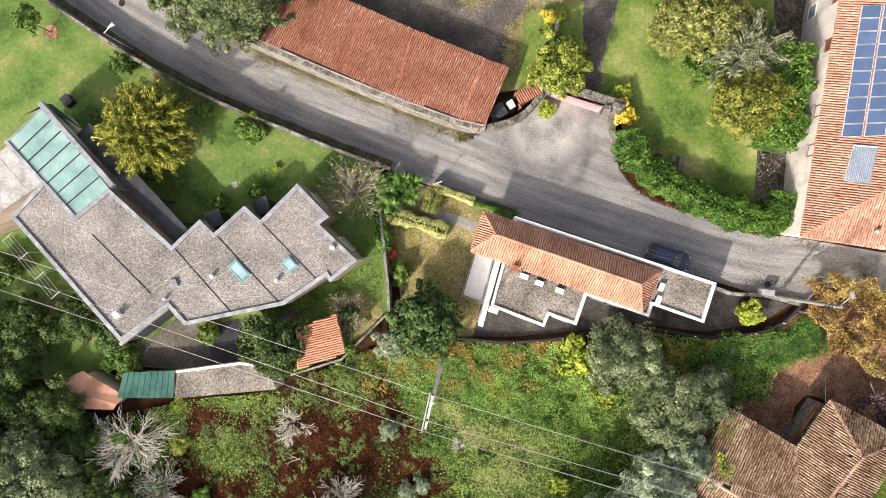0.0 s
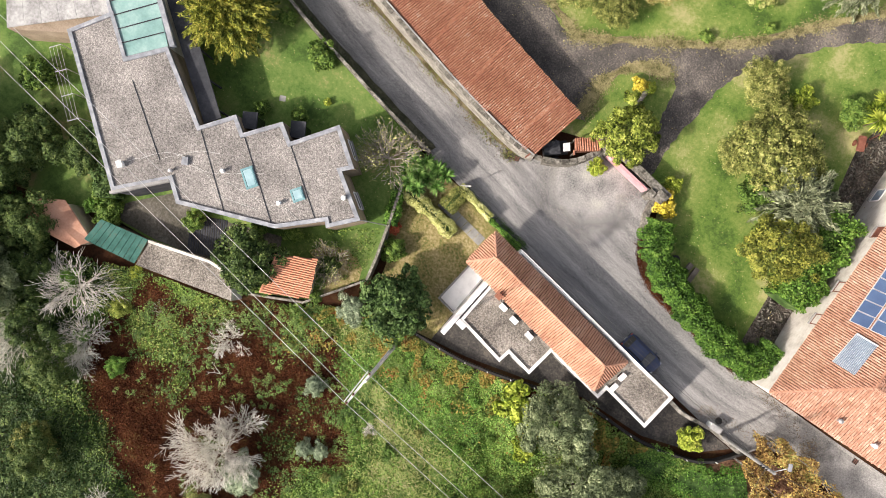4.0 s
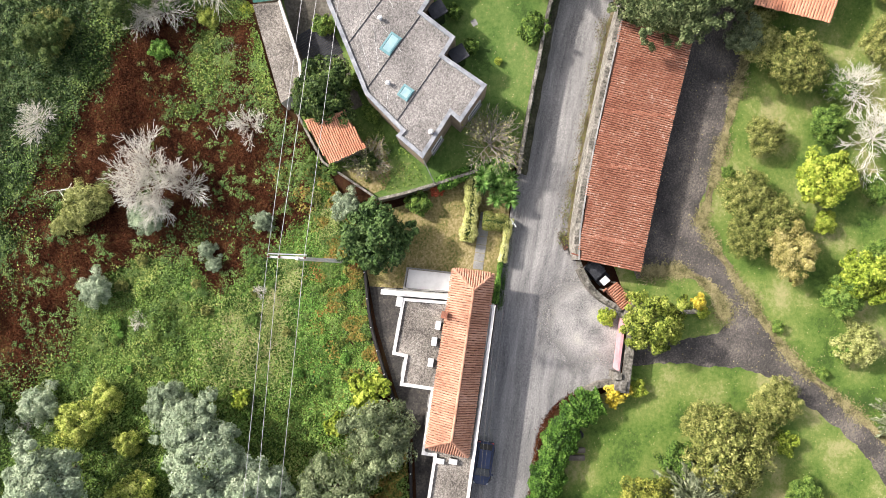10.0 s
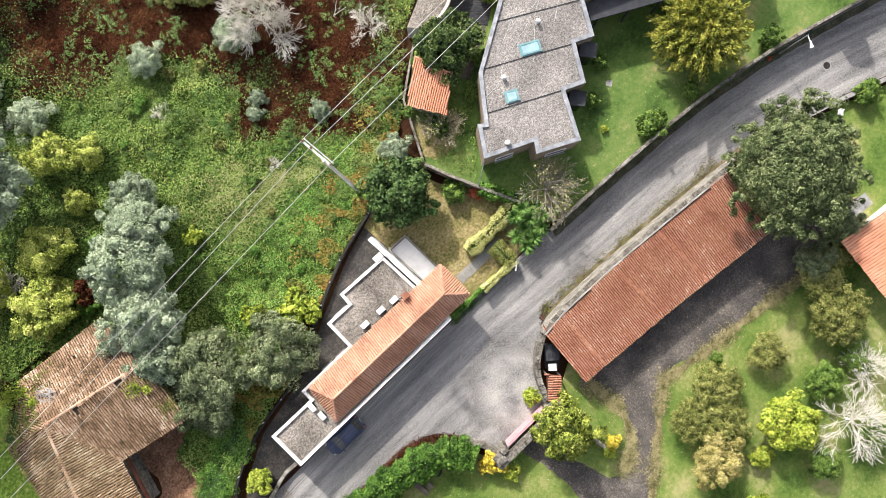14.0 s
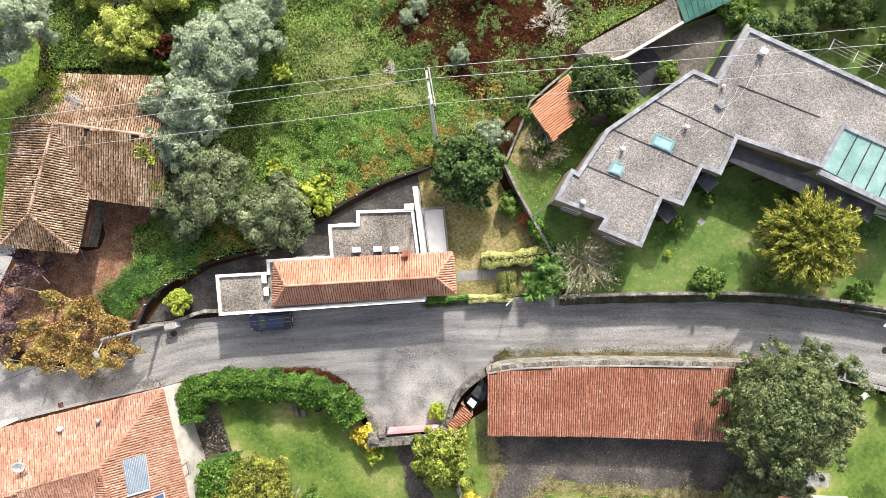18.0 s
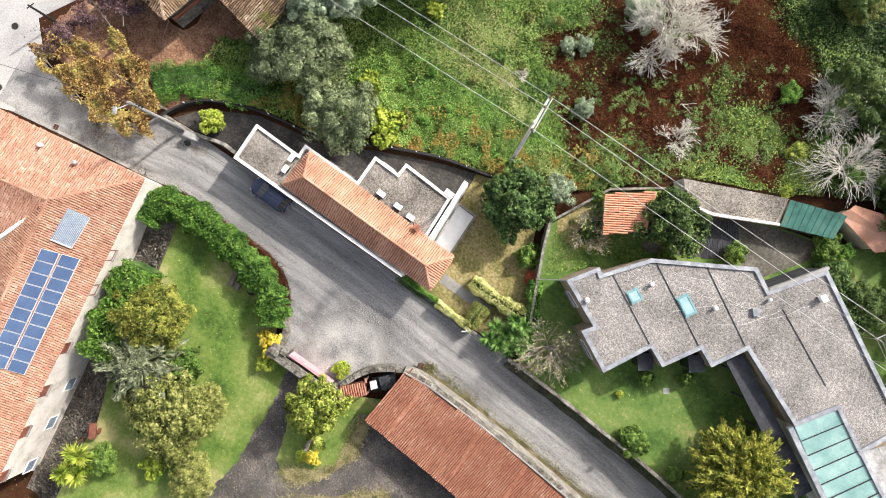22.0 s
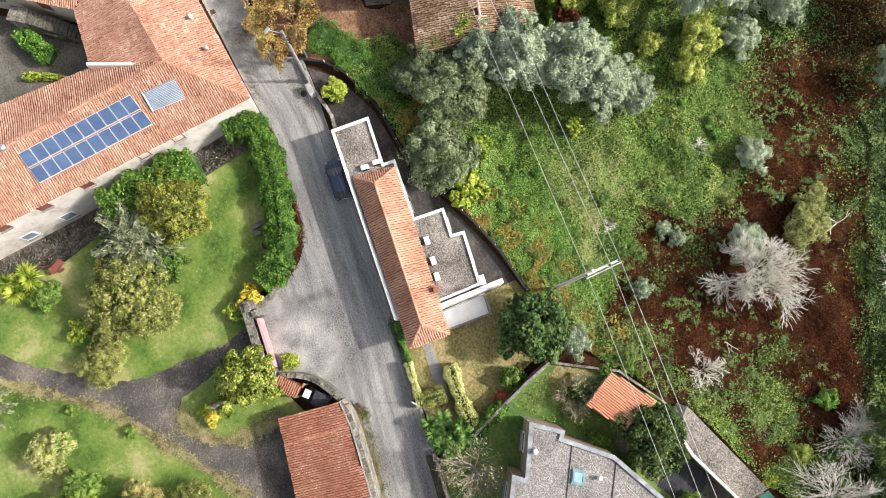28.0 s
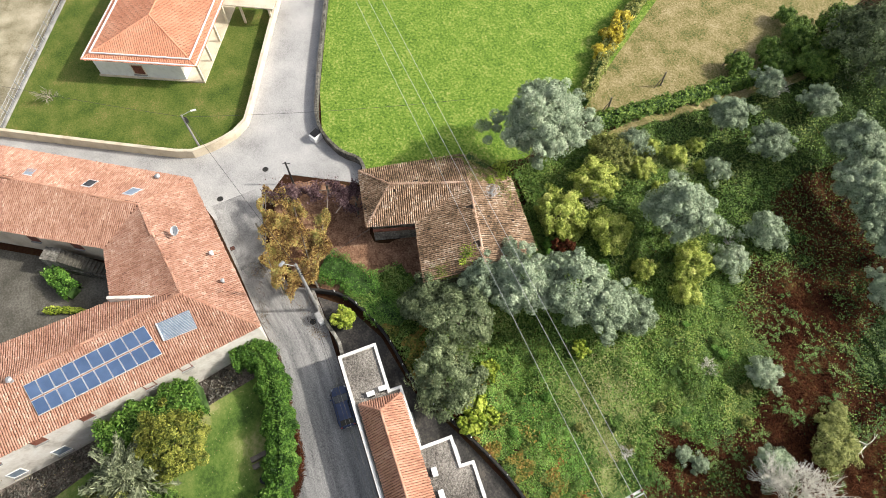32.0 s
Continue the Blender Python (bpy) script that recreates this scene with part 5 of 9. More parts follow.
# outside stair in the court
st = thing("stone_stair", (-42.5, -21.0, 0), "mossy stone steps against the court wall", "stair", kind="structure")
sd = (Vector(iC[:2]) - Vector(iB[:2])).normalized()
sn = Vector((-sd.y, sd.x)) if Vector((-sd.y, sd.x)).dot(Vector(iA[:2]) - Vector(iB[:2])) > 0 else Vector((sd.y, -sd.x))
rot = math.degrees(math.atan2(sd.y, sd.x))
for i in range(15):
    c = Vector(iB[:2]) + sd * (0.3 + i * 0.36) + sn * 1.0
    part("step", box(c.x, c.y, 0, 0.38, 1.4, 0.17 * (i + 1), rot, bevel=0.02), COURT, st)
c = Vector(iB[:2]) + sd * 6.5 + sn * 1.0
part("landing", box(c.x, c.y, 0, 1.8, 1.5, 2.6, rot), STONE, st)
c = Vector(iB[:2]) + sd * 3.4 + sn * 1.75
part("side_wall", box(c.x, c.y, 0, 6.4, 0.14, 0.9, rot), STONE, st)

# -- old barn with a mossy roof --
O = thing("old_barn", (-31, 14, 0), "derelict stone barn with sagging mossy tile roof", "barn")
OE, OR = 3.9, 5.4
o1, o2, o3, o4 = (-40.2, 8.3, OE), (-33.4, 6.4, OE), (-31.6, 11.1, OE), (-25.0, 9.0, OE)
o6, o7 = (-32.0, 22.4, OE), (-37.2, 19.2, OE)
rA, rB, rC = (-36.2, 10.3, OR), (-32.7, 17.8, OR), (-23.5, 14.9, OR - 0.1)
roof(O, [[o2, o1, rA], [o3, o2, rA, rB], [o1, o7, rB, rA], [o4, o3, rB, rC], [o6, (-23.4, 20.6, OE), rC, rB], [o7, o6, rB]],
     [(rA, rB), (rB, rC), (o1, rA), (o2, rA)], TILE_OLD, MORTAR, 0.22, 0.42, 90, deck=OLD_BED, rise=0.10, worn=0.006, half=0.37, sides=0.5,
     holes=((-29.95, 16.63, 0.26), (-29.7, 16.9, 0.16), (-28.3, 17.8, 0.18), (-25.9, 15.3, 0.22), (-34.8, 13.9, 0.2), (-35.4, 12.9, 0.17), (-35.5, 10.6, 0.12)))
part("wall", prism([(-39.6, 8.7), (-33.7, 7.0), (-32.0, 11.5), (-31.8, 12.4), (-33, 18), (-36.6, 18.6)], 0, OE - 0.1), STONE, O)
part("wall", prism([(-31.6, 11.7), (-25.4, 9.7), (-24.0, 17.0), (-32.0, 21.7), (-36.2, 18.7)], -0.6, OE - 0.12), STONE, O)
part("lintel", wall_along([(-33.3, 6.9), (-31.7, 11.0)], 0.22, 2.6, 2.9), BROWN_WOOD, O)
# moss and weeds rooted in the tiles
rm = np.random.default_rng(95)
mv = []
for (a, b, c), cnt, (u0, v0), sp in (((o7, o6, rB), 2600, (0.35, 0.3), 0.3), ((o1, o7, rB), 1300, (0.9, 0.05), 0.12), ((o4, o3, rC), 420, (0.05, 0.3), 0.09), ((o6, (-23.4, 20.6, OE), rB), 500, (0.1, 0.2), 0.15)):
    u, v = rm.normal(u0, sp, cnt), rm.normal(v0, sp, cnt)
    k_ = (u > 0) & (v > 0) & (u + v < 1) & (np.sin(u * 19) * np.sin(v * 23 + 1) + rm.normal(0, 0.4, cnt) > -0.1)
    a, b, c = np.array(a), np.array(b), np.array(c)
    mv.append(a + np.outer(u[k_], b - a) + np.outer(v[k_], c - a) + np.array([0, 0, 0.14]))
ROOF_MOSS = np.concatenate(mv)
ROOF_WEEDS = np.concatenate([rm.normal(at, (ws, ws, 0.15), (cnt, 3)) for at, ws, cnt in (((-33.6, 22.2, 4.5), 0.45, 300), ((-32.4, 21.6, 4.5), 0.3, 150), ((-32.2, 20.2, 4.9), 0.25, 120), ((-25.4, 14.1, 5.2), 0.4, 170), ((-24.8, 13.2, 5.0), 0.25, 90))])

# -- new bungalow --
N = thing("bungalow", (-70, -7, 0), "new white bungalow with bright terracotta hipped roof", "house")
NE, NR = 3.4, 5.3
ux, uy = Vector((0.527, 0.85)), Vector((-0.84, 0.543))
n0 = Vector((-71.4, -15.9))
def nb(a, b, z):
    c = n0 + ux * a + uy * b
    return (c.x, c.y, z)


W_, D_ = 14.6, 19.0
e0, e1, e2, e3 = nb(0, 0, NE), nb(W_, 0, NE), nb(W_, D_, NE), nb(0, D_, NE)
t0, t1 = nb(W_ / 2, 6.2, NR), nb(W_ / 2, D_ - 6.2, NR)
roof(N, [[e0, e1, t0], [e1, e2, t1, t0], [e2, e3, t1], [e3, e0, t0, t1]], [(t0, t1), (e0, t0), (e1, t0), (e2, t1), (e3, t1)], TILE_NEW, TILE_NEW, 0.225, 0.42, 120, rise=0.035)
part("wall", prism([nb(0.7, 0.7, 0)[:2], nb(W_ - 2.6, 0.7, 0)[:2], nb(W_ - 2.6, D_ - 0.7, 0)[:2], nb(0.7, D_ - 0.7, 0)[:2]], 0, NE - 0.05), WHITE_PAINT, N)
part("plinth", prism([nb(0.5, 0.5, 0)[:2], nb(W_ - 0.2, 0.5, 0)[:2], nb(W_ - 0.2, D_ - 0.5, 0)[:2], nb(0.5, D_ - 0.5, 0)[:2]], 0, 0.22), CREAM, N, "cream veranda floor")
for a, b, c in ((e0, e1, t0), (e1, e2, t1), (e2, e3, t1), (e3, e0, t0)):
    f0, f1 = Vector(a).lerp(Vector(t0 if a in (e0, e1) else t1), 0.13), Vector(b).lerp(Vector(t0 if b in (e0, e1) else t1), 0.13)
    part("roof_rail", tube(f0 + Vector((0, 0, 0.17)), f1 + Vector((0, 0, 0.17)), 0.11, n=6), WHITE_PAINT, N, "white strip along the roof edge")
part("gutter", outline_band([e0[:2], e1[:2], e2[:2], e3[:2]], 0.16, NE + 0.02, NE + 0.14), WHITE_PAINT, N)
part("ceiling_slab", prism([nb(0.4, 0.4, 0)[:2], nb(W_ - 0.3, 0.4, 0)[:2], nb(W_ - 0.3, D_ - 0.4, 0)[:2], nb(0.4, D_ - 0.4, 0)[:2]], NE - 0.16, NE - 0.06), WHITE, N)
for i in range(6):
    c = nb(W_ - 0.4, 0.7 + i * 3.5, 0)
    part("pillar", box(c[0], c[1], 0.2, 0.28, 0.28, NE - 0.3, 58), CREAM, N)
c = nb(6.2, 0.68, 0)
window(N, c[0], c[1], 0.7, 1.5, 1.6, (-uy.x, -uy.y), CREAM, BROWN_WOOD, BROWN_WOOD)
NW = curve_through([(-69.5, -31), (-63.2, -22.1), (-54.3, -9.2), (-53.5, -7.6), (-53.5, -5.3), (-54.1, -2.4), (-55.2, -0.7), (-65, 4.8), (-74.8, 10.3), (-96, 22.3)], False, 1.2)
nw = thing("boundary_wall", (-58, -8, 0), "smooth cream boundary wall round the bungalow", "wall", kind="structure")
part("wall_face", wall_along(NW, 0.3, 0, 1.25), CREAM, nw)
part("coping", wall_along(NW, 0.38, 1.25, 1.33), CREAM, nw)
part("porch_roof", prism([nb(W_ - 0.3, 11.5, 0)[:2], nb(W_ + 6.5, 11.2, 0)[:2], nb(W_ + 6.5, 14.5, 0)[:2], nb(W_ - 0.3, 14.5, 0)[:2]], 2.7, 2.85), CREAM, N, "cream carport slab")
for a in (2.0, 5.8):
    c = nb(W_ + a, 11.5, 0)
    part("pillar", box(c[0], c[1], 0, 0.26, 0.26, 2.7, 58), CREAM, N)
# wire fence of the sandy plot
wf = thing("wire_fence", (-78, -22, 0), "galvanised wire-mesh fence with steel posts", "fence")
fa, fb = Vector((-68.2, -27.6)), Vector((-90, -15.6))
for i in range(13):
    c = fa.lerp(fb, i / 12)
    part("post", tube((c.x, c.y, 0), (c.x, c.y, 1.7), 0.05), GALV, wf)
for z in (0.15, 0.6, 1.1, 1.6):
    part("rail", tube((fa.x, fa.y, z), (fb.x, fb.y, z), 0.022, n=5), GALV, wf)
for i in range(12):
    a_, b_ = fa.lerp(fb, i / 12), fa.lerp(fb, (i + 1) / 12)
    v, f = bars([(np.array((*a_.lerp(b_, (k_ + 0.5) / 14), 0.3)), np.array((*a_.lerp(b_, (k_ + 0.5) / 14), 1.65)), 0.012, 0.012) for k_ in range(14)])
    part("mesh_panel", np_mesh("mesh_panel", v, f), GALV, wf)
part("footing", wall_along([tuple(fa), tuple(fb)], 0.3, 0, 0.35), CONCRETE, wf)

# -- field wall and paddock edge --
fw = thing("stone_wall", (-52, 7.5, 0), "dark stone wall round the pasture", "wall", kind="structure")
part("wall_core", wall_along(curve_through([(-40.6, 8.9), (-43.7, 9.5), (-46.2, 7.8), (-50.7, 7.0), (-56.7, 9.0), (-72, 16.1), (-96, 27.2)], False, 1.0), 0.35, 0, 1.1), STONE, fw)
# retaining wall of the black yard, with fence posts
yw = curve_through([(-31.2, -1.6), (-30.3, -0.2), (-28.4, 1.8), (-23.3, 3.6), (-16.8, 4.2), (-11.4, 6.3), (-6.0, 8.1), (-0.9, 8.9), (2.6, 9.3)], False, 1.1)
rw = thing("retaining_wall", (-14, 5, 0), "dark stained yard wall with thin white fence posts", "wall", kind="structure")
part("wall_core", wall_along(yw, 0.22, -1.0, 0.75), DARK, rw)
for i, p in enumerate(yw[::2]):
    part("post", tube((p[0], p[1], 0.7), (p[0], p[1], 1.15), 0.045, n=6), WHITE_PAINT, rw)
dw = thing("drive_wall", (-27, -1.3, 0), "low pale wall at the yard entrance", "wall", kind="structure")
part("wall_core", wall_along(curve_through([(-31.0, -1.2), (-27.5, -1.3), (-24.4, -0.8), (-22.2, -1.25)], False, 0.8), 0.32, 0, 0.7), STONE, dw)
# rough wall between the two lots
lw = thing("lot_wall", (7, 4, 0), "thin mossy wall between the two gardens", "wall", kind="structure")
part("wall_core", wall_along([(8.9, -1.4), (7.7, 2.0), (6.5, 5.6), (5.95, 7.7)], 0.26, -0.2, 1.85), STONE, lw)
part("wall_core", wall_along([(5.9, 7.7), (9.3, 13.1), (14.0, 15.8)], 0.2, -0.6, 1.75), STONE, lw)
part("rail", tube((9.25, 3.5, 4.6), (7.6, 2.6, 1.9), 0.05, n=6), GALV, lw, "grey steel stay from house to wall")

# -- court sheds behind the modern house --
SD = thing("shed", (11.2, 11.7, LAWN_Z), "small garden shed with an orange tile roof", "shed")
s0, s1, s2, s3 = (8.85, 12.1, 3.6), (10.45, 8.8, 3.6), (13.4, 10.7, 4.0), (12.5, 14.3, 4.0)
roof(SD, [[s0, s1, s2, s3]], [(s2, s3)], TILE_NEW, TILE_NEW, 0.205, 0.42, 140, rise=0.07)
part("wall", prism([(9.2, 12.0), (10.6, 9.3), (13.0, 10.9), (12.3, 13.7)], LAWN_Z, 3.5), CREAM, SD)
OS = thing("shed", (31.4, 21, 0), "plain orange sheet-roofed outhouse", "shed")
part("wall", prism([(28.3, 20.8), (32.2, 19.6), (34.6, 21.6), (29.5, 22.3)], 0, 2.25), CREAM, OS)
part("roof_slope", slab([(28.2, 20.9, 2.4), (32.7, 19.5, 2.4), (35.3, 21.4, 2.75), (28.7, 21.7, 2.75)], 0.1), TILE_ORANGE, OS, "faded orange roof")
part("roof_slope", slab([(28.7, 21.7, 2.75), (35.3, 21.4, 2.75), (35.0, 23.6, 2.4), (29.1, 22.4, 2.4)], 0.1), TILE_ORANGE, OS, "faded orange roof")
LT = thing("lean_to", (26, 19, 0), "green corrugated lean-to behind the house", "shed")
for i in range(9):
    a0, a1 = i / 9, (i + 0.93) / 9
    lo0, lo1 = Vector((28.9, 21.2, 2.5)), Vector((23.7, 19.95, 2.5))
    hi0, hi1 = Vector((28.6, 18.6, 2.9)), Vector((23.9, 17.3, 2.9))
    part("roof_sheet", slab([lo0.lerp(lo1, a0), lo0.lerp(lo1, a1), hi0.lerp(hi1, a1), hi0.lerp(hi1, a0)], 0.05 + 0.03 * (i % 2)), GREEN_SHEET, LT)
part("wall", prism([(28.6, 21.0), (23.9, 19.7), (24.1, 17.6), (28.4, 18.8)], 0, 2.45), BEIGE, LT)
GG = thing("garage", (19.5, 17.6, 0), "long low outbuilding with gravel flat roof", "outbuilding")
go = [(23.5, 19.9), (23.8, 17.5), (18.2, 15.4), (15.8, 15.1), (14.4, 16.9)]
part("wall", prism(go, 0, 2.6), WHITE, GG)
part("flat_roof", prism([(x * 0.999, y) for x, y in go], 2.6, 2.72), ROOF_GRAVEL2, GG)
part("parapet", wall_along([(23.8, 17.4), (18.2, 15.3), (15.7, 15.0)], 0.25, 2.4, 3.0), OLD_WHITE, GG)
dk = thing("timber_deck", (20.5, 14.6, LAWN_Z), "dark slatted timber ramp in the court", "deck", kind="structure")
for i in range(16):
    part("plank", box(18.9 + i * 0.2, 13.2 + i * 0.11, LAWN_Z, 0.17, 3.6, 0.05, 33), SLATE, dk)
# pergola frame behind the modern house
pg = thing("clothes_line", (38.5, 11.5, LAWN_Z), "thin steel washing-line frame with taut wires", "clothes frame")
pd0, pd1 = Vector((41.2, 8.2)), Vector((35.6, 12.4))
for i in range(4):
    c = pd0.lerp(pd1, i / 3)
    n_ = Vector((0.6, 0.8)) * 1.1
    part("post", tube((c.x, c.y, LAWN_Z), (c.x, c.y, 3.7), 0.04, n=6), GALV, pg)
    part("cross_bar", tube((c.x, c.y, 3.7), (c.x + n_.x, c.y + n_.y, 3.7), 0.04, n=6), GALV, pg)
for j in range(4):
    n_ = Vector((0.6, 0.8)) * (0.1 + j * 0.33)
    part("wire", tube((pd0.x + n_.x, pd0.y + n_.y, 3.72), (pd1.x + n_.x, pd1.y + n_.y, 3.72), 0.012, n=4), WIRE, pg)
# outhouse in the south-east grounds
SE = thing("outhouse", (26.5, -29.5, 0), "white outhouse with bright orange tile roof", "outbuilding")
g0, g1, g2, g3 = (24.7, -25.9, 2.6), (23.2, -32.6, 2.6), (31.0, -34.4, 2.6), (32.6, -27.6, 2.6)
h0, h1 = (28.6, -26.7, 3.5), (27.0, -33.5, 3.5)
roof(SE, [[g0, g1, h1, h0], [g2, g3, h0, h1]], [(h0, h1)], TILE_NEW, TILE_NEW, 0.27, 0.42, 160, rise=0.035, half=0.46)
part("wall", prism([(25.8, -26.9), (24.6, -32.1), (30.7, -33.6), (31.9, -28.1)], 0, 2.55), OLD_WHITE, SE)
part("side_roof", prism([(27.2, -25.6), (29.4, -26.1), (29.7, -24.9), (27.5, -24.5)], 2.0, 2.12), FIBRO, SE, "grey lean-to sheet roof")
part("side_wall", prism([(27.4, -25.6), (29.2, -26.0), (29.4, -25.0), (27.6, -24.7)], 0, 2.0), BEIGE, SE)

# ---- plants ----
def leaf_quads(rng, c, out, length, width, spread=0.6, droop=0.0):
    """Folded diamond leaves at the points c that face roughly along out."""
    n = len(c)
    nr = out + rng.normal(0, spread, (n, 3))
    nr /= np.linalg.norm(nr, axis=1)[:, None] + 1e-9
    a = np.cross(nr, rng.normal(0, 1, (n, 3)))
    a /= np.linalg.norm(a, axis=1)[:, None] + 1e-9
    a[:, 2] -= droop
    b = np.cross(nr, a)
    l = (length * rng.uniform(0.6, 1.3, n))[:, None]
    w = (width * rng.uniform(0.6, 1.3, n))[:, None]
    v = np.stack([c - a * l / 2, c + b * w / 2 + nr * w * 0.15, c + a * l / 2, c - b * w / 2 + nr * w * 0.15], 1)
    return v.reshape(-1, 3), np.arange(4 * n).reshape(n, 4)


def crown_points(rng, R, zc, hz, clumps, per, tight=0.24, low=-0.45):
    """Leaf places on billows: lobes on an uneven egg, each with tufts on its outer side."""
    lobes = max(14, int(clumps / 4.2))
    k = np.arange(lobes)
    zz = np.clip(1 - (1 - low) * (k + 0.4) / lobes, -1, 1)
    az = k * 2.399963 + rng.uniform(0, 6.28)
    d = np.stack([np.sqrt(1 - zz ** 2) * np.cos(az), np.sqrt(1 - zz ** 2) * np.sin(az), zz], 1) + rng.normal(0, 0.16, (lobes, 3))
    d[0] = (0, 0, 1)
    d /= np.linalg.norm(d, axis=1)[:, None]
    wob = 1 + 0.25 * np.sin(d[:, 0] * 3.1 + R) * np.cos(d[:, 1] * 2.7 + R * 2) + rng.normal(0, 0.12, lobes)
    wob = 1 + (wob - 1) * (0.35 if R > 5 else 1.0)
    lc = d * (wob * rng.uniform(0.34, 0.78, lobes))[:, None] * np.array([R, R, hz]) + np.array([0, 0, zc])
    lr = R * 1.7 / math.sqrt(lobes) * rng.uniform(0.7, 1.3, lobes)
    tufts = max(5, int(round(clumps / lobes)))
    e = rng.normal(0, 1, (lobes, tufts, 3)) + d[:, None] * 0.9 + np.array([0, 0, 0.7])
    e /= np.linalg.norm(e, axis=2)[:, :, None]
    cc = (lc[:, None] + e * lr[:, None, None] * rng.uniform(0.6, 1.05, (lobes, tufts, 1)) * np.array([1, 1, 0.85])).reshape(-1, 3)
    e = e.reshape(-1, 3)
    size = np.repeat(lr, tufts) * 0.42 * rng.uniform(0.6, 1.35, len(cc)) * (tight / 0.24)
    n_ = max(8, int(per * clumps / len(cc)))
    off = rng.normal(0, 1, (len(cc), n_, 3))
    off /= np.linalg.norm(off, axis=2)[:, :, None]
    o = off * 0.75 + e[:, None] * 0.8 + np.array([0, 0, 0.25])
    off = off * rng.uniform(0.15, 1.0, (len(cc), n_, 1)) ** 0.45 * size[:, None, None]
    p = (cc[:, None] + off).reshape(-1, 3)
    p[:, :2] *= 1.08 * R / np.percentile(np.linalg.norm(p[:, :2], axis=1), 96)
    o = o.reshape(-1, 3)
    o /= np.linalg.norm(o, axis=1)[:, None] + 1e-9
    return p, o, lc


def limbs(rng, tips, base, r0, fork=0.45):
    """Tapered bent bars from the trunk to the tips, as arrays with their own shells."""
    vs, fs, o = [], [], 0
    for t in tips:
        mid = base + (t - base) * fork + rng.normal(0, 0.12, 3) * np.linalg.norm(t - base)
        for a, b, ra, rb in ((base, mid, r0, r0 * 0.6), (mid, t, r0 * 0.6, r0 * 0.18)):
            w = b - a
            w = w / (np.linalg.norm(w) + 1e-9)
            u = np.cross(w, (0.3, 0.5, 0.8))
            u /= np.linalg.norm(u) + 1e-9
            v = np.cross(w, u)
            for p, r in ((a, ra), (b, rb)):
                for k in range(5):
                    vs.append(p + r * (math.cos(k * 1.2566) * u + math.sin(k * 1.2566) * v))
            fs += [[o + k, o + (k + 1) % 5, o + 5 + (k + 1) % 5, o + 5 + k] for k in range(5)]
            o += 10
    return np.array(vs), np.array(fs)


def tree(name, label, category, material, R, H, seed, clumps=90, per=60, leaf=0.2, lw=0.5, bark=BARK, trunk=0.16, hz=None, spread=0.42, tight=0.24, low=-0.45, group="", droop=0.0, fill=0.18):
    """A tree at the origin, of crown radius R and height H: trunk, limbs, crown."""
    rng = np.random.default_rng(seed)
    hz = hz or min(R, H * 0.45)
    zc = H - hz
    t = thing(name, (0, 0, 0), label, category, group)
    clumps, per, leaf = int(clumps * 0.62), int(per * 1.9), leaf * 1.3
    p, o, cc = crown_points(rng, R, zc, hz, clumps, per, tight, low=low)
    k = int(len(p) * fill)
    d = rng.normal(0, 1, (k, 3)) * np.array([1, 1, 0.9])
    d[:, 2] = np.abs(d[:, 2]) - 0.35
    d /= np.linalg.norm(d, axis=1)[:, None]
    p = np.concatenate([p, d * rng.uniform(0.5, 0.86, (k, 1)) * np.array([R, R, hz]) + np.array([0, 0, zc])])
    o = np.concatenate([o, d + np.array([0, 0, 0.3])])
    v, f = leaf_quads(rng, p, o, leaf, leaf * lw, spread, droop)
    v[:, 2] = np.maximum(v[:, 2], 0.08)
    part("crown", np_mesh("crown", v, f), material, t, local=True)
    fork = Vector((rng.normal(0, 0.1), rng.normal(0, 0.1), max(0.25, zc * 0.55)))
    part("trunk", tube((0, 0, -0.4), fork, trunk, trunk * 0.75, 9), bark, t, local=True)
    idx = rng.choice(len(cc), min(9, len(cc)), replace=False)
    for k in idx:
        lv, lf = limbs(rng, [cc[k]], np.array(fork), trunk * 0.55)
        part("limb", np_mesh("limb", lv, lf), bark, t, local=True)
    return t


def sprig(rng, p, d, L, r, depth, out, R, zmax, lift):
    """A crooked branch that forks again and again; out takes its pieces by thickness."""
    steps = 3 if depth > 1 else 2
    for k in range(steps):
        d = d + rng.normal(0, 0.16, 3) + np.array([0, 0, lift])
        d /= np.linalg.norm(d)
        q = p + d * L / steps
        r2 = max(0.012, r * 0.86)
        out.append((p, q, r, r2))
        p, r = q, r2
        if depth and (k < steps - 1 or depth > 1):
            side = np.cross(d, rng.normal(0, 1, 3))
            side /= np.linalg.norm(side) + 1e-9
            a = rng.uniform(0.35, 0.9)
            sprig(rng, p, d * math.cos(a) + side * math.sin(a), L * rng.uniform(0.5, 0.8), max(0.012, r * 0.62), depth - 1, out, R, zmax, lift)
    if depth:
        for k in range(2):
            side = np.cross(d, rng.normal(0, 1, 3))
            side /= np.linalg.norm(side) + 1e-9
            a = rng.uniform(0.15, 0.55)
            sprig(rng, p, d * math.cos(a) + side * math.sin(a), L * rng.uniform(0.55, 0.85), max(0.012, r * 0.7), depth - 1, out, R, zmax, lift)


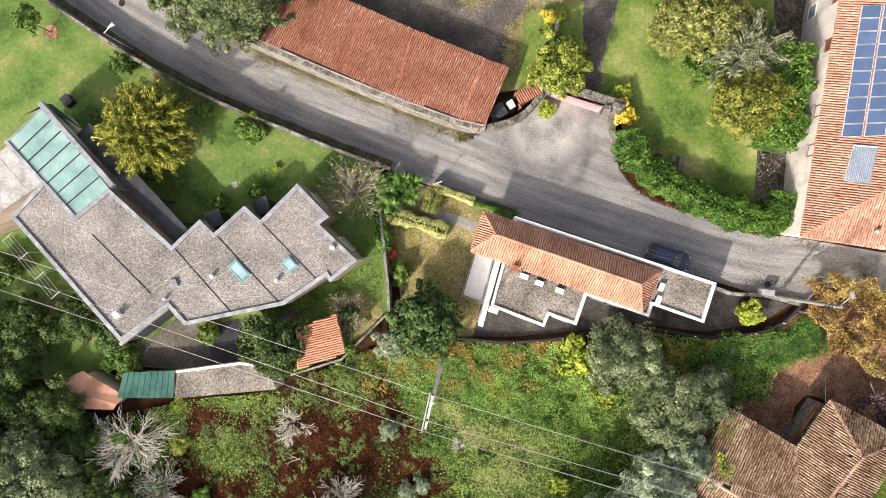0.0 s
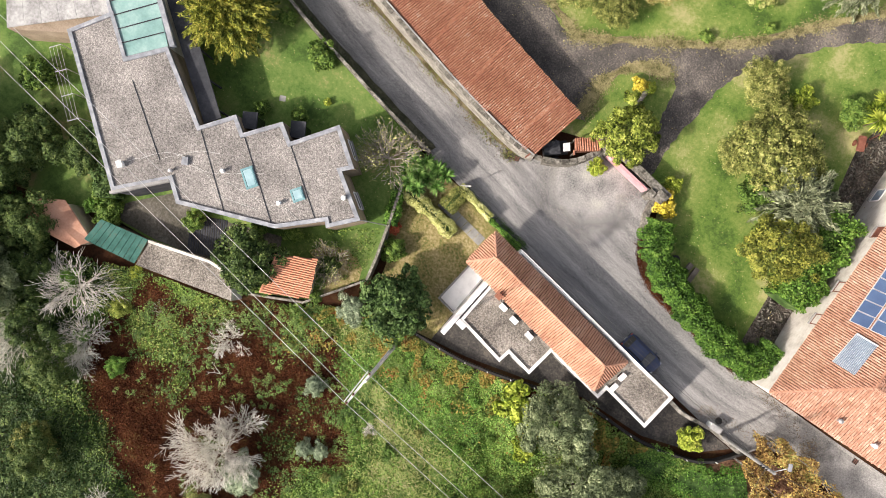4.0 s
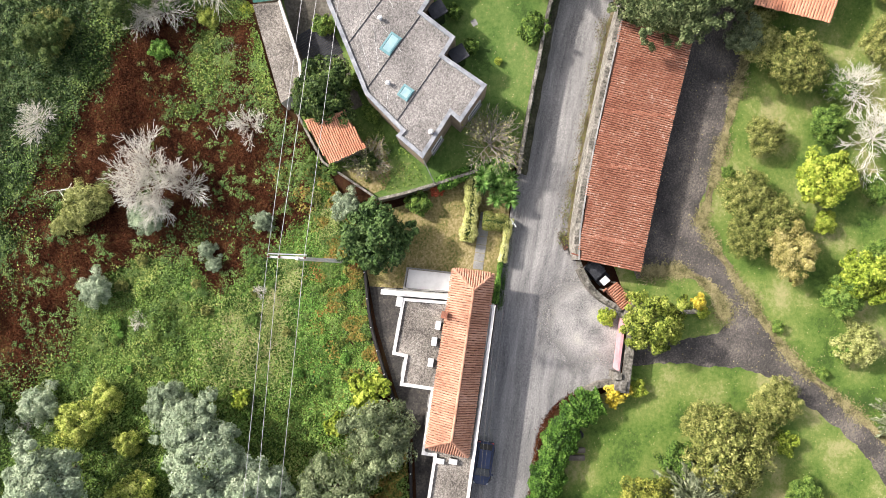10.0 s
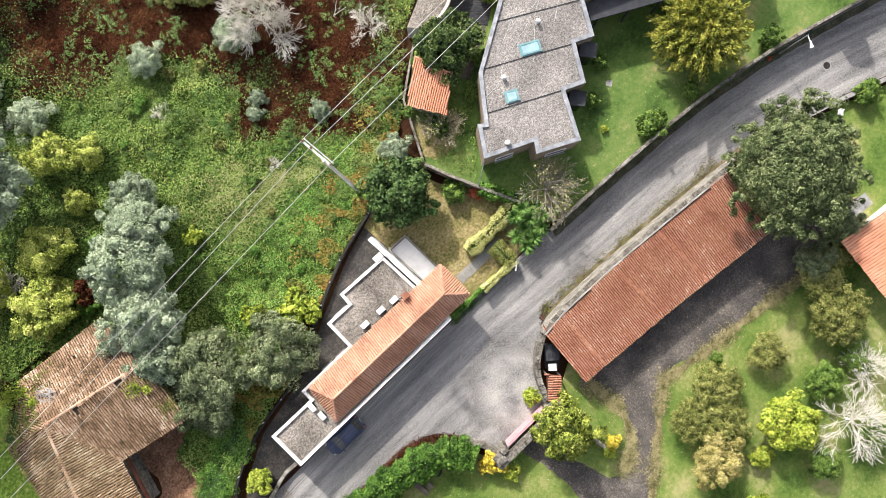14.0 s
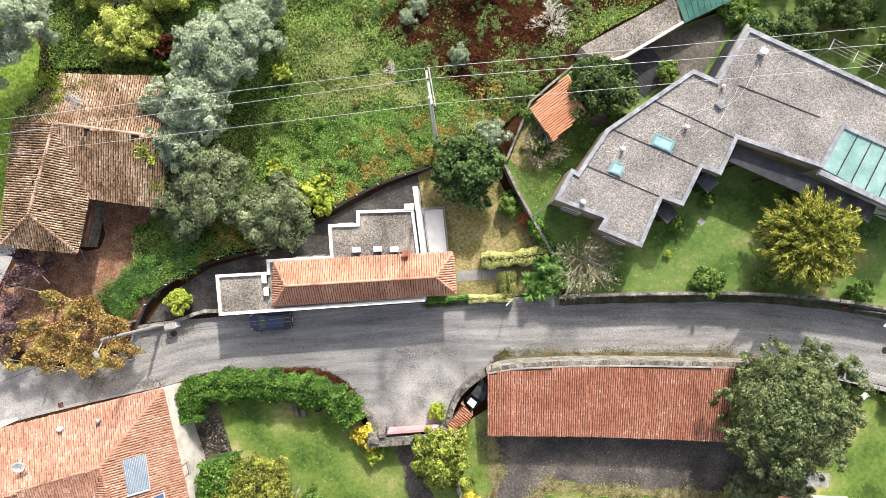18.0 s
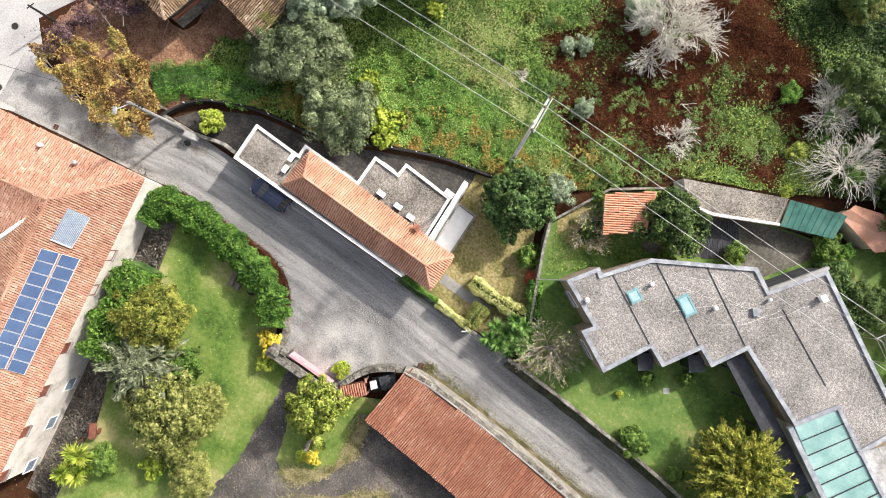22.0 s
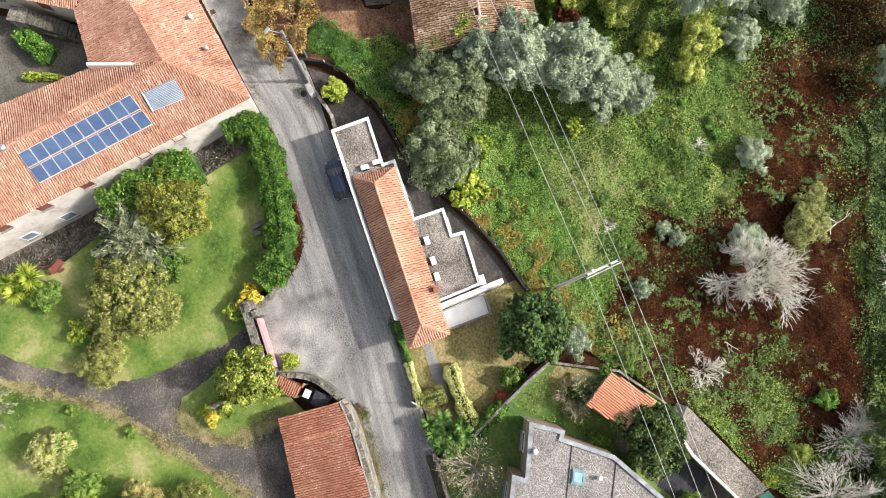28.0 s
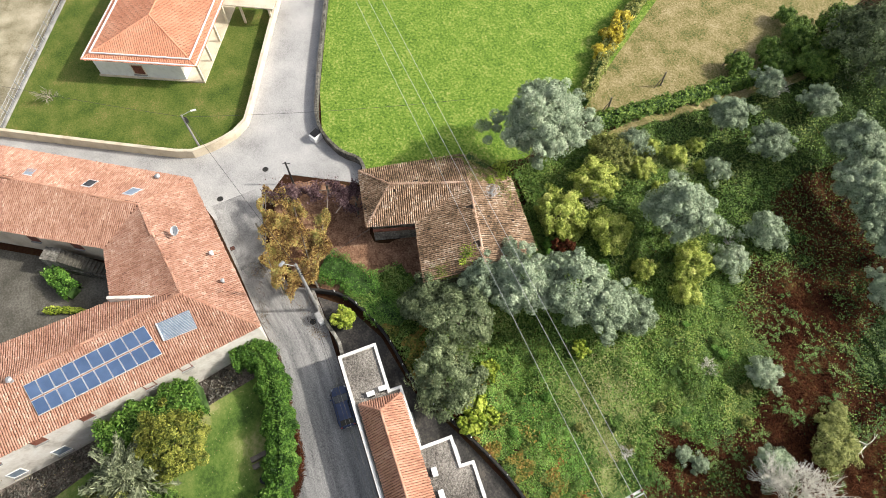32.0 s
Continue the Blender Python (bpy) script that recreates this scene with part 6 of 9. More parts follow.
def bare_tree(name, label, R, H, seed, material=PALE_BARK, mains=9, twigs=3, r=0.07, category="tree", leaves=0, long=1.0, reach=1.0, lift=0.02, rise=(0.25, 1.25)):
    """A leafless tree: crooked limbs that fork into a tangle of twigs."""
    rng = np.random.default_rng(seed)
    t = thing(name, (0, 0, 0), label, category)
    top = np.array([0, 0, H * 0.22])
    part("trunk", tube((0, 0, -0.4), top + np.array([0, 0, 0.15]), r * 1.8, r * 1.3, 8), material, t, local=True)
    ends = []
    for k in range(mains):
        a = 2 * math.pi * (k * 0.618 + rng.uniform(-0.1, 0.1))
        el = rng.uniform(*rise)
        d = np.array([math.cos(a) * math.cos(el) * long, math.sin(a) * math.cos(el), math.sin(el)])
        out = []
        sprig(rng, top + rng.normal(0, 0.05, 3), d / np.linalg.norm(d), R * rng.uniform(0.34, 0.52) * reach, r, twigs, out, R, H, lift)
        vs, fs = bars(out)
        vs[:, 2] = np.maximum(vs[:, 2], 0.15) * np.clip(H / np.maximum(vs[:, 2].max(), 0.1), 0, 1)
        part("limb", np_mesh("limb", vs, fs), material, t, local=True, kind="stuff" if twigs == 1 else "")
        ends += [q[1] for q in out if q[2] < r * 0.4]
    if leaves:
        c = np.array(ends)[rng.choice(len(ends), leaves)] + rng.normal(0, 0.08, (leaves, 3))
        v, f = leaf_quads(rng, c, np.tile([0, 0, 1.0], (leaves, 1)), 0.17, 0.12, 0.5)
        part("leaf_remnant", np_mesh("leaf_remnant", v, f), L_CREAM, t, local=True, kind="stuff")
    return t


def plume_tree(name, label, category, material, R, H, seed, plumes=80, per=60, leaf=0.42, lw=0.16, droop=0.5, trunk=0.18, up=0.55):
    """A tree of arching plumes: each a bent stem with long leaves that point along it."""
    rng = np.random.default_rng(seed)
    t = thing(name, (0, 0, 0), label, category)
    top = np.array([0, 0, H * up])
    part("trunk", tube((0, 0, -0.4), top, trunk, trunk * 0.7, 9), BARK, t, local=True)
    k = np.arange(plumes)
    el = np.arcsin(np.clip(1 - 1.25 * (k + 0.5) / plumes, -0.3, 1))
    az = k * 2.399963 + rng.normal(0, 0.2, plumes)
    d = np.stack([np.cos(az) * np.cos(el), np.sin(az) * np.cos(el), np.sin(el)], 1)
    L = np.where(d[:, 2] > 0.6, (H - H * up) * 1.05, R * 1.05) * rng.uniform(0.75, 1.15, plumes)
    s = rng.uniform(0.25, 1.0, (plumes, per)) ** 0.8
    spine = top + d[:, None] * (L[:, None] * s)[:, :, None] - np.array([0, 0, 1]) * (droop * L[:, None] * s ** 2 * 0.6)[:, :, None]
    c = (spine + rng.normal(0, 0.2, spine.shape) * (1.2 - s)[:, :, None] * R * 0.42).reshape(-1, 3)
    a = np.repeat(d, per, 0) - np.array([0, 0, 1]) * (droop * s.reshape(-1) * 1.0)[:, None] + rng.normal(0, 0.5, (plumes * per, 3))
    a /= np.linalg.norm(a, axis=1)[:, None]
    b = np.cross(a, np.array([0, 0, 1.0]) + rng.normal(0, 0.5, a.shape))
    b /= np.linalg.norm(b, axis=1)[:, None] + 1e-9
    l = (leaf * rng.uniform(0.6, 1.3, len(c)))[:, None]
    v = np.stack([c - a * l / 2, c + b * l * lw / 2, c + a * l / 2, c - b * l * lw / 2], 1).reshape(-1, 3)
    v[:, 2] = np.maximum(v[:, 2], 0.08)
    part("crown", np_mesh("crown", v, np.arange(len(v)).reshape(-1, 4)), material, t, local=True)
    for q in range(0, plumes, max(1, plumes // 10)):
        part("limb", tube(tuple(top), tuple(spine[q, np.argmax(s[q])]), trunk * 0.35, 0.02, 6), BARK, t, local=True)
    return t


def put(ob, places, first=True):
    """Stands the thing at the first place and copies at the others: x, y, z, scale, turn."""
    for k, (x, y, z, s, a) in enumerate(places):
        m = pose(x, y, z, 0, 0, a) @ Matrix.Diagonal((s, s, s, 1))
        if k == 0 and first:
            ob.matrix_basis = m
        else:
            copy_thing(ob, m)


def leaf_bank(name, label, category, material, line, width, height, seed, density=120, leaf=0.24, lw=0.7, z0=0.0, kind="", spread=0.7):
    """A hedge: leaves on an uneven loaf-shaped body along a plan line, over a solid dark core."""
    rng = np.random.default_rng(seed)
    L = curve_through(line, False, 0.4) if len(line) > 2 else [line[0], line[1]]
    P = np.array(L)
    seg = np.linalg.norm(np.diff(P, axis=0), axis=1)
    cum = np.concatenate([[0], np.cumsum(seg)])
    n = int(cum[-1] * (width + 2 * height) * density)
    s = rng.uniform(0, cum[-1], n)
    x, y = np.interp(s, cum, P[:, 0]), np.interp(s, cum, P[:, 1])
    k = np.clip(np.searchsorted(cum, s) - 1, 0, len(seg) - 1)
    tn = np.diff(P, axis=0)[k] / seg[k][:, None]
    nn_ = np.stack([-tn[:, 1], tn[:, 0]], 1)
    ang = rng.uniform(0, math.pi, n)
    wob = 1 + 0.16 * np.sin(s * 1.7 + seed) + 0.12 * np.sin(s * 4.3 + 2 * seed)
    depth = rng.uniform(0.72, 1.06, n)
    cw, ch = np.sign(np.cos(ang)) * np.abs(np.cos(ang)) ** 0.6, np.abs(np.sin(ang)) ** 0.5
    c = np.stack([x + nn_[:, 0] * cw * width / 2 * wob * depth, y + nn_[:, 1] * cw * width / 2 * wob * depth, z0 + ch * height * depth * (0.9 + 0.15 * wob)], 1)
    out = np.stack([nn_[:, 0] * cw, nn_[:, 1] * cw, ch + 0.25], 1)
    v, f = leaf_quads(rng, c, out, leaf, leaf * lw, spread)
    t = thing(name, (P[len(P) // 2][0], P[len(P) // 2][1], z0), label, category, kind=kind)
    part("leaves", np_mesh("leaves", v, f), material, t)
    # solid wall in the dark leaf green behind the leaf shell
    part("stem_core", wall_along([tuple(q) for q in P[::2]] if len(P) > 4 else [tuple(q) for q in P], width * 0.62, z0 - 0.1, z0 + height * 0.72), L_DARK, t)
    return t


# -- trees of the grounds --
T = tree("camphor_tree", "large dense round evergreen tree beside the barn", "tree", L_CAMPHOR, 5.6, 9.4, 1, 1000, 52, 0.21, 0.42, trunk=0.4, tight=0.2, fill=0.7)
T.matrix_basis = pose(25.7, -17.7, 0)
T = plume_tree("willow_tree", "feathery yellow-green tree on the lawn", "tree", L_WILLOW, 4.0, 6.2, 2, 240, 140, 0.4, 0.28, 0.3, 0.2, 0.5)
T.matrix_basis = pose(30.9, -3.6, LAWN_Z)
T = tree("evergreen_tree", "dark glossy broadleaf tree in the small garden", "tree", L_DARK, 3.1, 4.3, 3, 110, 85, 0.26, 0.6, trunk=0.16)
put(T, [(2.4, 7.6, 0, 1.0, 0)])
T = tree("magnolia_tree", "round dark green tree by the garden shed", "tree", L_HOLM, 2.9, 4.6, 4, 110, 90, 0.24, 0.55, trunk=0.14)
put(T, [(15.2, 12.7, LAWN_Z, 1.0, 30), (9.4, 8.8, LAWN_Z, 0.35, 70)])
T = tree("citrus_tree", "yellow-green citrus tree beside the gateway", "tree", L_CITRUS, 2.9, 4.4, 5, 130, 85, 0.21, 0.55, trunk=0.13)
put(T, [(-4.5, -17.6, 0, 1.0, 0)])

# -- silvery acacias in the wood --
T = tree("acacia_tree", "silver-grey feathery acacia in the wood", "tree", L_GREY, 3.2, 8.0, 6, 195, 135, 0.2, 0.45, trunk=0.18, hz=3.0, tight=0.25, group="acacias of the wood")
put(T, [(-20.6, 17.4, -0.3, 1.0, 0), (-17.8, 21.4, -0.6, 1.08, 80), (-15.2, 23.6, -0.8, 0.9, 160), (-22.6, 14.4, 0, 0.8, 200), (-13.5, 26.3, -1, 0.62, 40),
        (-20.4, 35.8, -0.9, 1.12, 220), (-4.6, 50.2, -1, 0.62, 20), (-15.3, 55.9, -1, 0.9, 310), (-11.3, 54.7, -1, 0.85, 130), (-8.2, 54.4, -1, 0.75, 250), (-31.2, 57.0, -0.2, 0.55, 40), (-29.0, 49.2, 0, 0.7, 260), (-24.0, 51.2, -0.6, 0.7, 100), (-26.2, 60.3, -0.4, 0.62, 70), (-19.0, 58.4, -1, 1.0, 200)])
T = tree("acacia_tree", "large silver-grey feathery acacia by the pasture", "tree", L_GREY, 4.9, 11.5, 60, 420, 130, 0.21, 0.42, trunk=0.26, hz=4.6, tight=0.24, group="acacias of the wood")
put(T, [(-34.9, 27.8, 0, 1.02, 120)])
T = tree("olive_tree", "grey-green bushy tree beside the yard wall", "tree", L_SAGE, 3.2, 6.0, 7, 130, 110, 0.205, 0.42, trunk=0.16, tight=0.24, group="bushy trees of the wood")
put(T, [(-20.6, 10.4, 0, 1.06, 0), (-15.6, 6.7, -0.2, 0.95, 120), (-23.6, 8.3, 0, 0.72, 220), (34.3, 29.4, -0.3, 1.2, 150), (36.0, 27.9, -1, 0.9, 240), (36.7, 31.3, -1, 0.7, 20), (22.0, -25.6, 0, 0.5, 80), (26.2, -24.6, 0, 0.55, 10), (37.2, 35, -1, 1.3, 0), (41.5, 30, -0.4, 1.3, 140), (-28.8, 70, 0, 1.6, 30)])
T = tree("holm_oak", "dark shadowy evergreen crowding behind the house", "tree", L_HOLM, 3.2, 5.6, 77, 140, 115, 0.2, 0.5, trunk=0.16, tight=0.22, group="dark evergreens behind the house")
put(T, [(39.4, 20.2, 0.3, 0.9, 60), (32.2, 28.0, -1, 0.9, 0), (33.4, 14.6, 1.2, 0.75, 60), (38.4, 16.6, 0, 1.0, 10), (34.0, 23.2, 0, 0.95, 90), (38.2, 24.0, 0, 1.1, 200), (28.8, 30.6, -0.8, 0.9, 20), (46, 20, 0, 1.3, 20), (32.0, 26.4, -0.5, 0.85, 310), (24.6, 33, -1, 0.9, 80), (44, 40, -1, 1.5, 70), (20.5, 40.5, -1, 0.8, 30)])
T = tree("young_acacia", "small blue-grey acacia sapling among bracken", "sapling", L_GREY, 1.9, 2.9, 8, 60, 70, 0.24, 0.3, trunk=0.06, group="acacia saplings")
put(T, [(3.7, 29.9, -1, 1.0, 0), (-3.4, 34.6, -1, 0.9, 60), (3.7, 19.0, -1, 0.55, 130), (0.7, 24.4, -1, 0.48, 200), (-0.6, 23.6, -1, 0.45, 20), (-14.6, 39.4, -1, 1.05, 250), (-15.7, 44.6, -1, 1.25, 300), (-31.4, 38.4, 0, 1.0, 90), (5.3, 10.8, -0.3, 0.8, 40), (-24.5, 45, -0.6, 0.9, 10)])
T = tree("hazel_tree", "yellow-green hazel with thin foliage in the wood", "tree", L_HAZEL, 3.1, 4.6, 9, 120, 80, 0.195, 0.6, trunk=0.12, group="hazels of the wood")
put(T, [(-26.8, 25.5, 0, 0.85, 0), (-28.6, 31.4, 0, 0.95, 70), (-22.6, 29.6, -0.4, 0.95, 140), (-15.8, 35.4, -1, 0.85, 110), (-13.6, 33.2, -1, 0.6, 200), (-24.6, 26.0, 0, 0.5, 120), (-18.0, 31.0, -1, 0.5, 260), (23.2, 25.0, -1, 0.4, 30), (-28.2, 37.5, 0, 0.5, 10), (-25.0, 37.8, -0.4, 0.45, 90), (-28.1, 42.2, 0, 0.5, 180), (-28.4, 45.0, 0, 0.4, 270), (-33.0, 35.1, 0, 0.5, 30), (-30.2, 40.2, 0, 0.4, 70), (-25.6, 44.3, -0.5, 0.4, 200)])
T = tree("oak_tree", "olive-green oak with mottled autumn leaves", "tree", L_OLIVE, 3.6, 5.0, 10, 140, 85, 0.205, 0.55, trunk=0.15, group="mottled autumn trees")
put(T, [(-31.0, 34.6, 0, 0.7, 210), (19.6, -29.7, 0, 1.0, 20), (12.8, -27.6, 0, 0.68, 100), (7.3, -26.1, 0, 0.88, 160), (3.9, -26.4, 0, 0.78, 230), (5.2, -28.5, 0, 0.85, 80), (-15.4, -24.2, 0, 1.35, 300), (-14.2, -26.6, 0, 0.85, 20), (-18.3, -24.8, 0, 0.9, 140), (-13.4, -22.6, 0, 0.7, 200), (-11.2, -28.9, 0, 0.8, 40), (19.3, -30.2, 0, 0.9, 350), (21.6, -27.0, 0, 0.75, 190), (36, -30, 0, 1.0, 120), (21.2, 40.2, -1, 0.8, 120), (32.6, 31.1, -1, 0.7, 10), (36.0, 27.9, -1, 0.75, 70), (28, -38, 0, 1.0, 20), (22, -38.5, 0, 0.9, 290), (24.6, -27.2, 0, 0.55, 90)])
T = tree("autumn_tree", "tan-leaved autumn tree beside the drive", "tree", L_TAN, 3.2, 4.4, 78, 130, 105, 0.18, 0.55, trunk=0.13)
put(T, [(2.3, -30.2, 0, 0.78, 0)])
T = tree("acacia_bush", "pale yellow-green bushy tree among red bracken", "tree", L_PALE, 3.0, 3.9, 81, 110, 80, 0.19, 0.5, trunk=0.1)
put(T, [(4.9, 35.4, -1, 0.72, 0), (3.4, 37.3, -1, 0.66, 120), (5.2, 37.6, -1, 0.5, 240), (2.6, 38.9, -1, 0.42, 50)])
T = tree("maple_tree", "golden autumn tree on the lawn", "tree", L_GOLD, 3.3, 5.0, 11, 140, 95, 0.19, 0.55, trunk=0.15)
put(T, [(-21.0, -17.4, 0, 1.0, 0)])
T = tree("lemon_tree", "bright lime-yellow lemon bush on the lawn", "tree", L_YELLOW, 2.4, 3.6, 12, 100, 85, 0.21, 0.6, trunk=0.12, group="lime-yellow bushes of the orchard")
put(T, [(9.1, -32.8, 0, 1.0, 0), (0.2, -36.5, 0, 0.95, 90), (5.2, -33.5, 0, 0.42, 200)])
T = tree("laurel_bush", "mid-green leafy bush on the lawn", "bush", L_MID, 2.3, 3.3, 13, 95, 85, 0.195, 0.6, trunk=0.1, group="green bushes of the grounds")
put(T, [(-35.7, 56.8, 0, 0.7, 20), (-36.1, 62.1, 0, 1.0, 80), (-36.8, 67.2, 0, 1.15, 140), (-40.0, 67.8, 0, 0.85, 200), (-33.2, 68.0, 0, 1.1, 260), (14.3, -33.3, 0, 1.0, 0), (-1.7, -34.8, 0, 1.05, 200), (-16.9, -20.6, 0, 1.1, 60), (29.4, 18.0, 0, 0.95, 120), (-19.4, -31.9, 0, 0.85, 300), (9.6, -24.7, 0, 0.4, 10), (17.8, -34.4, 0, 0.8, 80), (8.4, -38, 0, 0.9, 140), (13.5, -40, 0, 1.0, 20), (-6.5, -35.3, 0, 0.7, 200), (2.5, -38.5, 0, 0.8, 250), (22.0, 13.5, LAWN_Z, 0.62, 70), (14.0, 8.6, LAWN_Z, 0.55, 20), (16.8, 10.3, LAWN_Z, 0.5, 90), (30.6, 16.4, LAWN_Z, 0.7, 33), (13.0, 14.0, LAWN_Z, 0.6, 20), (8.6, 12.0, LAWN_Z, 0.35, 80), (-33.6, 60.5, 0, 1.2, 10), (-36.0, 66, 0, 1.3, 120), (-31.5, 64.5, 0, 1.4, 200), (-35.0, 72, 0, 1.6, 60)])
T = plume_tree("fan_shrub", "grey-green plume-leaved shrub on the lawn", "shrub", L_PLUME, 3.3, 4.0, 14, 90, 80, 0.5, 0.22, 0.5, 0.1, 0.5)
put(T, [(-20.3, -21.8, 0.6, 1.15, 0), (-12.6, -41.0, 0, 0.7, 70)])
T = tree("pale_bush", "pale grey-green bush on the lawn", "bush", L_PALE, 1.9, 2.3, 82, 70, 70, 0.18, 0.5, trunk=0.07)
put(T, [(-6.0, -36.2, 0, 1.0, 0)])
T = tree("round_bush", "small rounded dark green garden bush", "bush", L_MID, 1.3, 1.7, 15, 45, 60, 0.18, 0.6, trunk=0.07, group="small garden bushes")
put(T, [(22.2, -5.9, LAWN_Z, 1.05, 0), (27.0, -6.8, LAWN_Z, 0.62, 50), (5.7, 4.1, 0, 0.85, 90), (35.5, -9.2, LAWN_Z, 0.8, 40), (37.9, -19.6, 0, 0.9, 10), (39.3, -23.6, 0, 0.8, 60), (41.5, -22.6, 0, 0.7, 90), (33.5, -19.5, 0, 0.4, 20), (23.6, 1.3, LAWN_Z, 0.55, 100), (20.4, -0.3, LAWN_Z, 0.55, 30), (-4.6, -29.6, 0, 0.45, 30), (-8.8, -33.8, 0, 0.4, 90), (42.0, 12.0, LAWN_Z, 1.2, 70)])
T = tree("lime_bush", "small bright lime-green bush", "bush", L_YELLOW, 1.3, 1.6, 16, 40, 50, 0.2, 0.6, trunk=0.06, group="small lime bushes")
put(T, [(-26.4, 0.7, 0, 0.95, 0), (-15.2, -30.1, 0, 0.95, 30), (-4.3, -13.7, 0, 0.7, 40), (-10.9, -16.8, 0, 0.7, 80), (-3.6, -25.9 + 3.2, 0, 0.5, 100), (24.0, 21.5, -0.6, 0.6, 20), (19.2, -6.9 + 4.0, LAWN_Z, 0.3, 30)])
T = tree("golden_shrub", "small golden-leaved shrub at the gate wall", "shrub", L_SUNNY, 1.1, 1.5, 17, 35, 50, 0.2, 0.6, trunk=0.05, group="small golden shrubs")
put(T, [(-49.2, 48.5, 0, 1.3, 0), (-47.1, 45.8, 0, 1.1, 50), (-45.5, 43.2, 0, 0.9, 150), (-11.2, -14.9, 0, 0.85, 0), (-2.6, -22.7 + 0.4, 0, 0.55, 60)])
T = tree("young_tree", "slim young tree in a round earth bed", "tree", L_MID, 1.2, 4.6, 79, 40, 45, 0.2, 0.6, trunk=0.06)
put(T, [(43.4, -11.0, LAWN_Z, 1.0, 0)])
T = tree("red_shrub", "small red-leaved shrub by the lot wall", "shrub", L_RED, 0.75, 0.9, 18, 25, 40, 0.16, 0.6, trunk=0.04)
put(T, [(7.1, 2.4, 0, 0.95, 0)])

# -- leafless trees --
T = bare_tree("dead_tree", "bleached leafless tree among red bracken", 4.9, 5.6, 21, PALE_BARK, 12, 4, 0.034, rise=(0.0, 0.8), reach=0.78)
put(T, [(6.8, 28.9, -1, 1.0, 0)])
T = bare_tree("dead_tree", "pale leafless orchard tree on the lawn", 3.8, 4.2, 25, PALE_BARK, 15, 3, 0.04, rise=(0.1, 1.0))
put(T, [(13.1, -37.6, 0, 1.0, 0), (17.7, -35.4, 0, 0.75, 70)])
T = bare_tree("bare_tree", "bleached bare tree rising through ivy", 4.2, 5.2, 26, PALE_BARK, 14, 3, 0.06, reach=1.05, lift=-0.02)
put(T, [(27.6, 25.8, -1, 1.0, 200), (23.8, 29.4, -1, 0.72, 100), (28.6, 33.2, -1, 0.95, 50), (33.4, 28.6, -1, 0.8, 300), (23.4, 31.4, -1, 0.6, 20), (12.7, 41.3, -1, 0.55, 150)])
T = bare_tree("bare_magnolia", "leafless spreading ornamental tree in the garden", 3.2, 3.4, 22, TWIG, 12, 3, 0.06, leaves=420)
put(T, [(11.3, -2.4, LAWN_Z, 1.0, 0), (9.4, 8.6, LAWN_Z, 0.7, 100)])
T = bare_tree("bare_shrub", "tangle of bleached bare twigs among bracken", 2.1, 1.7, 23, PALE_BARK, 9, 3, 0.045, "shrub")
put(T, [(12.9, 20.6, -0.9, 1.1, 0), (17.0, 16.6, -0.4, 0.55, 70), (-27.6, 30.4, 0, 0.9, 20), (-6.2, 30.6, -1, 0.55, 60), (-31.0, 58.5, 0, 0.9, 10), (20, 22.4, -0.9, 0.5, 0), (-17.0, 41.5, -1, 0.4, 0), (-3.0, 19.0, -0.8, 0.35, 0)])
T = tree("bright_bush", "bright green ivy-grown bush among bare branches", "bush", L_BRIGHT, 2.1, 3.0, 24, 55, 60, 0.22, 0.6, trunk=0.08, group="ivy-grown bushes")
put(T, [(20.0, 29.7, -1, 0.5, 10), (28.3, 25.3, 0.4, 1.05, 0), (26.6, 27.0, 0.3, 0.6, 40), (24.0, 29.0, 0.2, 0.7, 140), (30.7, 18.5, 1.2, 0.7, 0), (29.5, 29.0, -1, 1.1, 140), (25.6, 31.8, -1, 0.8, 200), (31.4, 32.2, -1, 1.2, 20), (25.0, 27.2, -0.9, 0.6, 50), (29.6, 17.6, 0.6, 0.9, 30), (31.8, 13.0, 0.8, 0.8, 20), (-24.4, 23.4, 0, 0.9, 70), (-20.2, 27.3, -0.7, 0.8, 130)])

T = bare_tree("bare_sapling", "bare young tree on the bungalow lawn", 1.7, 2.4, 28, TWIG, 7, 2, 0.05, "tree", reach=1.1)
put(T, [(-70.2, -21.4, 0, 1.0, 0)])
# forked dead stems lying pale in the bracken
T = bare_tree("dead_snag", "forked bleached dead stem among bracken", 2.6, 1.6, 27, PALE_BARK, 3, 1, 0.06, "dead branch", reach=1.3, lift=-0.03)
put(T, [(6.0, 39.2, -0.9, 0.9, 200), (11.4, 33.2, -0.9, 0.5, 60), (11.8, 24.1, -0.9, 0.55, 310), (16.8, 19.9, -0.7, 0.6, 140)])

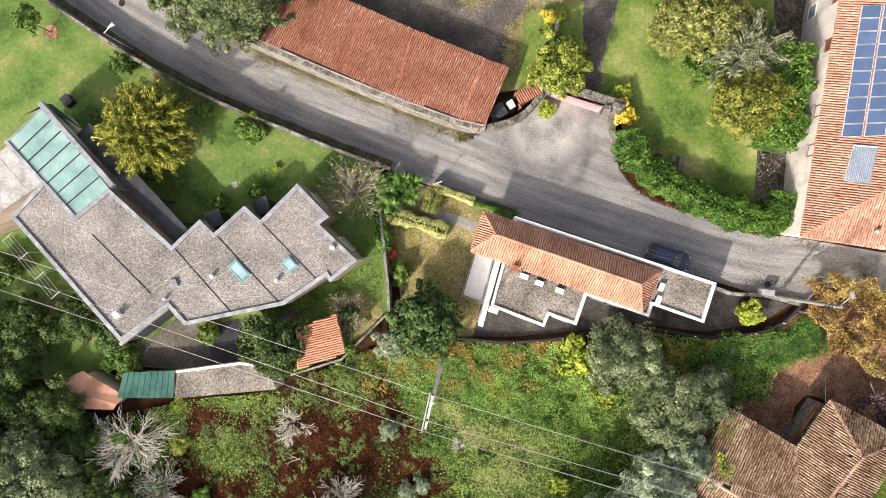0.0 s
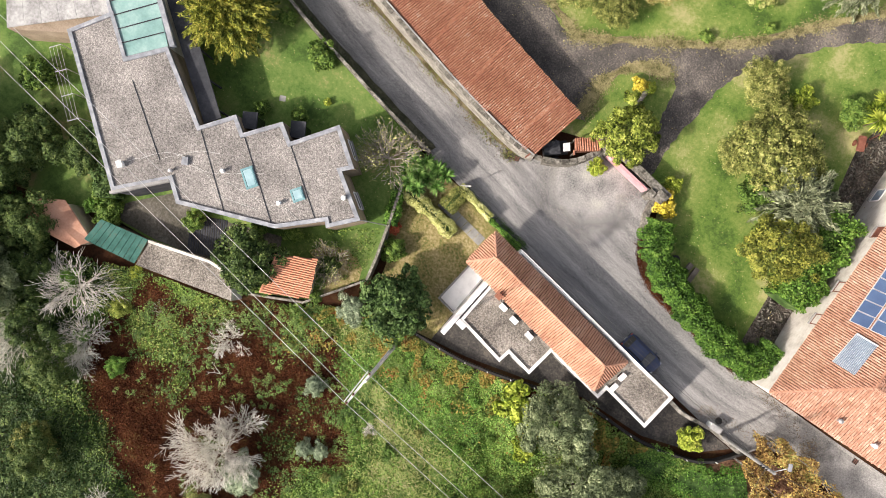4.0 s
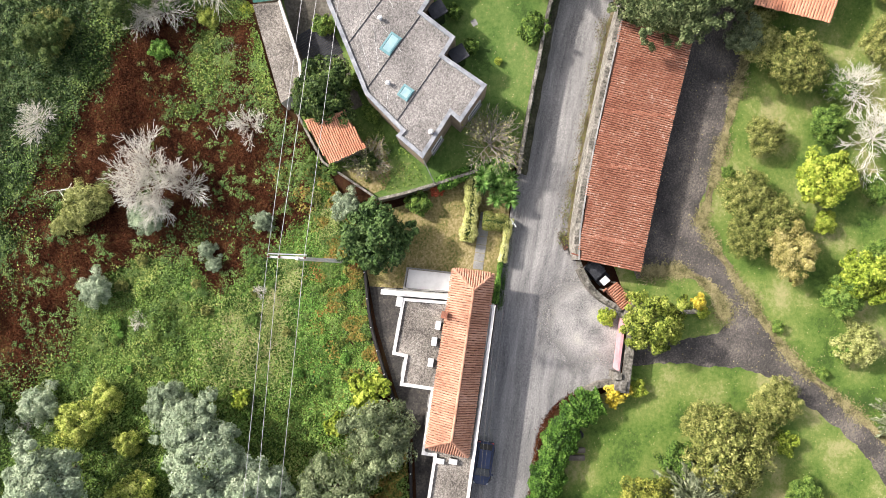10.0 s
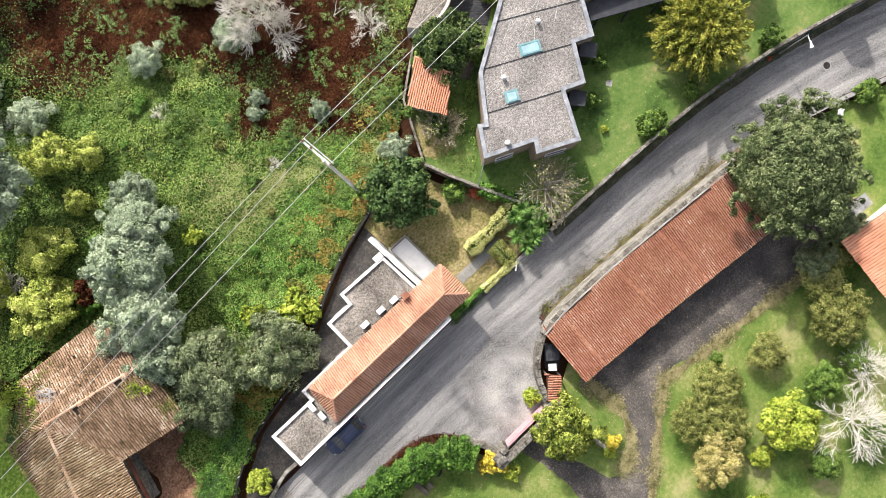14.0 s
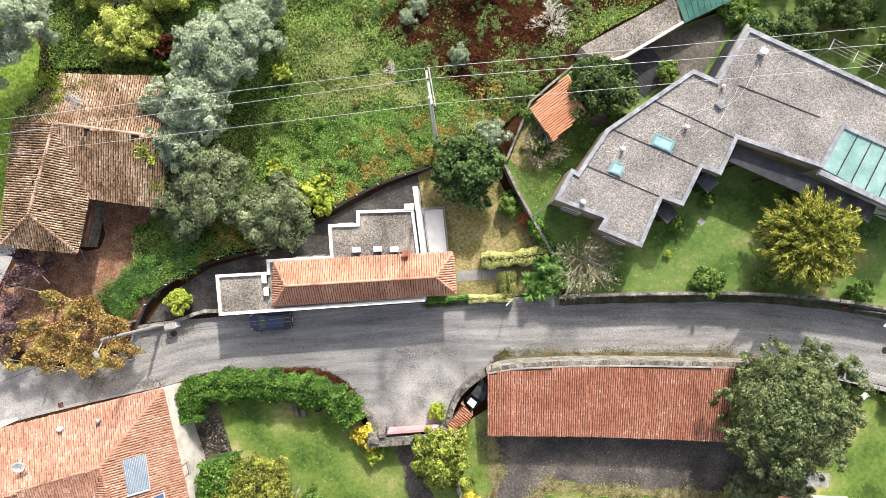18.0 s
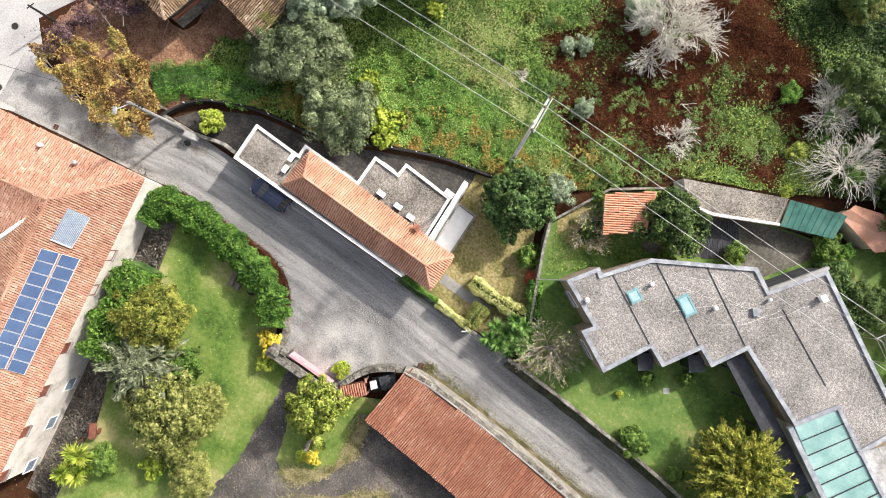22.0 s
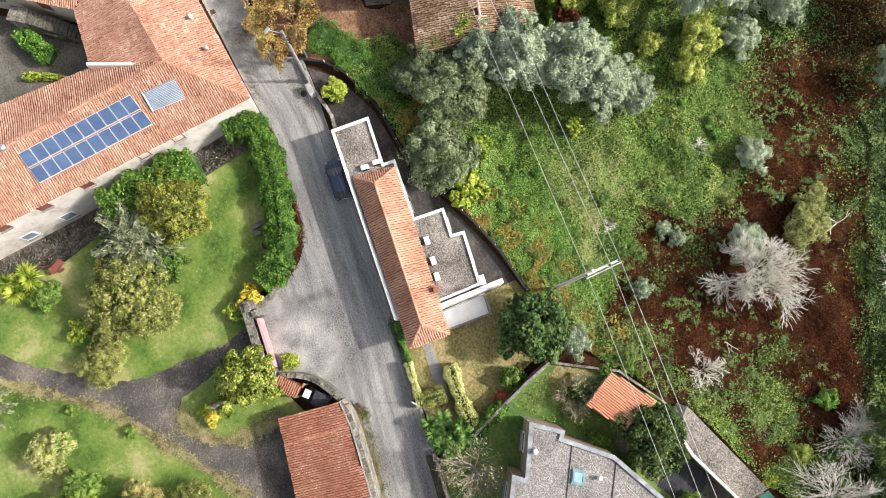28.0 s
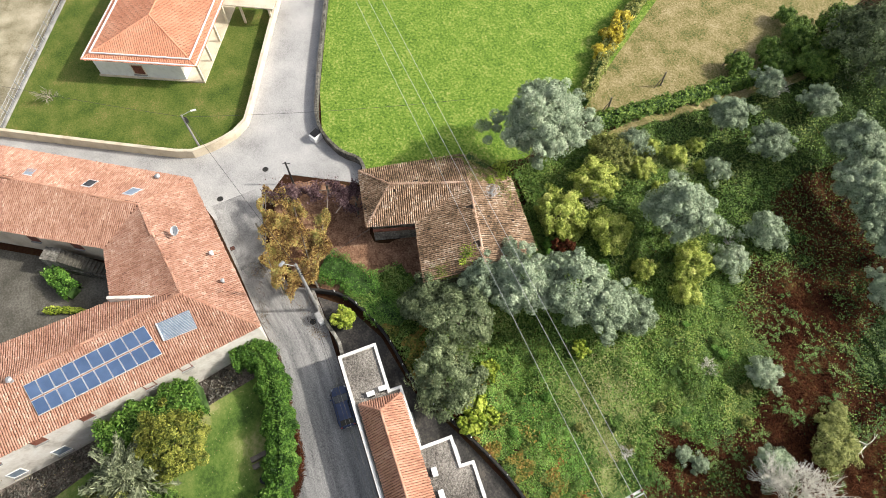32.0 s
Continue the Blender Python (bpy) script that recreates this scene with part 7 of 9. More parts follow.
# -- spiky rosette plants --
def rosettes(name, label, heads, seed, material, blade=0.8, n=84):
    rng = np.random.default_rng(seed)
    t = thing(name, heads[0][:3], label, "yucca")
    for (x, y, z0, h, s) in heads:
        part("stem", tube((x, y, z0 - 0.2), (x, y, z0 + h), 0.07, 0.05, 6), BARK, t)
        az = rng.uniform(0, 2 * math.pi, n)
        el = rng.uniform(-0.3, 1.3, n)
        d = np.stack([np.cos(az) * np.cos(el), np.sin(az) * np.cos(el), np.sin(el)], 1)
        side = np.stack([-np.sin(az), np.cos(az), np.zeros(n)], 1) * 0.075 * s
        L = (blade * s * rng.uniform(0.8, 1.15, n))[:, None]
        c = np.array([x, y, z0 + h])
        m = c + d * L * 0.55
        tip = c + d * L - np.array([0, 0, 0.18]) * L
        v = np.stack([c + d * 0.05, m + side, tip, m - side], 1).reshape(-1, 3)
        part("rosette", np_mesh("rosette", v, np.arange(4 * n).reshape(n, 4)), material, t)
    return t


ry = random.Random(4)
heads = [(7.5 + dx * 1.05, -3.0 + dy * 1.3, 0, 1.2 + ry.random() * 1.3, 1.15) for dx, dy in ((-1.2, -1.1), (-0.3, -1.2), (0.8, -1.0), (-1.2, -0.1), (-0.2, -0.2), (0.7, 0.0), (1.5, -0.4), (0.0, 0.9), (0.9, 0.9), (1.6, 0.6))]
rosettes("yucca", "clump of spiky green rosettes by the lane", heads, 31, L_YUCCA)
heads = [(-21.2 + dx, -33.6 + dy, 0, 1.3 + ry.random(), 1.0) for dx, dy in ((-0.6, -0.9), (0.5, -0.5), (-0.3, 0.2), (0.6, 0.6), (-0.8, 1.0), (0.1, 1.5))]
rosettes("yucca", "pale green spiky palm-like clump on the lawn", heads, 32, L_YELLOW, 1.25, 90)

# -- hedges and ivy --
leaf_bank("ivy_hedge", "thick bright green ivy hedge on the garden wall", "hedge", L_IVY, [(-27.2, -10.8), (-27.0, -9.0), (-25.4, -8.0), (-21.8, -8.2), (-18.2, -9.0), (-15.2, -10.0), (-13.0, -11.3), (-11.9, -13.4)], 2.8, 2.0, 41, 230, 0.205, 0.7)
leaf_bank("ivy_mass", "deep green ivy climbing before the farmhouse wall", "ivy", L_IVY, [(-24.9, -14.4), (-24.7, -18.5), (-24.2, -23.6)], 4.0, 3.1, 42, 100, 0.25, 0.75)
leaf_bank("clipped_hedge", "pale yellow-green variegated hedge by the path", "hedge", L_CREAM, [(8.4, -1.0), (5.3, -0.95), (2.3, -0.6)], 1.4, 1.5, 43, 150, 0.18, 0.6)
leaf_bank("clipped_hedge", "square olive-green clipped hedge beside the path", "hedge", L_OLIVE, [(4.35, -2.0), (4.2, -4.4)], 1.5, 1.5, 44, 180, 0.15, 0.6)
leaf_bank("clipped_hedge", "pale hedge along the lane", "hedge", L_CREAM, [(4.6, -4.5), (3.0, -4.3), (0.5, -3.95)], 0.75, 1.3, 45, 170, 0.17, 0.6)
leaf_bank("clipped_hedge", "narrow green hedge under the house eave", "hedge", L_BRIGHT, [(0.8, -3.85), (-3.4, -3.45)], 0.5, 0.8, 46, 150, 0.16, 0.6)
leaf_bank("shrub_row", "straggling green shrubs along the lot wall", "shrubs", L_BRIGHT, [(10.0, -4.8), (9.4, -2.4), (8.5, 0.2), (7.5, 2.4)], 1.3, 1.75, 47, 90, 0.24, 0.6)
leaf_bank("bramble_hedge", "green and yellow overgrown field hedge", "hedge", L_OLIVE, [(-39.8, 37.0), (-42.0, 39.6), (-46.4, 45.2), (-50.8, 52), (-58, 66)], 1.7, 1.6, 48, 40, 0.3, 0.7)
leaf_bank("field_hedge", "overgrown green hedge below the paddock", "hedge", L_MID, [(-36.4, 36.5), (-35.6, 42), (-34.6, 49), (-34.0, 55), (-33.4, 64), (-34.5, 76)], 2.2, 1.5, 49, 36, 0.32, 0.7)
leaf_bank("ivy_bank", "green creeper bank below the yard wall", "ivy", L_VINE, [(-33.2, 0.8), (-30.6, 3.0), (-27.0, 4.2), (-23.4, 5.4)], 3.6, 1.0, 50, 110, 0.17, 0.6)
leaf_bank("ivy_mass", "dark ivy over the rear of the flat-roofed house", "ivy", L_DARK, [(34.2, 12.0), (31.0, 14.6), (29.3, 16.6)], 2.2, 2.8, 51, 55, 0.26, 0.7, z0=1.4)
leaf_bank("ivy_mass", "ivy hanging in the farm court", "ivy", L_BRIGHT, [(-41.6, -23.6), (-43.3, -24.6), (-45.2, -25.0)], 2.0, 1.5, 52, 110, 0.22, 0.7)
leaf_bank("ivy_mass", "yellow-green creeper along the court wall", "ivy", L_YELLOW, [(-37.4, -22.4), (-39.4, -23.6), (-41, -26.8)], 0.7, 0.8, 56, 90, 0.2, 0.7)
leaf_bank("creeper", "creeper growing over the old barn roof edge", "ivy", L_OLIVE, [(-36.6, 19.4), (-34.2, 20.6)], 1.8, 0.7, 53, 60, 0.2, 0.7, z0=3.7)
leaf_bank("creeper", "moss and weeds along the old roof valley", "moss", L_OLIVE, [(-25.6, 16.6), (-24.4, 13.4), (-24.9, 9.8)], 0.5, 0.25, 57, 60, 0.14, 0.7, z0=3.95)
leaf_bank("creeper", "creeper growing over the barn eave", "ivy", L_OLIVE, [(-25.2, 9.6), (-24.6, 12.4)], 1.0, 0.5, 54, 60, 0.2, 0.7, z0=3.8)

v, f = leaf_quads(np.random.default_rng(96), ROOF_MOSS, np.tile([0, 0, 1.0], (len(ROOF_MOSS), 1)), 0.17, 0.12, 0.4)
v_, f_ = leaf_quads(np.random.default_rng(97), ROOF_WEEDS, np.tile([0, 0, 1.0], (len(ROOF_WEEDS), 1)), 0.22, 0.15, 0.5)
part("roof_weed", np_mesh("roof_weed", v_, f_), L_YELLOW, O, "yellow-green weeds rooted in the tiles", kind="stuff")
part("roof_moss", np_mesh("roof_moss", v, f), L_MOSS, O, "green moss and weeds on the tiles", kind="stuff")

# -- vine pergola with autumn leaves --
rng = np.random.default_rng(55)
VP = [(-44.0, -2.0), (-42.6, 0.6), (-39.6, 1.0), (-37.8, 3.6), (-33.8, 1.8), (-31.6, 0.6), (-30.3, -3.9), (-33.6, -4.6), (-38.0, -4.4)]
px, py = rng.uniform(-44.8, -29.5, 90000), rng.uniform(-5.5, 7.5, 90000)
gap = np.sin(px * 0.9 + 1.0) * np.sin(py * 1.1) + 0.6 * np.sin(px * 2.3) * np.cos(py * 2.9) + rng.normal(0, 0.3, len(px))
ok = inside(VP, px + 0.4 * np.sin(py * 2.1), py + 0.4 * np.sin(px * 1.9)) & (gap > -0.35)
px, py = px[ok], py[ok]
pz = 2.3 + 0.4 * np.sin(px * 1.3) * np.cos(py * 1.7) + 0.25 * np.sin(px * 3.1 + py) * np.sin(py * 3.3) + rng.normal(0, 0.16, len(px))
v, f = leaf_quads(rng, np.stack([px, py, pz], 1), np.tile([0, 0, 1.0], (len(px), 1)), 0.18, 0.14, 0.8)
vp = thing("vine_pergola", (-37, -1, 0), "vine pergola with rust and gold autumn leaves", "pergola")
part("leaves", np_mesh("leaves", v, f), L_AUTUMN, vp, kind="stuff")
pl = np.array([(-43.2, -1.0), (-42.0, 0.6), (-41.1, 1.8), (-40.8, 4.4), (-39.7, 7.1), (-38.2, 5.8), (-37.6, 6.6)])
s = rng.uniform(0, len(pl) - 1, 12000)
pp = np.stack([np.interp(s, range(len(pl)), pl[:, 0]) + rng.normal(0, 0.5, len(s)), np.interp(s, range(len(pl)), pl[:, 1]) + rng.normal(0, 0.5, len(s)), 2.3 + rng.normal(0, 0.28, len(s))], 1)
pp = pp[np.sin(pp[:, 0] * 2.2) + np.sin(pp[:, 1] * 2.6) > -0.7]
v, f = leaf_quads(rng, pp, np.tile([0, 0, 1.0], (len(pp), 1)), 0.2, 0.15, 0.7)
part("purple_vine", np_mesh("purple_vine", v, f), L_PURPLE, vp, "dusky purple wisteria leaves", kind="stuff")
for x, y in ((-43.2, -1.6), (-40, -3.9), (-36, -4.0), (-32, -4.0), (-31, -0.6), (-34.5, 1.6), (-38, 3.0), (-41.5, 0.6), (-41.2, 4.6), (-39.4, 7.2), (-37.6, 6.6)):
    part("post", box(x, y, 0, 0.16, 0.16, 2.3, 20), STONE, vp)
for a, b in (((-43.4, -1.7), (-36, -4.1)), ((-36, -4.1), (-30.8, -4.0)), ((-41.6, 0.6), (-31, -0.6)), ((-38, 3.2), (-31, -0.6)), ((-41.2, 4.8), (-37.0, 3.0)), ((-39.4, 7.3), (-37.4, 4.2)), ((-43.2, -1.6), (-39.4, 7.2))):
    part("rail", tube((*a, 2.3), (*b, 2.3), 0.05, n=6), PINE_WOOD, vp)

# -- the wood's undergrowth --
rng = np.random.default_rng(66)
RUST_LAND = [(25.0, 29.6), (24.3, 21.5), (17.8, 19.6), (11.8, 15.2), (5.0, 15.4), (0.6, 18.5), (-3.8, 22.4), (0.6, 26.7), (-1.5, 31.4), (-4.5, 36.9), (-9.4, 38.5), (-9.9, 46.3), (-0.2, 46.3), (5.7, 42.5), (10.9, 39.6), (15.4, 37.2), (20.6, 34.4)]


RUST_WOOD = [(-21.5, 55), (-19.5, 61), (-11, 56), (-2, 54), (-2, 46.5), (-6, 44), (-10, 38), (-14, 41), (-12.5, 46), (-13.5, 50), (-17, 47.0), (-20, 50)]


def patchy(x, y, size, seed, octaves=3):
    """Smooth random patches from nought to one, of about that size in metres."""
    lattice = np.random.default_rng(seed).random((64, 64))
    out, amp, tot = np.zeros(np.shape(x)), 1.0, 0.0
    for k in range(octaves):
        u, v = np.asarray(x) / size * 2 ** k + 7.3 * k + 200, np.asarray(y) / size * 2 ** k + 3.1 * k + 200
        i, j = np.floor(u).astype(int), np.floor(v).astype(int)
        fu, fv = u - i, v - j
        fu, fv = fu * fu * (3 - 2 * fu), fv * fv * (3 - 2 * fv)
        a, b = lattice[i % 64, j % 64], lattice[(i + 1) % 64, j % 64]
        c_, d_ = lattice[i % 64, (j + 1) % 64], lattice[(i + 1) % 64, (j + 1) % 64]
        out = out + amp * ((a * (1 - fu) + b * fu) * (1 - fv) + (c_ * (1 - fu) + d_ * fu) * fv)
        tot += amp
        amp *= 0.55
    return out / tot


def rust_amount(x, y):
    """Where the bracken has turned red: broad patches with ragged rims and soft green islands."""
    wx = x + 5 * (patchy(x, y, 4.0, 101) - 0.5)
    wy = y + 5 * (patchy(x, y, 4.0, 102) - 0.5)
    most = np.where(inside(RUST_LAND, wx, wy), 1.0, np.where(inside(RUST_WOOD, wx, wy), 0.7, 0.05))
    east = np.clip((x - 12) / 8, 0, 1) * np.clip((34 - y) / 8, 0, 1)
    green = np.clip((patchy(x, y, 3.6, 103) - 0.6 + 0.2 * east) * 5, 0, 1)
    return np.clip(most * (1 - (0.6 + 0.3 * east) * green), 0.02, 0.99)


def mounds(x, y, k=1.0):
    """Heaps and hollows of the overgrown ground."""
    return k * (1.5 * (patchy(x, y, 6.0, 111) - 0.42) + 1.0 * (patchy(x, y, 1.7, 112, 2) - 0.4) + 0.22)


def in_wood(x, y):
    ok_ = (y > bank_y(x) + 0.3) & (x > -30) & (x < 48)
    ok_ &= ~inside([(-39.5, 8.5), (-33, 7), (-25, 9.5), (-24, 20), (-32, 21.5), (-37, 19)], x, y)
    ok_ &= ~((x > 27.2) & (x < 35.8) & (y < 23)) & ~inside([(23.9, 20.3), (24.2, 17.2), (18.2, 15.0), (15.6, 14.7), (13.9, 16.9)], x, y)
    ok_ |= (y > 22.5) & (x <= -24) & (x > -35) & (y < 80) & (y > 22.5 + (-24 - x) * 0.2)
    ok_ &= ~inside([(-43.8, 9), (-100, 30), (-96, 90), (-33.8, 90), (-33.8, 60), (-36, 45), (-36, 27)], x, y)
    return ok_


WOOD_PATH = [(-33.6, 35.0), (-34.2, 38.5), (-34.0, 43.0), (-33.2, 48.0), (-32.6, 52.0), (-31.8, 60.0), (-31.2, 66.0)]


def on_path(x, y):
    return (np.abs(x - np.interp(y, [q[1] for q in WOOD_PATH], [q[0] for q in WOOD_PATH])) < 0.4) & (y > 36) & (y < 65)


def height(x, y):
    """How high the growth stands: low over the clearing and the bracken, in heaps elsewhere."""
    open_ = np.exp(-((x + 4.5) / 9) ** 2 - ((y - 15.5) / 7) ** 2)
    k = 1.05 - 0.42 * open_ - 0.45 * inside(RUST_LAND, x, y)
    return mounds(x, y) * k


n = 700000
x, y = rng.uniform(-35, 46, n), rng.uniform(2, 78, n)
far = np.clip((y - 42) / 30, 0, 1)
keep = in_wood(x, y) & ~on_path(x, y) & (rng.random(n) > far * 0.75)
x, y = x[keep], y[keep]
ru = rust_amount(x + rng.normal(0, 0.55, len(x)), y + rng.normal(0, 0.55, len(x)))
is_rust = rng.random(len(x)) < np.where(ru > 0.72, 0.45 + 0.55 * ru + 0.01, ru)
gz_ = ground_z(x, y)
# bramble and creeper leaves
gx1, gy1 = x[~is_rust], y[~is_rust]
hz_ = np.clip(height(gx1, gy1), 0.02, None) * rng.uniform(0.5, 1.0, len(gx1)) ** 0.5
c = np.stack([gx1, gy1, gz_[~is_rust] + hz_ + 0.03], 1)
slope = np.stack([(height(gx1 - 0.1, gy1) - height(gx1 + 0.1, gy1)) * 5, (height(gx1, gy1 - 0.1) - height(gx1, gy1 + 0.1)) * 5, np.full(len(gx1), 0.9)], 1)
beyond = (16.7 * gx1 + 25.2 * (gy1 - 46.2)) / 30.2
# mask of the wood's shade: picks leaves whose green is darkened for it
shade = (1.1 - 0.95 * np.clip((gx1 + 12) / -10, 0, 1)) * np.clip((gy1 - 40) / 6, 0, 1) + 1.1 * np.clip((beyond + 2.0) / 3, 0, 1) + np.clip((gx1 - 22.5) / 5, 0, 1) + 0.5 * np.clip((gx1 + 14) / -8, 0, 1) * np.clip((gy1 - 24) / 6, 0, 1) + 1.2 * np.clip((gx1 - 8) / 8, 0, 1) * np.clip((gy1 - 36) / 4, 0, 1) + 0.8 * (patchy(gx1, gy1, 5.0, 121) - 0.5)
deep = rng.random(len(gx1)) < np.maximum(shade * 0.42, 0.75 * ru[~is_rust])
blot = 3.2 * (patchy(gx1, gy1, 3.0, 122) - 0.5)
sunny = 1.25 * np.exp(-((gx1 + 5.0) / 10) ** 2 - ((gy1 - 14.5) / 8) ** 2) * (0.75 + 0.4 * blot)
fresh = ~deep & (rng.random(len(gx1)) < sunny * 1.2)
tall = (rng.random(len(gx1)) < 0.5 + 0.3 * blot) & ~deep & ~fresh
low_ = ~tall & ~deep & ~fresh
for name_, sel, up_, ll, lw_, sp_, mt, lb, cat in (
        ("ivy_ground", deep, 0.85, 0.24, 0.16, 0.45, L_SHADE, "deep green ivy and bramble, coloured darker for the wood's shade", "ivy"),
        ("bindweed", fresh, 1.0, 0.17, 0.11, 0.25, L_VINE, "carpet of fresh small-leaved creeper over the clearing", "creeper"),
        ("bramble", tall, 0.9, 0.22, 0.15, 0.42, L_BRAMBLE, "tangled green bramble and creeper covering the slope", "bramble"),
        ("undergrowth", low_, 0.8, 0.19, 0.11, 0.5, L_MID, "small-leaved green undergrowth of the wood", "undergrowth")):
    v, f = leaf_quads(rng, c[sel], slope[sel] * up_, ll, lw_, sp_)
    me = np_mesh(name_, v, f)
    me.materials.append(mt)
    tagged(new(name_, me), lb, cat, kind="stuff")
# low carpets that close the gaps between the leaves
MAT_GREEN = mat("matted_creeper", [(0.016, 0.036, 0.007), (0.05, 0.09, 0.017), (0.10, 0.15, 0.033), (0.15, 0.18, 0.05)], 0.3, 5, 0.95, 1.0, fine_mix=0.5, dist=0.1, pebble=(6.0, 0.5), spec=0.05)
# lower albedo: the shade under the trees is put into this mat's colour
MAT_SHADED = mat("matted_ivy_shaded", [(0.01, 0.022, 0.006), (0.028, 0.05, 0.013), (0.06, 0.085, 0.025)], 0.3, 5, 0.95, 1.0, fine_mix=0.5, dist=0.1, pebble=(6.0, 0.5), spec=0.05)
MAT_RUST = mat("matted_dead_bracken", [(0.010, 0.005, 0.003), (0.034, 0.0125, 0.007), (0.075, 0.03, 0.014), (0.10, 0.075, 0.025)], 0.4, 6, 0.95, 1.0, fine_mix=0.6, dist=0.1, pebble=(8.0, 0.5), spec=0.03)
cx_, cy_ = np.meshgrid(np.arange(-35, 46.1, 0.45), np.arange(2, 78.1, 0.45))
cz_ = ground_z(cx_, cy_) + np.clip(height(cx_, cy_), 0.02, None) * 0.72 + rng.normal(0, 0.03, cx_.shape)
w_ = cx_.shape[1]
ci = (np.arange(cx_.shape[0] - 1)[:, None] * w_ + np.arange(w_ - 1)[None]).ravel()
mx_, my_ = cx_[:-1, :-1].ravel() + 0.22, cy_[:-1, :-1].ravel() + 0.22
ok = in_wood(mx_, my_) & in_wood(mx_ - 0.4, my_ - 0.5)
rusty = rust_amount(mx_, my_) > 0.5
# dim: cells that take the mat with the shade in its colour
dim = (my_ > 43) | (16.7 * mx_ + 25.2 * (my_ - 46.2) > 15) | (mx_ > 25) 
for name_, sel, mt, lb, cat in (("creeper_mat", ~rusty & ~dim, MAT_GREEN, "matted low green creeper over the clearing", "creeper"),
                                ("ivy_mat", ~rusty & dim, MAT_SHADED, "matted ivy coloured darker for the shade under the trees", "ivy"),
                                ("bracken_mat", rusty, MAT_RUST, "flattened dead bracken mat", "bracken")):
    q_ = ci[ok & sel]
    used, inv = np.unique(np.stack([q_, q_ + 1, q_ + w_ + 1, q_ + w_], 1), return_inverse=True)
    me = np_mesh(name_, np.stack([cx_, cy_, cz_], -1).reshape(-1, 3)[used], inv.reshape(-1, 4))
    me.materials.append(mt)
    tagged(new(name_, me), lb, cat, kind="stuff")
# red bracken: thin dead fronds
rx1, ry1 = np.repeat(x[is_rust], 2), np.repeat(y[is_rust], 2)
rx1, ry1 = rx1 + rng.normal(0, 0.12, len(rx1)), ry1 + rng.normal(0, 0.12, len(ry1))
c = np.stack([rx1, ry1, ground_z(rx1, ry1) + np.clip(height(rx1, ry1), 0.02, None) * rng.uniform(0.3, 1, len(rx1)) + 0.02], 1)
v, f = leaf_quads(rng, c, np.tile([0, 0.0, 0.9], (len(c), 1)), 0.28, 0.055, 0.5)
me = np_mesh("bracken", v, f)
me.materials.append(L_RUST)
tagged(new("bracken", me), "dead rust-red bracken fronds in the clearing", "bracken", kind="stuff")
# green fern tufts through the bracken: arched fronds with side leaflets
n = 2600
fx, fy = rng.uniform(-13, 26, n), rng.uniform(8, 48, n)
wt = np.exp(-((fx - 6) / 10) ** 2 - ((fy - 17) / 8) ** 2) + 0.6 * np.exp(-((fx + 3) / 9) ** 2 - ((fy - 35) / 9) ** 2) + 0.5 * np.exp(-((fx - 18) / 6) ** 2 - ((fy - 22) / 4.5) ** 2) + 0.12
ok = in_wood(fx, fy) & (rng.random(n) < wt * np.clip(3.2 * (patchy(fx, fy, 3.0, 131) - 0.28), 0, 1.4))
fx, fy = fx[ok], fy[ok]
cs_ = []
size_ = rng.uniform(0.45, 1.05, len(fx)) ** 1.2
fz = ground_z(fx, fy) + np.clip(height(fx, fy), 0, None) + 0.25
az0 = rng.uniform(0, 2 * math.pi, len(fx))
for k in range(4):
    az = az0 + rng.normal(k * 1.5, 0.5, len(fx))
    d = np.stack([np.cos(az), np.sin(az), np.zeros(len(fx))], 1)
    s = np.stack([-np.sin(az), np.cos(az), np.zeros(len(fx))], 1)
    o = np.stack([fx, fy, fz], 1)
    L = (size_ * rng.uniform(0.7, 1.2, len(fx)))[:, None]
    for j in range(5):
        u = 0.2 + 0.19 * j
        base = o + d * L * u + np.array([0, 0, 1]) * L * (0.35 * u - 0.45 * u * u)
        w = L * 0.34 * (1.05 - u)
        for sg in (-1, 1):
            tip = base + s * sg * w + d * w * 0.5 - np.array([0, 0, 0.2]) * w
            cs_.append(np.stack([base - d * L * 0.03, base + s * sg * w * 0.5 - d * w * 0.05, tip, base + s * sg * w * 0.4 + d * w * 0.5], 1).reshape(-1, 3))
v = np.concatenate(cs_)
me = np_mesh("fern", v, np.arange(len(v)).reshape(-1, 4))
me.materials.append(L_FERN)
tagged(new("fern", me), "yellow-green fern tufts among the bracken", "ferns", kind="stuff")
# autumn-coloured leaves near the yard wall
n = 30000
ax_, d_ = rng.uniform(-24, 9, n), np.abs(rng.normal(0, 2.2, n)) + 0.35
ay_ = bank_y(ax_) + d_
ok = (np.sin(ax_ * 1.3) * np.cos(ay_ * 1.6) + 0.4 * np.sin(ax_ * 3.7 + ay_) > 0.12) & in_wood(ax_, ay_)
ax_, ay_ = ax_[ok], ay_[ok]
c = np.stack([ax_, ay_, ground_z(ax_, ay_) + np.clip(height(ax_, ay_), 0, None) + rng.uniform(0, 0.25, len(ax_))], 1)
v, f = leaf_quads(rng, c, np.tile([0, 0, 0.9], (len(c), 1)), 0.22, 0.17, 0.45)
me = np_mesh("autumn_creeper", v, f)
me.materials.append(L_CREEPER)
tagged(new("autumn_creeper", me), "yellow and rust creeper leaves along the yard wall", "creeper", kind="stuff")
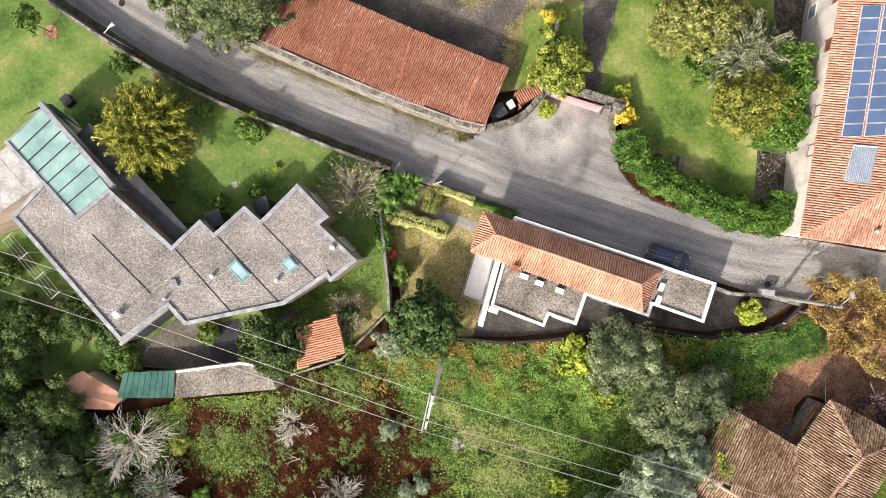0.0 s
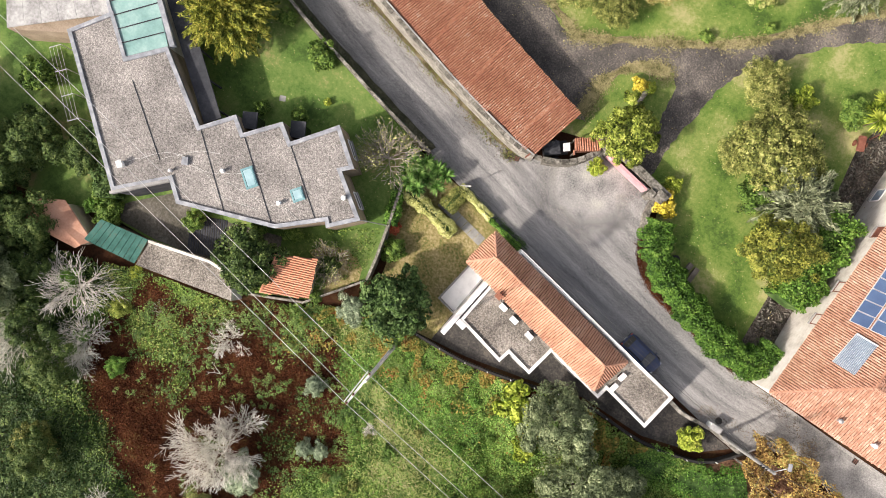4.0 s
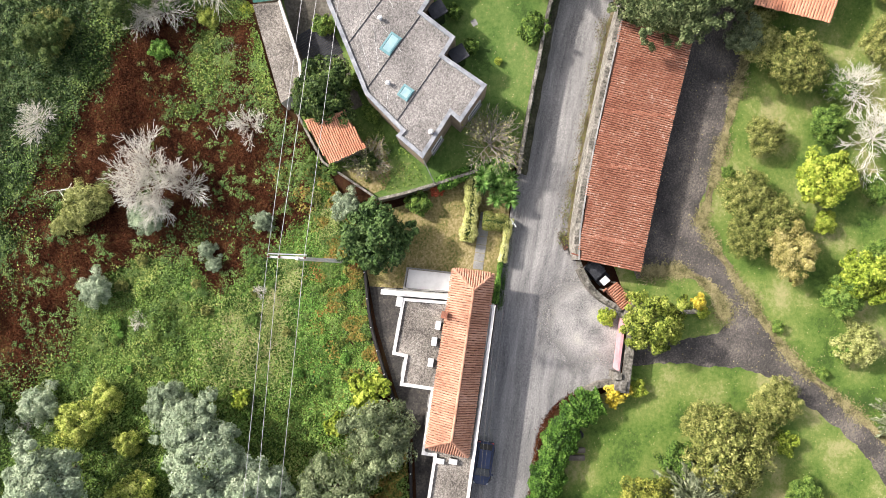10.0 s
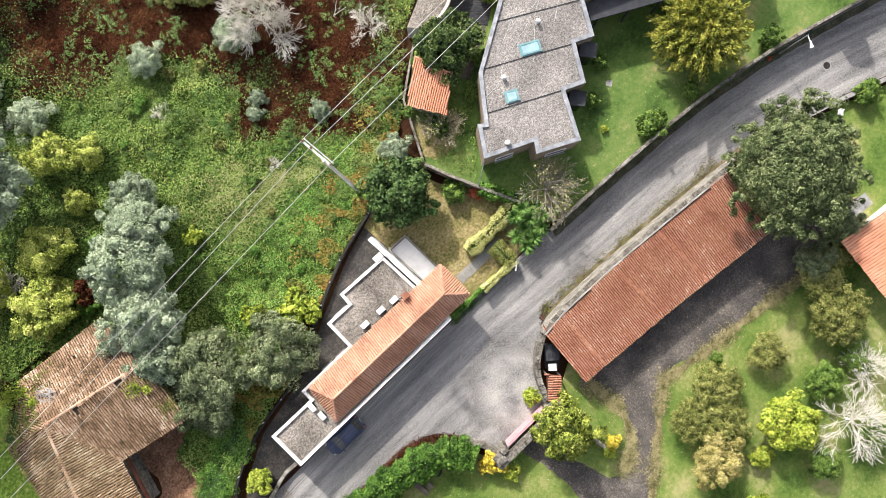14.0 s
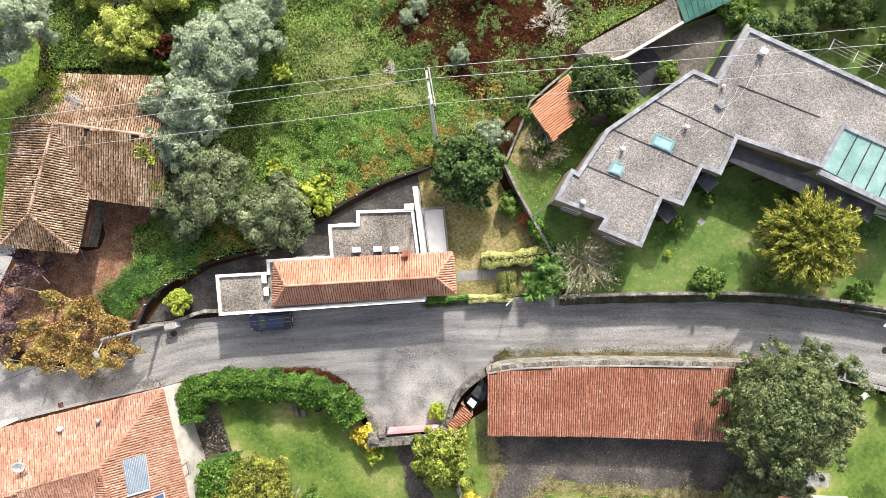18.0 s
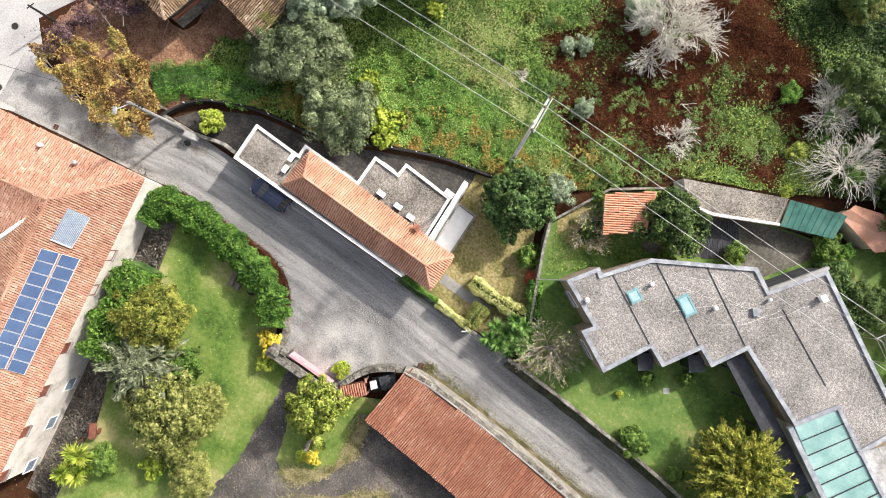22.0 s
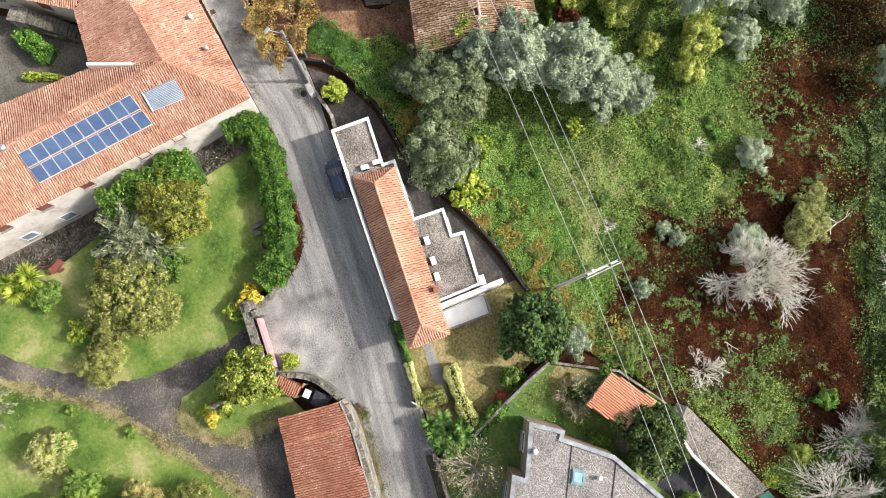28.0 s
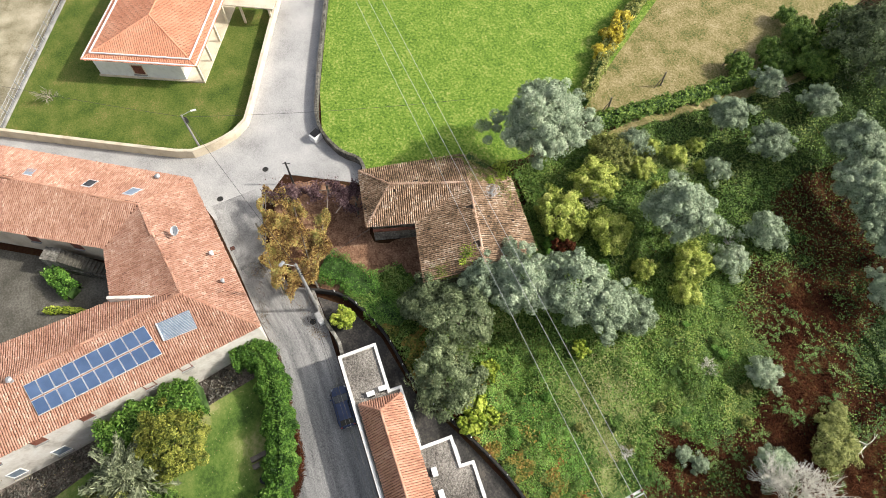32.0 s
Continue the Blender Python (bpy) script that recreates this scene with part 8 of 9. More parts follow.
# tussocks of long pale grass in the clearing
spots = [(-10.9, 20.6, 1.6, 2.6), (-8.6, 21.2, 1.4, 1.6), (-4.8, 17.8, 1.2, 0.8), (-5.6, 20.8, 1.3, 1.2), (-6.6, 17.6, 1.2, 0.9), (-9.6, 18.0, 1.6, 1.6), (-1.5, 16.2, 1.0, 0.8), (3.5, 12.5, 1.2, 0.7), (-31.0, 37.4, 0.7, 0.9), (-29.4, 40.0, 0.9, 1.2), (-27.2, 42.0, 0.8, 0.8)]
tx = np.concatenate([rng.normal(q[0], q[2], 620) for q in spots])
ty = np.concatenate([rng.normal(q[1], q[3], 620) for q in spots])
n = len(tx)
c = np.stack([tx, ty, ground_z(tx, ty) + np.clip(height(tx, ty), 0, None) + 0.12], 1)
v, f = leaf_quads(rng, c, np.tile([0, 0, 1.0], (n, 1)), 0.42, 0.06, 0.4)
me = np_mesh("long_grass", v, f)
me.materials.append(L_HAY)
tagged(new("long_grass", me), "long bleached grass lying in the clearing", "grass", kind="stuff")

# footpath along the edge of the wood
wp = curve_through(WOOD_PATH, False, 0.8, 0.08, 12)
solid("path", ring_mesh([[(x - 0.6, y, z + 0.02), (x + 0.6, y, z + 0.02), (x + 0.6, y, z - 0.3), (x - 0.6, y, z - 0.3)] for x, y in wp for z in [float(ground_z(x, y)) + 0.1 + max(0.02, float(height(np.array([x]), np.array([y]))[0])) * 0.75]], False), DRY_LAWN, "thin grassy footpath along the wood", "path", "structure")

# rubble in the bed below the farmhouse wall
rs = np.random.default_rng(91)
n = 1900
bx_, by_ = rs.uniform(-27.5, -21.5, n), rs.uniform(-40, -11, n)
ok = (bx_ > wall_x(by_) + 0.3) & (bx_ < bed_edge(by_) - 0.1)
c = np.stack([bx_[ok], by_[ok], bed_z(bx_[ok], by_[ok]) + 0.07], 1)
d = rs.normal(0, 1, (len(c), 3)) * np.array([0.09, 0.09, 0.03])
v, f = bars([(p - q, p + q, r, r * 0.8) for p, q, r in zip(c, d, rs.uniform(0.05, 0.12, len(c)))], 5)
me = np_mesh("rubble", v, f)
me.materials.append(STONE)
tagged(new("rubble", me), "scattered grey rubble in the wall bed", "rubble", kind="stuff")
# weeds round the old barn's north side
n = 16000
wx_, wy_ = rng.uniform(-42, -23, n), rng.uniform(8, 28, n)
ok = inside([(-41.5, 9.0), (-37.4, 22), (-35.6, 27.5), (-29, 27), (-23.5, 23.5), (-23.5, 20), (-30.5, 21.2), (-36.4, 18.6), (-39.6, 9)], wx_, wy_)
wx_, wy_ = wx_[ok], wy_[ok]
c = np.stack([wx_, wy_, ground_z(wx_, wy_) + 0.05 + np.clip(mounds(wx_, wy_, 0.6), 0, None) * rng.uniform(0.5, 1, len(wx_))], 1)
v, f = leaf_quads(rng, c, np.tile([0, 0, 0.9], (len(c), 1)), 0.26, 0.18, 0.5)
me = np_mesh("weeds", v, f)
me.materials.append(L_MID)
tagged(new("weeds", me), "rank green weeds round the old barn", "weeds", kind="stuff")

# rank weeds in the corner garden by the shed
n = 5200
wx_, wy_ = rng.uniform(6, 15, n), rng.uniform(2, 15.5, n)
ok = inside([(6.7, 7.6), (7.8, 3.2), (9.0, 3.8), (11.4, 6.3), (14.6, 9.2), (16.6, 10.2), (16.2, 14.6), (13.8, 15.2), (9.6, 12.6)], wx_, wy_) & (patchy(wx_, wy_, 1.6, 141) > 0.47)
c = np.stack([wx_[ok], wy_[ok], LAWN_Z + rng.uniform(0.02, 0.4, ok.sum()) * patchy(wx_[ok], wy_[ok], 1.6, 141)], 1)
v, f = leaf_quads(rng, c, np.tile([0, 0, 1.0], (len(c), 1)), 0.2, 0.12, 0.5)
me = np_mesh("weeds", v, f)
me.materials.append(L_MID)
tagged(new("weeds", me), "rank green weeds in the corner garden", "weeds", kind="stuff")

# -- low clumps of bramble in the clearing --
rb = random.Random(8)
for mt, lb, sd in ((L_VINE, "low fresh green creeper clump in the clearing", 71), (L_BRAMBLE, "low dark bramble clump in the clearing", 72), (L_OLIVE, "low yellowing bramble clump in the clearing", 73)):
    T = tree("bramble_clump", lb, "bramble", mt, 1.15, 0.95, sd, 34, 34, 0.2, 0.6, trunk=0.04, low=-0.1, group="bramble clumps of the clearing")
    spots_ = []
    while len(spots_) < 14:
        x_, y_ = rb.uniform(-13, 14), rb.uniform(9, 34)
        if in_wood(np.array([x_]), np.array([y_]))[0] and rust_amount(np.array([x_]), np.array([y_]))[0] < 0.3 and y_ > bank_y(x_) + 1.2:
            spots_.append((x_, y_, float(ground_z(x_, y_)) + 0.1, rb.uniform(0.45, 0.9), rb.uniform(0, 360)))
    put(T, spots_)

# -- large-leaved shrubs by the yard wall --
T = tree("fig_bush", "large-leaved yellow-green fig bush by the yard wall", "bush", L_YELLOW, 1.5, 2.0, 61, 40, 26, 0.42, 0.75, trunk=0.06, group="fig bushes")
put(T, [(-11.4, 7.4, -0.1, 0.8, 0), (-13.0, 8.4, -0.3, 1.0, 60), (-11.4, 9.2, -0.3, 0.7, 130), (-15.4, 11.2, -0.6, 0.8, 200), (-13.4, 20.4, -0.9, 0.7, 250)])
T = tree("rust_shrub", "red-brown turning shrub under the trees", "shrub", L_RUST, 1.2, 1.5, 62, 30, 40, 0.2, 0.6, trunk=0.05)
put(T, [(-17.8, 8.0, -0.2, 0.9, 0), (-23.6, 24.4, 0, 1.2, 60), (-12.8, 6.6, 0, 0.5, 20)])

# -- fallen leaves on lawns, drive and lane --
n = 3000
lx, ly = rng.uniform(-27, 34, n), rng.uniform(-44, -8, n)
ok = ~inside([(0, -10), (23, -13), (21.5, -21), (0, -16.5)], lx, ly) & (ly < np.interp(lx, [-27, -13, -10, -3, 2, 34], [-9, -11, -16, -16, -17, -24]))
lx, ly = lx[ok], ly[ok]
mx, my = rng.uniform(9.5, 39, 500), rng.uniform(-7, 4, 500)
ok = my > np.interp(mx, [9.5, 25.9, 39.7], [-5, -7.6, -11.8])
c = np.concatenate([np.stack([lx, ly, np.full(len(lx), 0.035)], 1), np.stack([mx[ok], my[ok], np.full(ok.sum(), LAWN_Z + 0.02)], 1)])
v, f = leaf_quads(rng, c, np.tile([0, 0, 1.0], (len(c), 1)), 0.12, 0.08, 0.2)
me = np_mesh("fallen_leaves", v, f)
me.materials.append(L_LITTER)
tagged(new("fallen_leaves", me), "pale fallen leaves scattered over lawn and drive", "leaves", kind="stuff")
# straw-coloured grass edges of the drive
vx, vy = [], []
for line in VERGES:
    q = np.array(curve_through(line, False, 0.4))
    s = rng.uniform(0, len(q) - 1, 7500)
    w = 0.28 + 0.16 * np.sin(s * 0.37) + 0.1 * np.sin(s * 0.9 + 1)
    vx.append(np.interp(s, range(len(q)), q[:, 0]) + rng.normal(0, 1, len(s)) * w)
    vy.append(np.interp(s, range(len(q)), q[:, 1]) + rng.normal(0, 1, len(s)) * w)
vx, vy = np.concatenate(vx), np.concatenate(vy)
v, f = leaf_quads(rng, np.stack([vx, vy, np.full(len(vx), 0.045)], 1), np.tile([0, 0, 1.0], (len(vx), 1)), 0.2, 0.09, 0.25)
me = np_mesh("dry_grass", v, f)
me.materials.append(L_STRAW)
tagged(new("dry_grass", me), "straw-coloured dry grass along the drive", "grass", kind="stuff")
# weeds, moss and dead leaves along the lane's walls
for name_, lines_, mt, lb, wd, cnt, ll in (
        ("lane_weeds", [[(2.6, -9.9), (4.7, -9.9), (12.7, -11.3), (23.7, -13.1)]], L_MOSS, "low weeds along the barn wall", 0.3, 1500, 0.15),
        ("leaf_litter", [[(2.6, -9.8), (4.7, -9.8), (12.7, -11.2), (23.7, -13.0)], [(-26, -2.2), (-36, -5.0), (-30, -6.9), (-22, -7.2)]], L_LITTER_DARK, "brown litter along the barn wall", 0.38, 2600, 0.13),
        ("wall_moss", [[(9.8, -5.4), (19.6, -6.9), (25.9, -8.1), (33.1, -9.9), (39.7, -12.2)], [(4.2, -4.75), (-3.8, -3.9)]], L_DARK, "dark moss and weeds at the wall foot", 0.16, 1500, 0.14)):
    q = []
    for line in lines_:
        w_ = np.array(curve_through(line, False, 0.4))
        s = rng.uniform(0, len(w_) - 1, cnt)
        keep = rng.random(cnt) < 0.55 + 0.45 * np.sin(s * 0.31 + 1) * np.sin(s * 0.83)
        s = s[keep]
        q.append(np.stack([np.interp(s, range(len(w_)), w_[:, 0]) + rng.normal(0, wd, len(s)), np.interp(s, range(len(w_)), w_[:, 1]) + rng.normal(0, wd, len(s)), 0.03 + rng.uniform(0, 0.08, len(s))], 1))
    q = np.concatenate(q)
    v, f = leaf_quads(rng, q, np.tile([0, 0, 1.0], (len(q), 1)), ll, ll * 0.6, 0.35)
    me = np_mesh(name_, v, f)
    me.materials.append(mt)
    tagged(new(name_, me), lb, "weeds" if mt is not L_LITTER_DARK else "leaves", kind="stuff")
# red-brown leaf drift along the foot of the hedge
n = 3000
hl = np.array(curve_through([(-26, -6.9), (-20.0, -7.5), (-15.6, -8.0), (-12.8, -9.5), (-11.2, -12.0)], False, 0.5))
s = rng.uniform(0, len(hl) - 1, n)
c = np.stack([np.interp(s, range(len(hl)), hl[:, 0]) + rng.normal(0, 0.14, n), np.interp(s, range(len(hl)), hl[:, 1]) + rng.normal(0, 0.14, n), np.full(n, 0.02)], 1)
v, f = leaf_quads(rng, c, np.tile([0, 0, 1.0], (n, 1)), 0.13, 0.09, 0.2)
me = np_mesh("leaf_drift", v, f)
me.materials.append(L_RUST)
tagged(new("leaf_drift", me), "drift of brown leaves at the hedge foot", "leaves", kind="stuff")

# ---- things ----
def loft(sections, bm=None):
    """A skin over cross-sections: each is a list of equally many points."""
    bm = bm or bmesh.new()
    rings = [[bm.verts.new(p) for p in s] for s in sections]
    n = len(rings[0])
    for a, b in zip(rings, rings[1:]):
        for k in range(n):
            bm.faces.new((a[k], a[(k + 1) % n], b[(k + 1) % n], b[k]))
    bm.faces.new(rings[0][::-1]), bm.faces.new(rings[-1])
    bmesh.ops.recalc_face_normals(bm, faces=bm.faces[:])
    return bm


def sec(x, w, z0, z1, r=0.12, tuck=0.0):
    """A rounded car cross-section at x, half as wide as w."""
    return [(x, -w + tuck, z0), (x, -w, z0 + (z1 - z0) * 0.35), (x, -w + r * 0.3, z1 - r), (x, -w + r, z1), (x, w - r, z1), (x, w - r * 0.3, z1 - r), (x, w, z0 + (z1 - z0) * 0.35), (x, w - tuck, z0)]


car = thing("car", (-18.25, -2.8, 0.0), "dark blue hatchback parked beside the white house", "car", rz=173.5)
body = loft([sec(-2.05, 0.66, 0.42, 0.78, 0.1), sec(-1.98, 0.78, 0.32, 0.88, 0.12), sec(-1.5, 0.86, 0.22, 0.96, 0.12), sec(-0.4, 0.87, 0.2, 0.95, 0.1), sec(0.7, 0.87, 0.2, 0.93, 0.1), sec(1.25, 0.85, 0.22, 0.88, 0.14), sec(1.62, 0.8, 0.26, 0.80, 0.18), sec(1.84, 0.69, 0.3, 0.70, 0.18), sec(1.95, 0.5, 0.36, 0.6, 0.12)])
part("body", body, CAR_PAINT, car, local=True)
cab = loft([sec(-1.9, 0.66, 0.86, 0.92, 0.03), sec(-1.55, 0.66, 0.86, 1.36, 0.1), sec(-1.1, 0.63, 0.86, 1.43, 0.1), sec(-0.1, 0.63, 0.86, 1.44, 0.1), sec(0.25, 0.65, 0.86, 1.38, 0.1), sec(1.05, 0.72, 0.86, 0.9, 0.03)])
part("window_glass", cab, CAR_GLASS, car, "dark tinted glass", local=True)
part("roof_panel", loft([sec(-1.5, 0.6, 1.36, 1.40, 0.02), sec(-1.05, 0.6, 1.40, 1.465, 0.02), sec(-0.1, 0.6, 1.40, 1.47, 0.02), sec(0.18, 0.6, 1.36, 1.415, 0.02)]), CAR_PAINT, car, local=True)
part("bonnet", loft([sec(1.05, 0.7, 0.88, 0.915, 0.02), sec(1.45, 0.64, 0.82, 0.875, 0.02), sec(1.75, 0.5, 0.72, 0.77, 0.02)]), CAR_PAINT, car, local=True)
for sx in (-1, 1):
    part("pillar", tube((0.22, sx * 0.62, 1.38), (1.0, sx * 0.71, 0.92), 0.035, n=6), CAR_PAINT, car, local=True)
    part("pillar", tube((-1.5, sx * 0.6, 1.37), (-1.86, sx * 0.66, 0.92), 0.05, n=6), CAR_PAINT, car, local=True)
    part("roof_rail", tube((-1.45, sx * 0.57, 1.46), (0.05, sx * 0.57, 1.49), 0.018, n=6), BLACK_PLASTIC, car, local=True)
    part("mirror", box(0.78, sx * 0.93, 0.92, 0.1, 0.2, 0.13, 0, bevel=0.02), CAR_PAINT, car, local=True)
    part("headlight", box(1.76, sx * 0.6, 0.58, 0.2, 0.2, 0.13, sx * -35, bevel=0.03), STEEL_FRAME, car, "clear headlight", local=True)
    part("tail_light", box(-2.0, sx * 0.62, 0.7, 0.08, 0.2, 0.2, 0, bevel=0.02), RED_PAINT, car, "red tail light", local=True)
    for x in (-1.28, 1.28):
        w = part("wheel", tube((x, sx * 0.70, 0.31), (x, sx * 0.88, 0.31), 0.31, 0.31, 20), BLACK_PLASTIC, car, local=True)
        part("rim", tube((x, sx * 0.87, 0.31), (x, sx * 0.89, 0.31), 0.2, 0.19, 14), GALV, w, local=True)
part("bumper", box(1.9, 0, 0.34, 0.14, 0.95, 0.2, 0, bevel=0.04), BLACK_PLASTIC, car, local=True)
part("number_plate", box(-2.08, 0, 0.5, 0.02, 0.5, 0.11), WHITE_PAINT, car, local=True)

# -- power line over the wood --
def sag(a, b, drop, n=24):
    a, b = Vector(a), Vector(b)
    return [a.lerp(b, k / n) - Vector((0, 0, 4 * drop * (k / n) * (1 - k / n))) for k in range(n + 1)]


def cable(name, pts, r, material, label, category="cable"):
    rings = []
    for i, p in enumerate(pts):
        w = (Vector(pts[min(i + 1, len(pts) - 1)]) - Vector(pts[max(i - 1, 0)])).normalized()
        u = w.cross(Vector((0.02, 0.01, 1))).normalized()
        v = w.cross(u)
        rings.append([Vector(p) + r * (math.cos(k * 1.2566) * u + math.sin(k * 1.2566) * v) for k in range(5)])
    return solid(name, ring_mesh(rings, False), material, label, category)


pole = thing("power_pole", (0.1, 11.25, -0.3), "tall pale concrete power pole with a steel cross-arm", "power pole")
part("shaft", tube((0.1, 11.2, -0.6), (0.14, 11.3, 16.5), 0.2, 0.12, 10), POLE_GREY, pole)
part("cross_arm", box(0.2, 12.0, 16.2, 0.16, 2.7, 0.14, 0), POLE_GREY, pole)
part("cross_arm", box(0.42, 12.0, 16.2, 0.08, 2.7, 0.1, 0), GALV, pole)
part("brace", tube((0.14, 11.3, 14.9), (0.2, 13.1, 16.2), 0.05, n=6), GALV, pole)
for y in (10.75, 12.55, 13.3):
    part("insulator", tube((0.22, y, 16.34), (0.22, y, 16.62), 0.09, 0.05, 8), BROWN_WOOD, pole)
for y0, yl, yr in ((13.3, 15.4, 10.8), (12.55, 14.3, 9.6), (10.75, 12.9, 8.15)):
    dl, dr = Vector((-32.8, yl - y0)) * 3.4, Vector((29.2, yr - y0)) * 3.6
    cable("power_line", sag((0.22, y0, 16.6), (0.22 + dl.x, y0 + dl.y, 17.5), 0.9), 0.018, WIRE, "pale bare conductor of the overhead power line")
    cable("power_line", sag((0.22, y0, 16.6), (0.22 + dr.x, y0 + dr.y, 17.5), 0.9), 0.018, WIRE, "pale bare conductor of the overhead power line")

# -- poles and lamps along the lane --
p2 = thing("utility_pole", (-28.9, -1.5, 0), "grey concrete utility pole with cables and a lamp", "utility pole")
part("shaft", tube((-28.8, -1.45, -0.2), (-29.0, -1.5, 10.0), 0.19, 0.12, 10), CONCRETE, p2)
part("bracket", box(-29.0, -1.5, 9.3, 0.5, 0.16, 0.16, 20), GALV, p2)
part("lamp_arm", tube((-29.0, -1.5, 9.6), (-29.5, -2.4, 10.0), 0.04, n=6), GALV, p2)
part("lamp_head", box(-29.6, -2.6, 9.95, 0.3, 0.6, 0.14, 28, bevel=0.03), GALV, p2)
for k in range(3):
    part("fitting", tube((-28.95, -1.5, 8.2 + k * 0.5), (-28.7, -1.3, 8.2 + k * 0.5), 0.06, n=6), BLACK_PLASTIC, p2)
p3 = thing("cable_post", (4.1, -4.75, 0), "slender white post with a cable bracket by the hedge", "post")
part("shaft", tube((4.1, -4.75, 0), (4.1, -4.75, 2.6), 0.05, n=8), WHITE_PAINT, p3)
part("bracket", tube((4.1, -4.75, 2.5), (4.4, -4.5, 2.8), 0.04, n=6), WHITE_PAINT, p3)
part("bracket", tube((4.1, -4.75, 2.4), (3.7, -5.0, 2.7), 0.04, n=6), WHITE_PAINT, p3)
cable("overhead_cable", sag((-29.0, -1.5, 9.3), (4.1, -4.75, 2.6), 0.6), 0.012, DARK_WIRE, "thin dark cable slung along the lane")
cable("overhead_cable", sag((-29.0, -1.5, 9.0), (-3.8, -3.4, 3.3), 0.4), 0.018, DARK_WIRE, "thin dark cable from pole to house")
cable("overhead_cable", sag((-29.0, -1.5, 9.5), (-53.9, -6.6, 6.3), 0.6), 0.022, DARK_WIRE, "dark cable between the lane's poles")
cable("overhead_cable", sag((-29.0, -1.5, 8.6), (-33.4, 8.0, 3.9), 0.3), 0.015, DARK_WIRE, "dark cable from pole to the old barn")
p4 = thing("street_lamp", (-54.1, -6.7, 0), "grey utility pole carrying a white street lamp", "street lamp")
part("shaft", tube((-54.1, -6.7, 0), (-54.0, -6.7, 6.5), 0.15, 0.1, 10), CONCRETE, p4)
part("arm", tube((-54.0, -6.7, 6.4), (-53.8, -5.6, 6.8), 0.04, n=6), GALV, p4)
part("lamp_head", box(-53.75, -5.3, 6.75, 0.22, 0.6, 0.12, -10, bevel=0.03), WHITE_PAINT, p4)
part("junction_box", box(-54.0, -6.5, 5.2, 0.3, 0.3, 0.7, 20), BLACK_PLASTIC, p4)
cable("overhead_cable", sag((-54.0, -6.7, 6.2), (-76, -34, 6.5), 0.5), 0.018, DARK_WIRE, "dark cable past the bungalow")
cable("overhead_cable", sag((-54.0, -6.7, 6.2), (-42, 22, 6.5), 0.5), 0.018, DARK_WIRE, "dark cable towards the pasture")
p5 = thing("wooden_post", (-44.6, 1.5, 0), "leaning dark wooden post at the junction", "post")
part("shaft", tube((-44.6, 1.5, -0.2), (-44.9, 1.5, 3.9), 0.13, 0.09, 8), DARK, p5)
part("cross_piece", tube((-45.1, 1.2, 3.6), (-44.7, 1.9, 3.7), 0.05, n=6), DARK, p5)
p6 = thing("street_lamp", (35.9, -11.2, 0), "white street lamp reaching over the lane", "street lamp")
part("shaft", tube((35.9, -11.2, 0), (35.9, -11.2, 4.9), 0.08, 0.05, 8), GALV, p6)
part("arm", tube((35.9, -11.2, 4.8), (35.3, -11.7, 5.2), 0.035, n=6), WHITE_PAINT, p6)
part("lamp_head", loft([[(35.35, -11.65, 5.15), (35.45, -11.62, 5.15), (35.45, -11.62, 5.25), (35.35, -11.65, 5.25)], [(34.86, -12.0, 5.15), (35.12, -12.16, 5.15), (35.12, -12.16, 5.27), (34.86, -12.0, 5.27)]]), WHITE_PAINT, p6)
for x, y in ((-37.8, 39.3), (-38.2, 47.3), (-36.6, 36.0), (-37.4, 57)):
    p = thing("fence_post", (x, y, 0), "weathered grey timber paddock post", "post", "paddock posts")
    part("shaft", tube((x, y, -0.2), (x + 0.1, y, 2.4), 0.11, 0.09, 8), PINE_WOOD, p)
    part("stay", tube((x, y - 0.9, 0), (x + 0.05, y, 1.8), 0.05, n=6), PINE_WOOD, p)

# -- street furniture --
def grate(x, y, s, rz):
    g = thing("drain_grate", (x, y, 0), "rusty iron drain grate in the road edge", "drain", "drain grates")
    part("frame", box(x, y, 0.0, s, s, 0.02, rz), DARK, g)
    for k in range(4):
        o = (k - 1.5) * s * 0.22
        part("bar", box(x - math.sin(radians(rz)) * o, y + math.cos(radians(rz)) * o, 0.02, s * 0.8, 0.04, 0.012, rz), BROWN_WOOD, g)


for x, y, rz in ((2.1, -9.95, 20), (29.4, -9.15, -18), (-39.7, -7.3, 3)):
    grate(x, y, 0.5, rz)
for x, y, z in ((-27.8, -2.4, 0.0), (-48.1, -0.8, 0.004), (-46.5, -6.7, 0.004), (37.9, -15.4, 0.0)):
    m = thing("manhole_cover", (x, y, z), "round cast-iron manhole cover in the lane", "manhole", "manhole covers")
    part("rim", tube((x, y, z - 0.02), (x, y, z + 0.014), 0.4, 0.4, 24), CONCRETE, m)
    part("lid", tube((x, y, z), (x, y, z + 0.022), 0.33, 0.33, 24), DARK, m)
cb = thing("meter_cabinet", (-27.55, -1.55, 0), "white metal meter cabinet against the low wall", "cabinet")
part("body", box(-27.55, -1.65, 0, 1.05, 0.5, 1.05, 4, bevel=0.02), WHITE_PAINT, cb)
part("lid", box(-27.55, -1.65, 1.05, 1.13, 0.58, 0.06, 4, bevel=0.02), FIBRO, cb)
cn = thing("traffic_cone", (34.9, -10.75, 0.0), "orange plastic traffic cone at the road edge", "cone")
part("foot", box(34.9, -10.75, 0, 0.36, 0.36, 0.04, 10), RED_PAINT, cn)
part("cone_body", tube((34.9, -10.75, 0.04), (34.9, -10.75, 0.7), 0.15, 0.03, 14), RED_PAINT, cn)
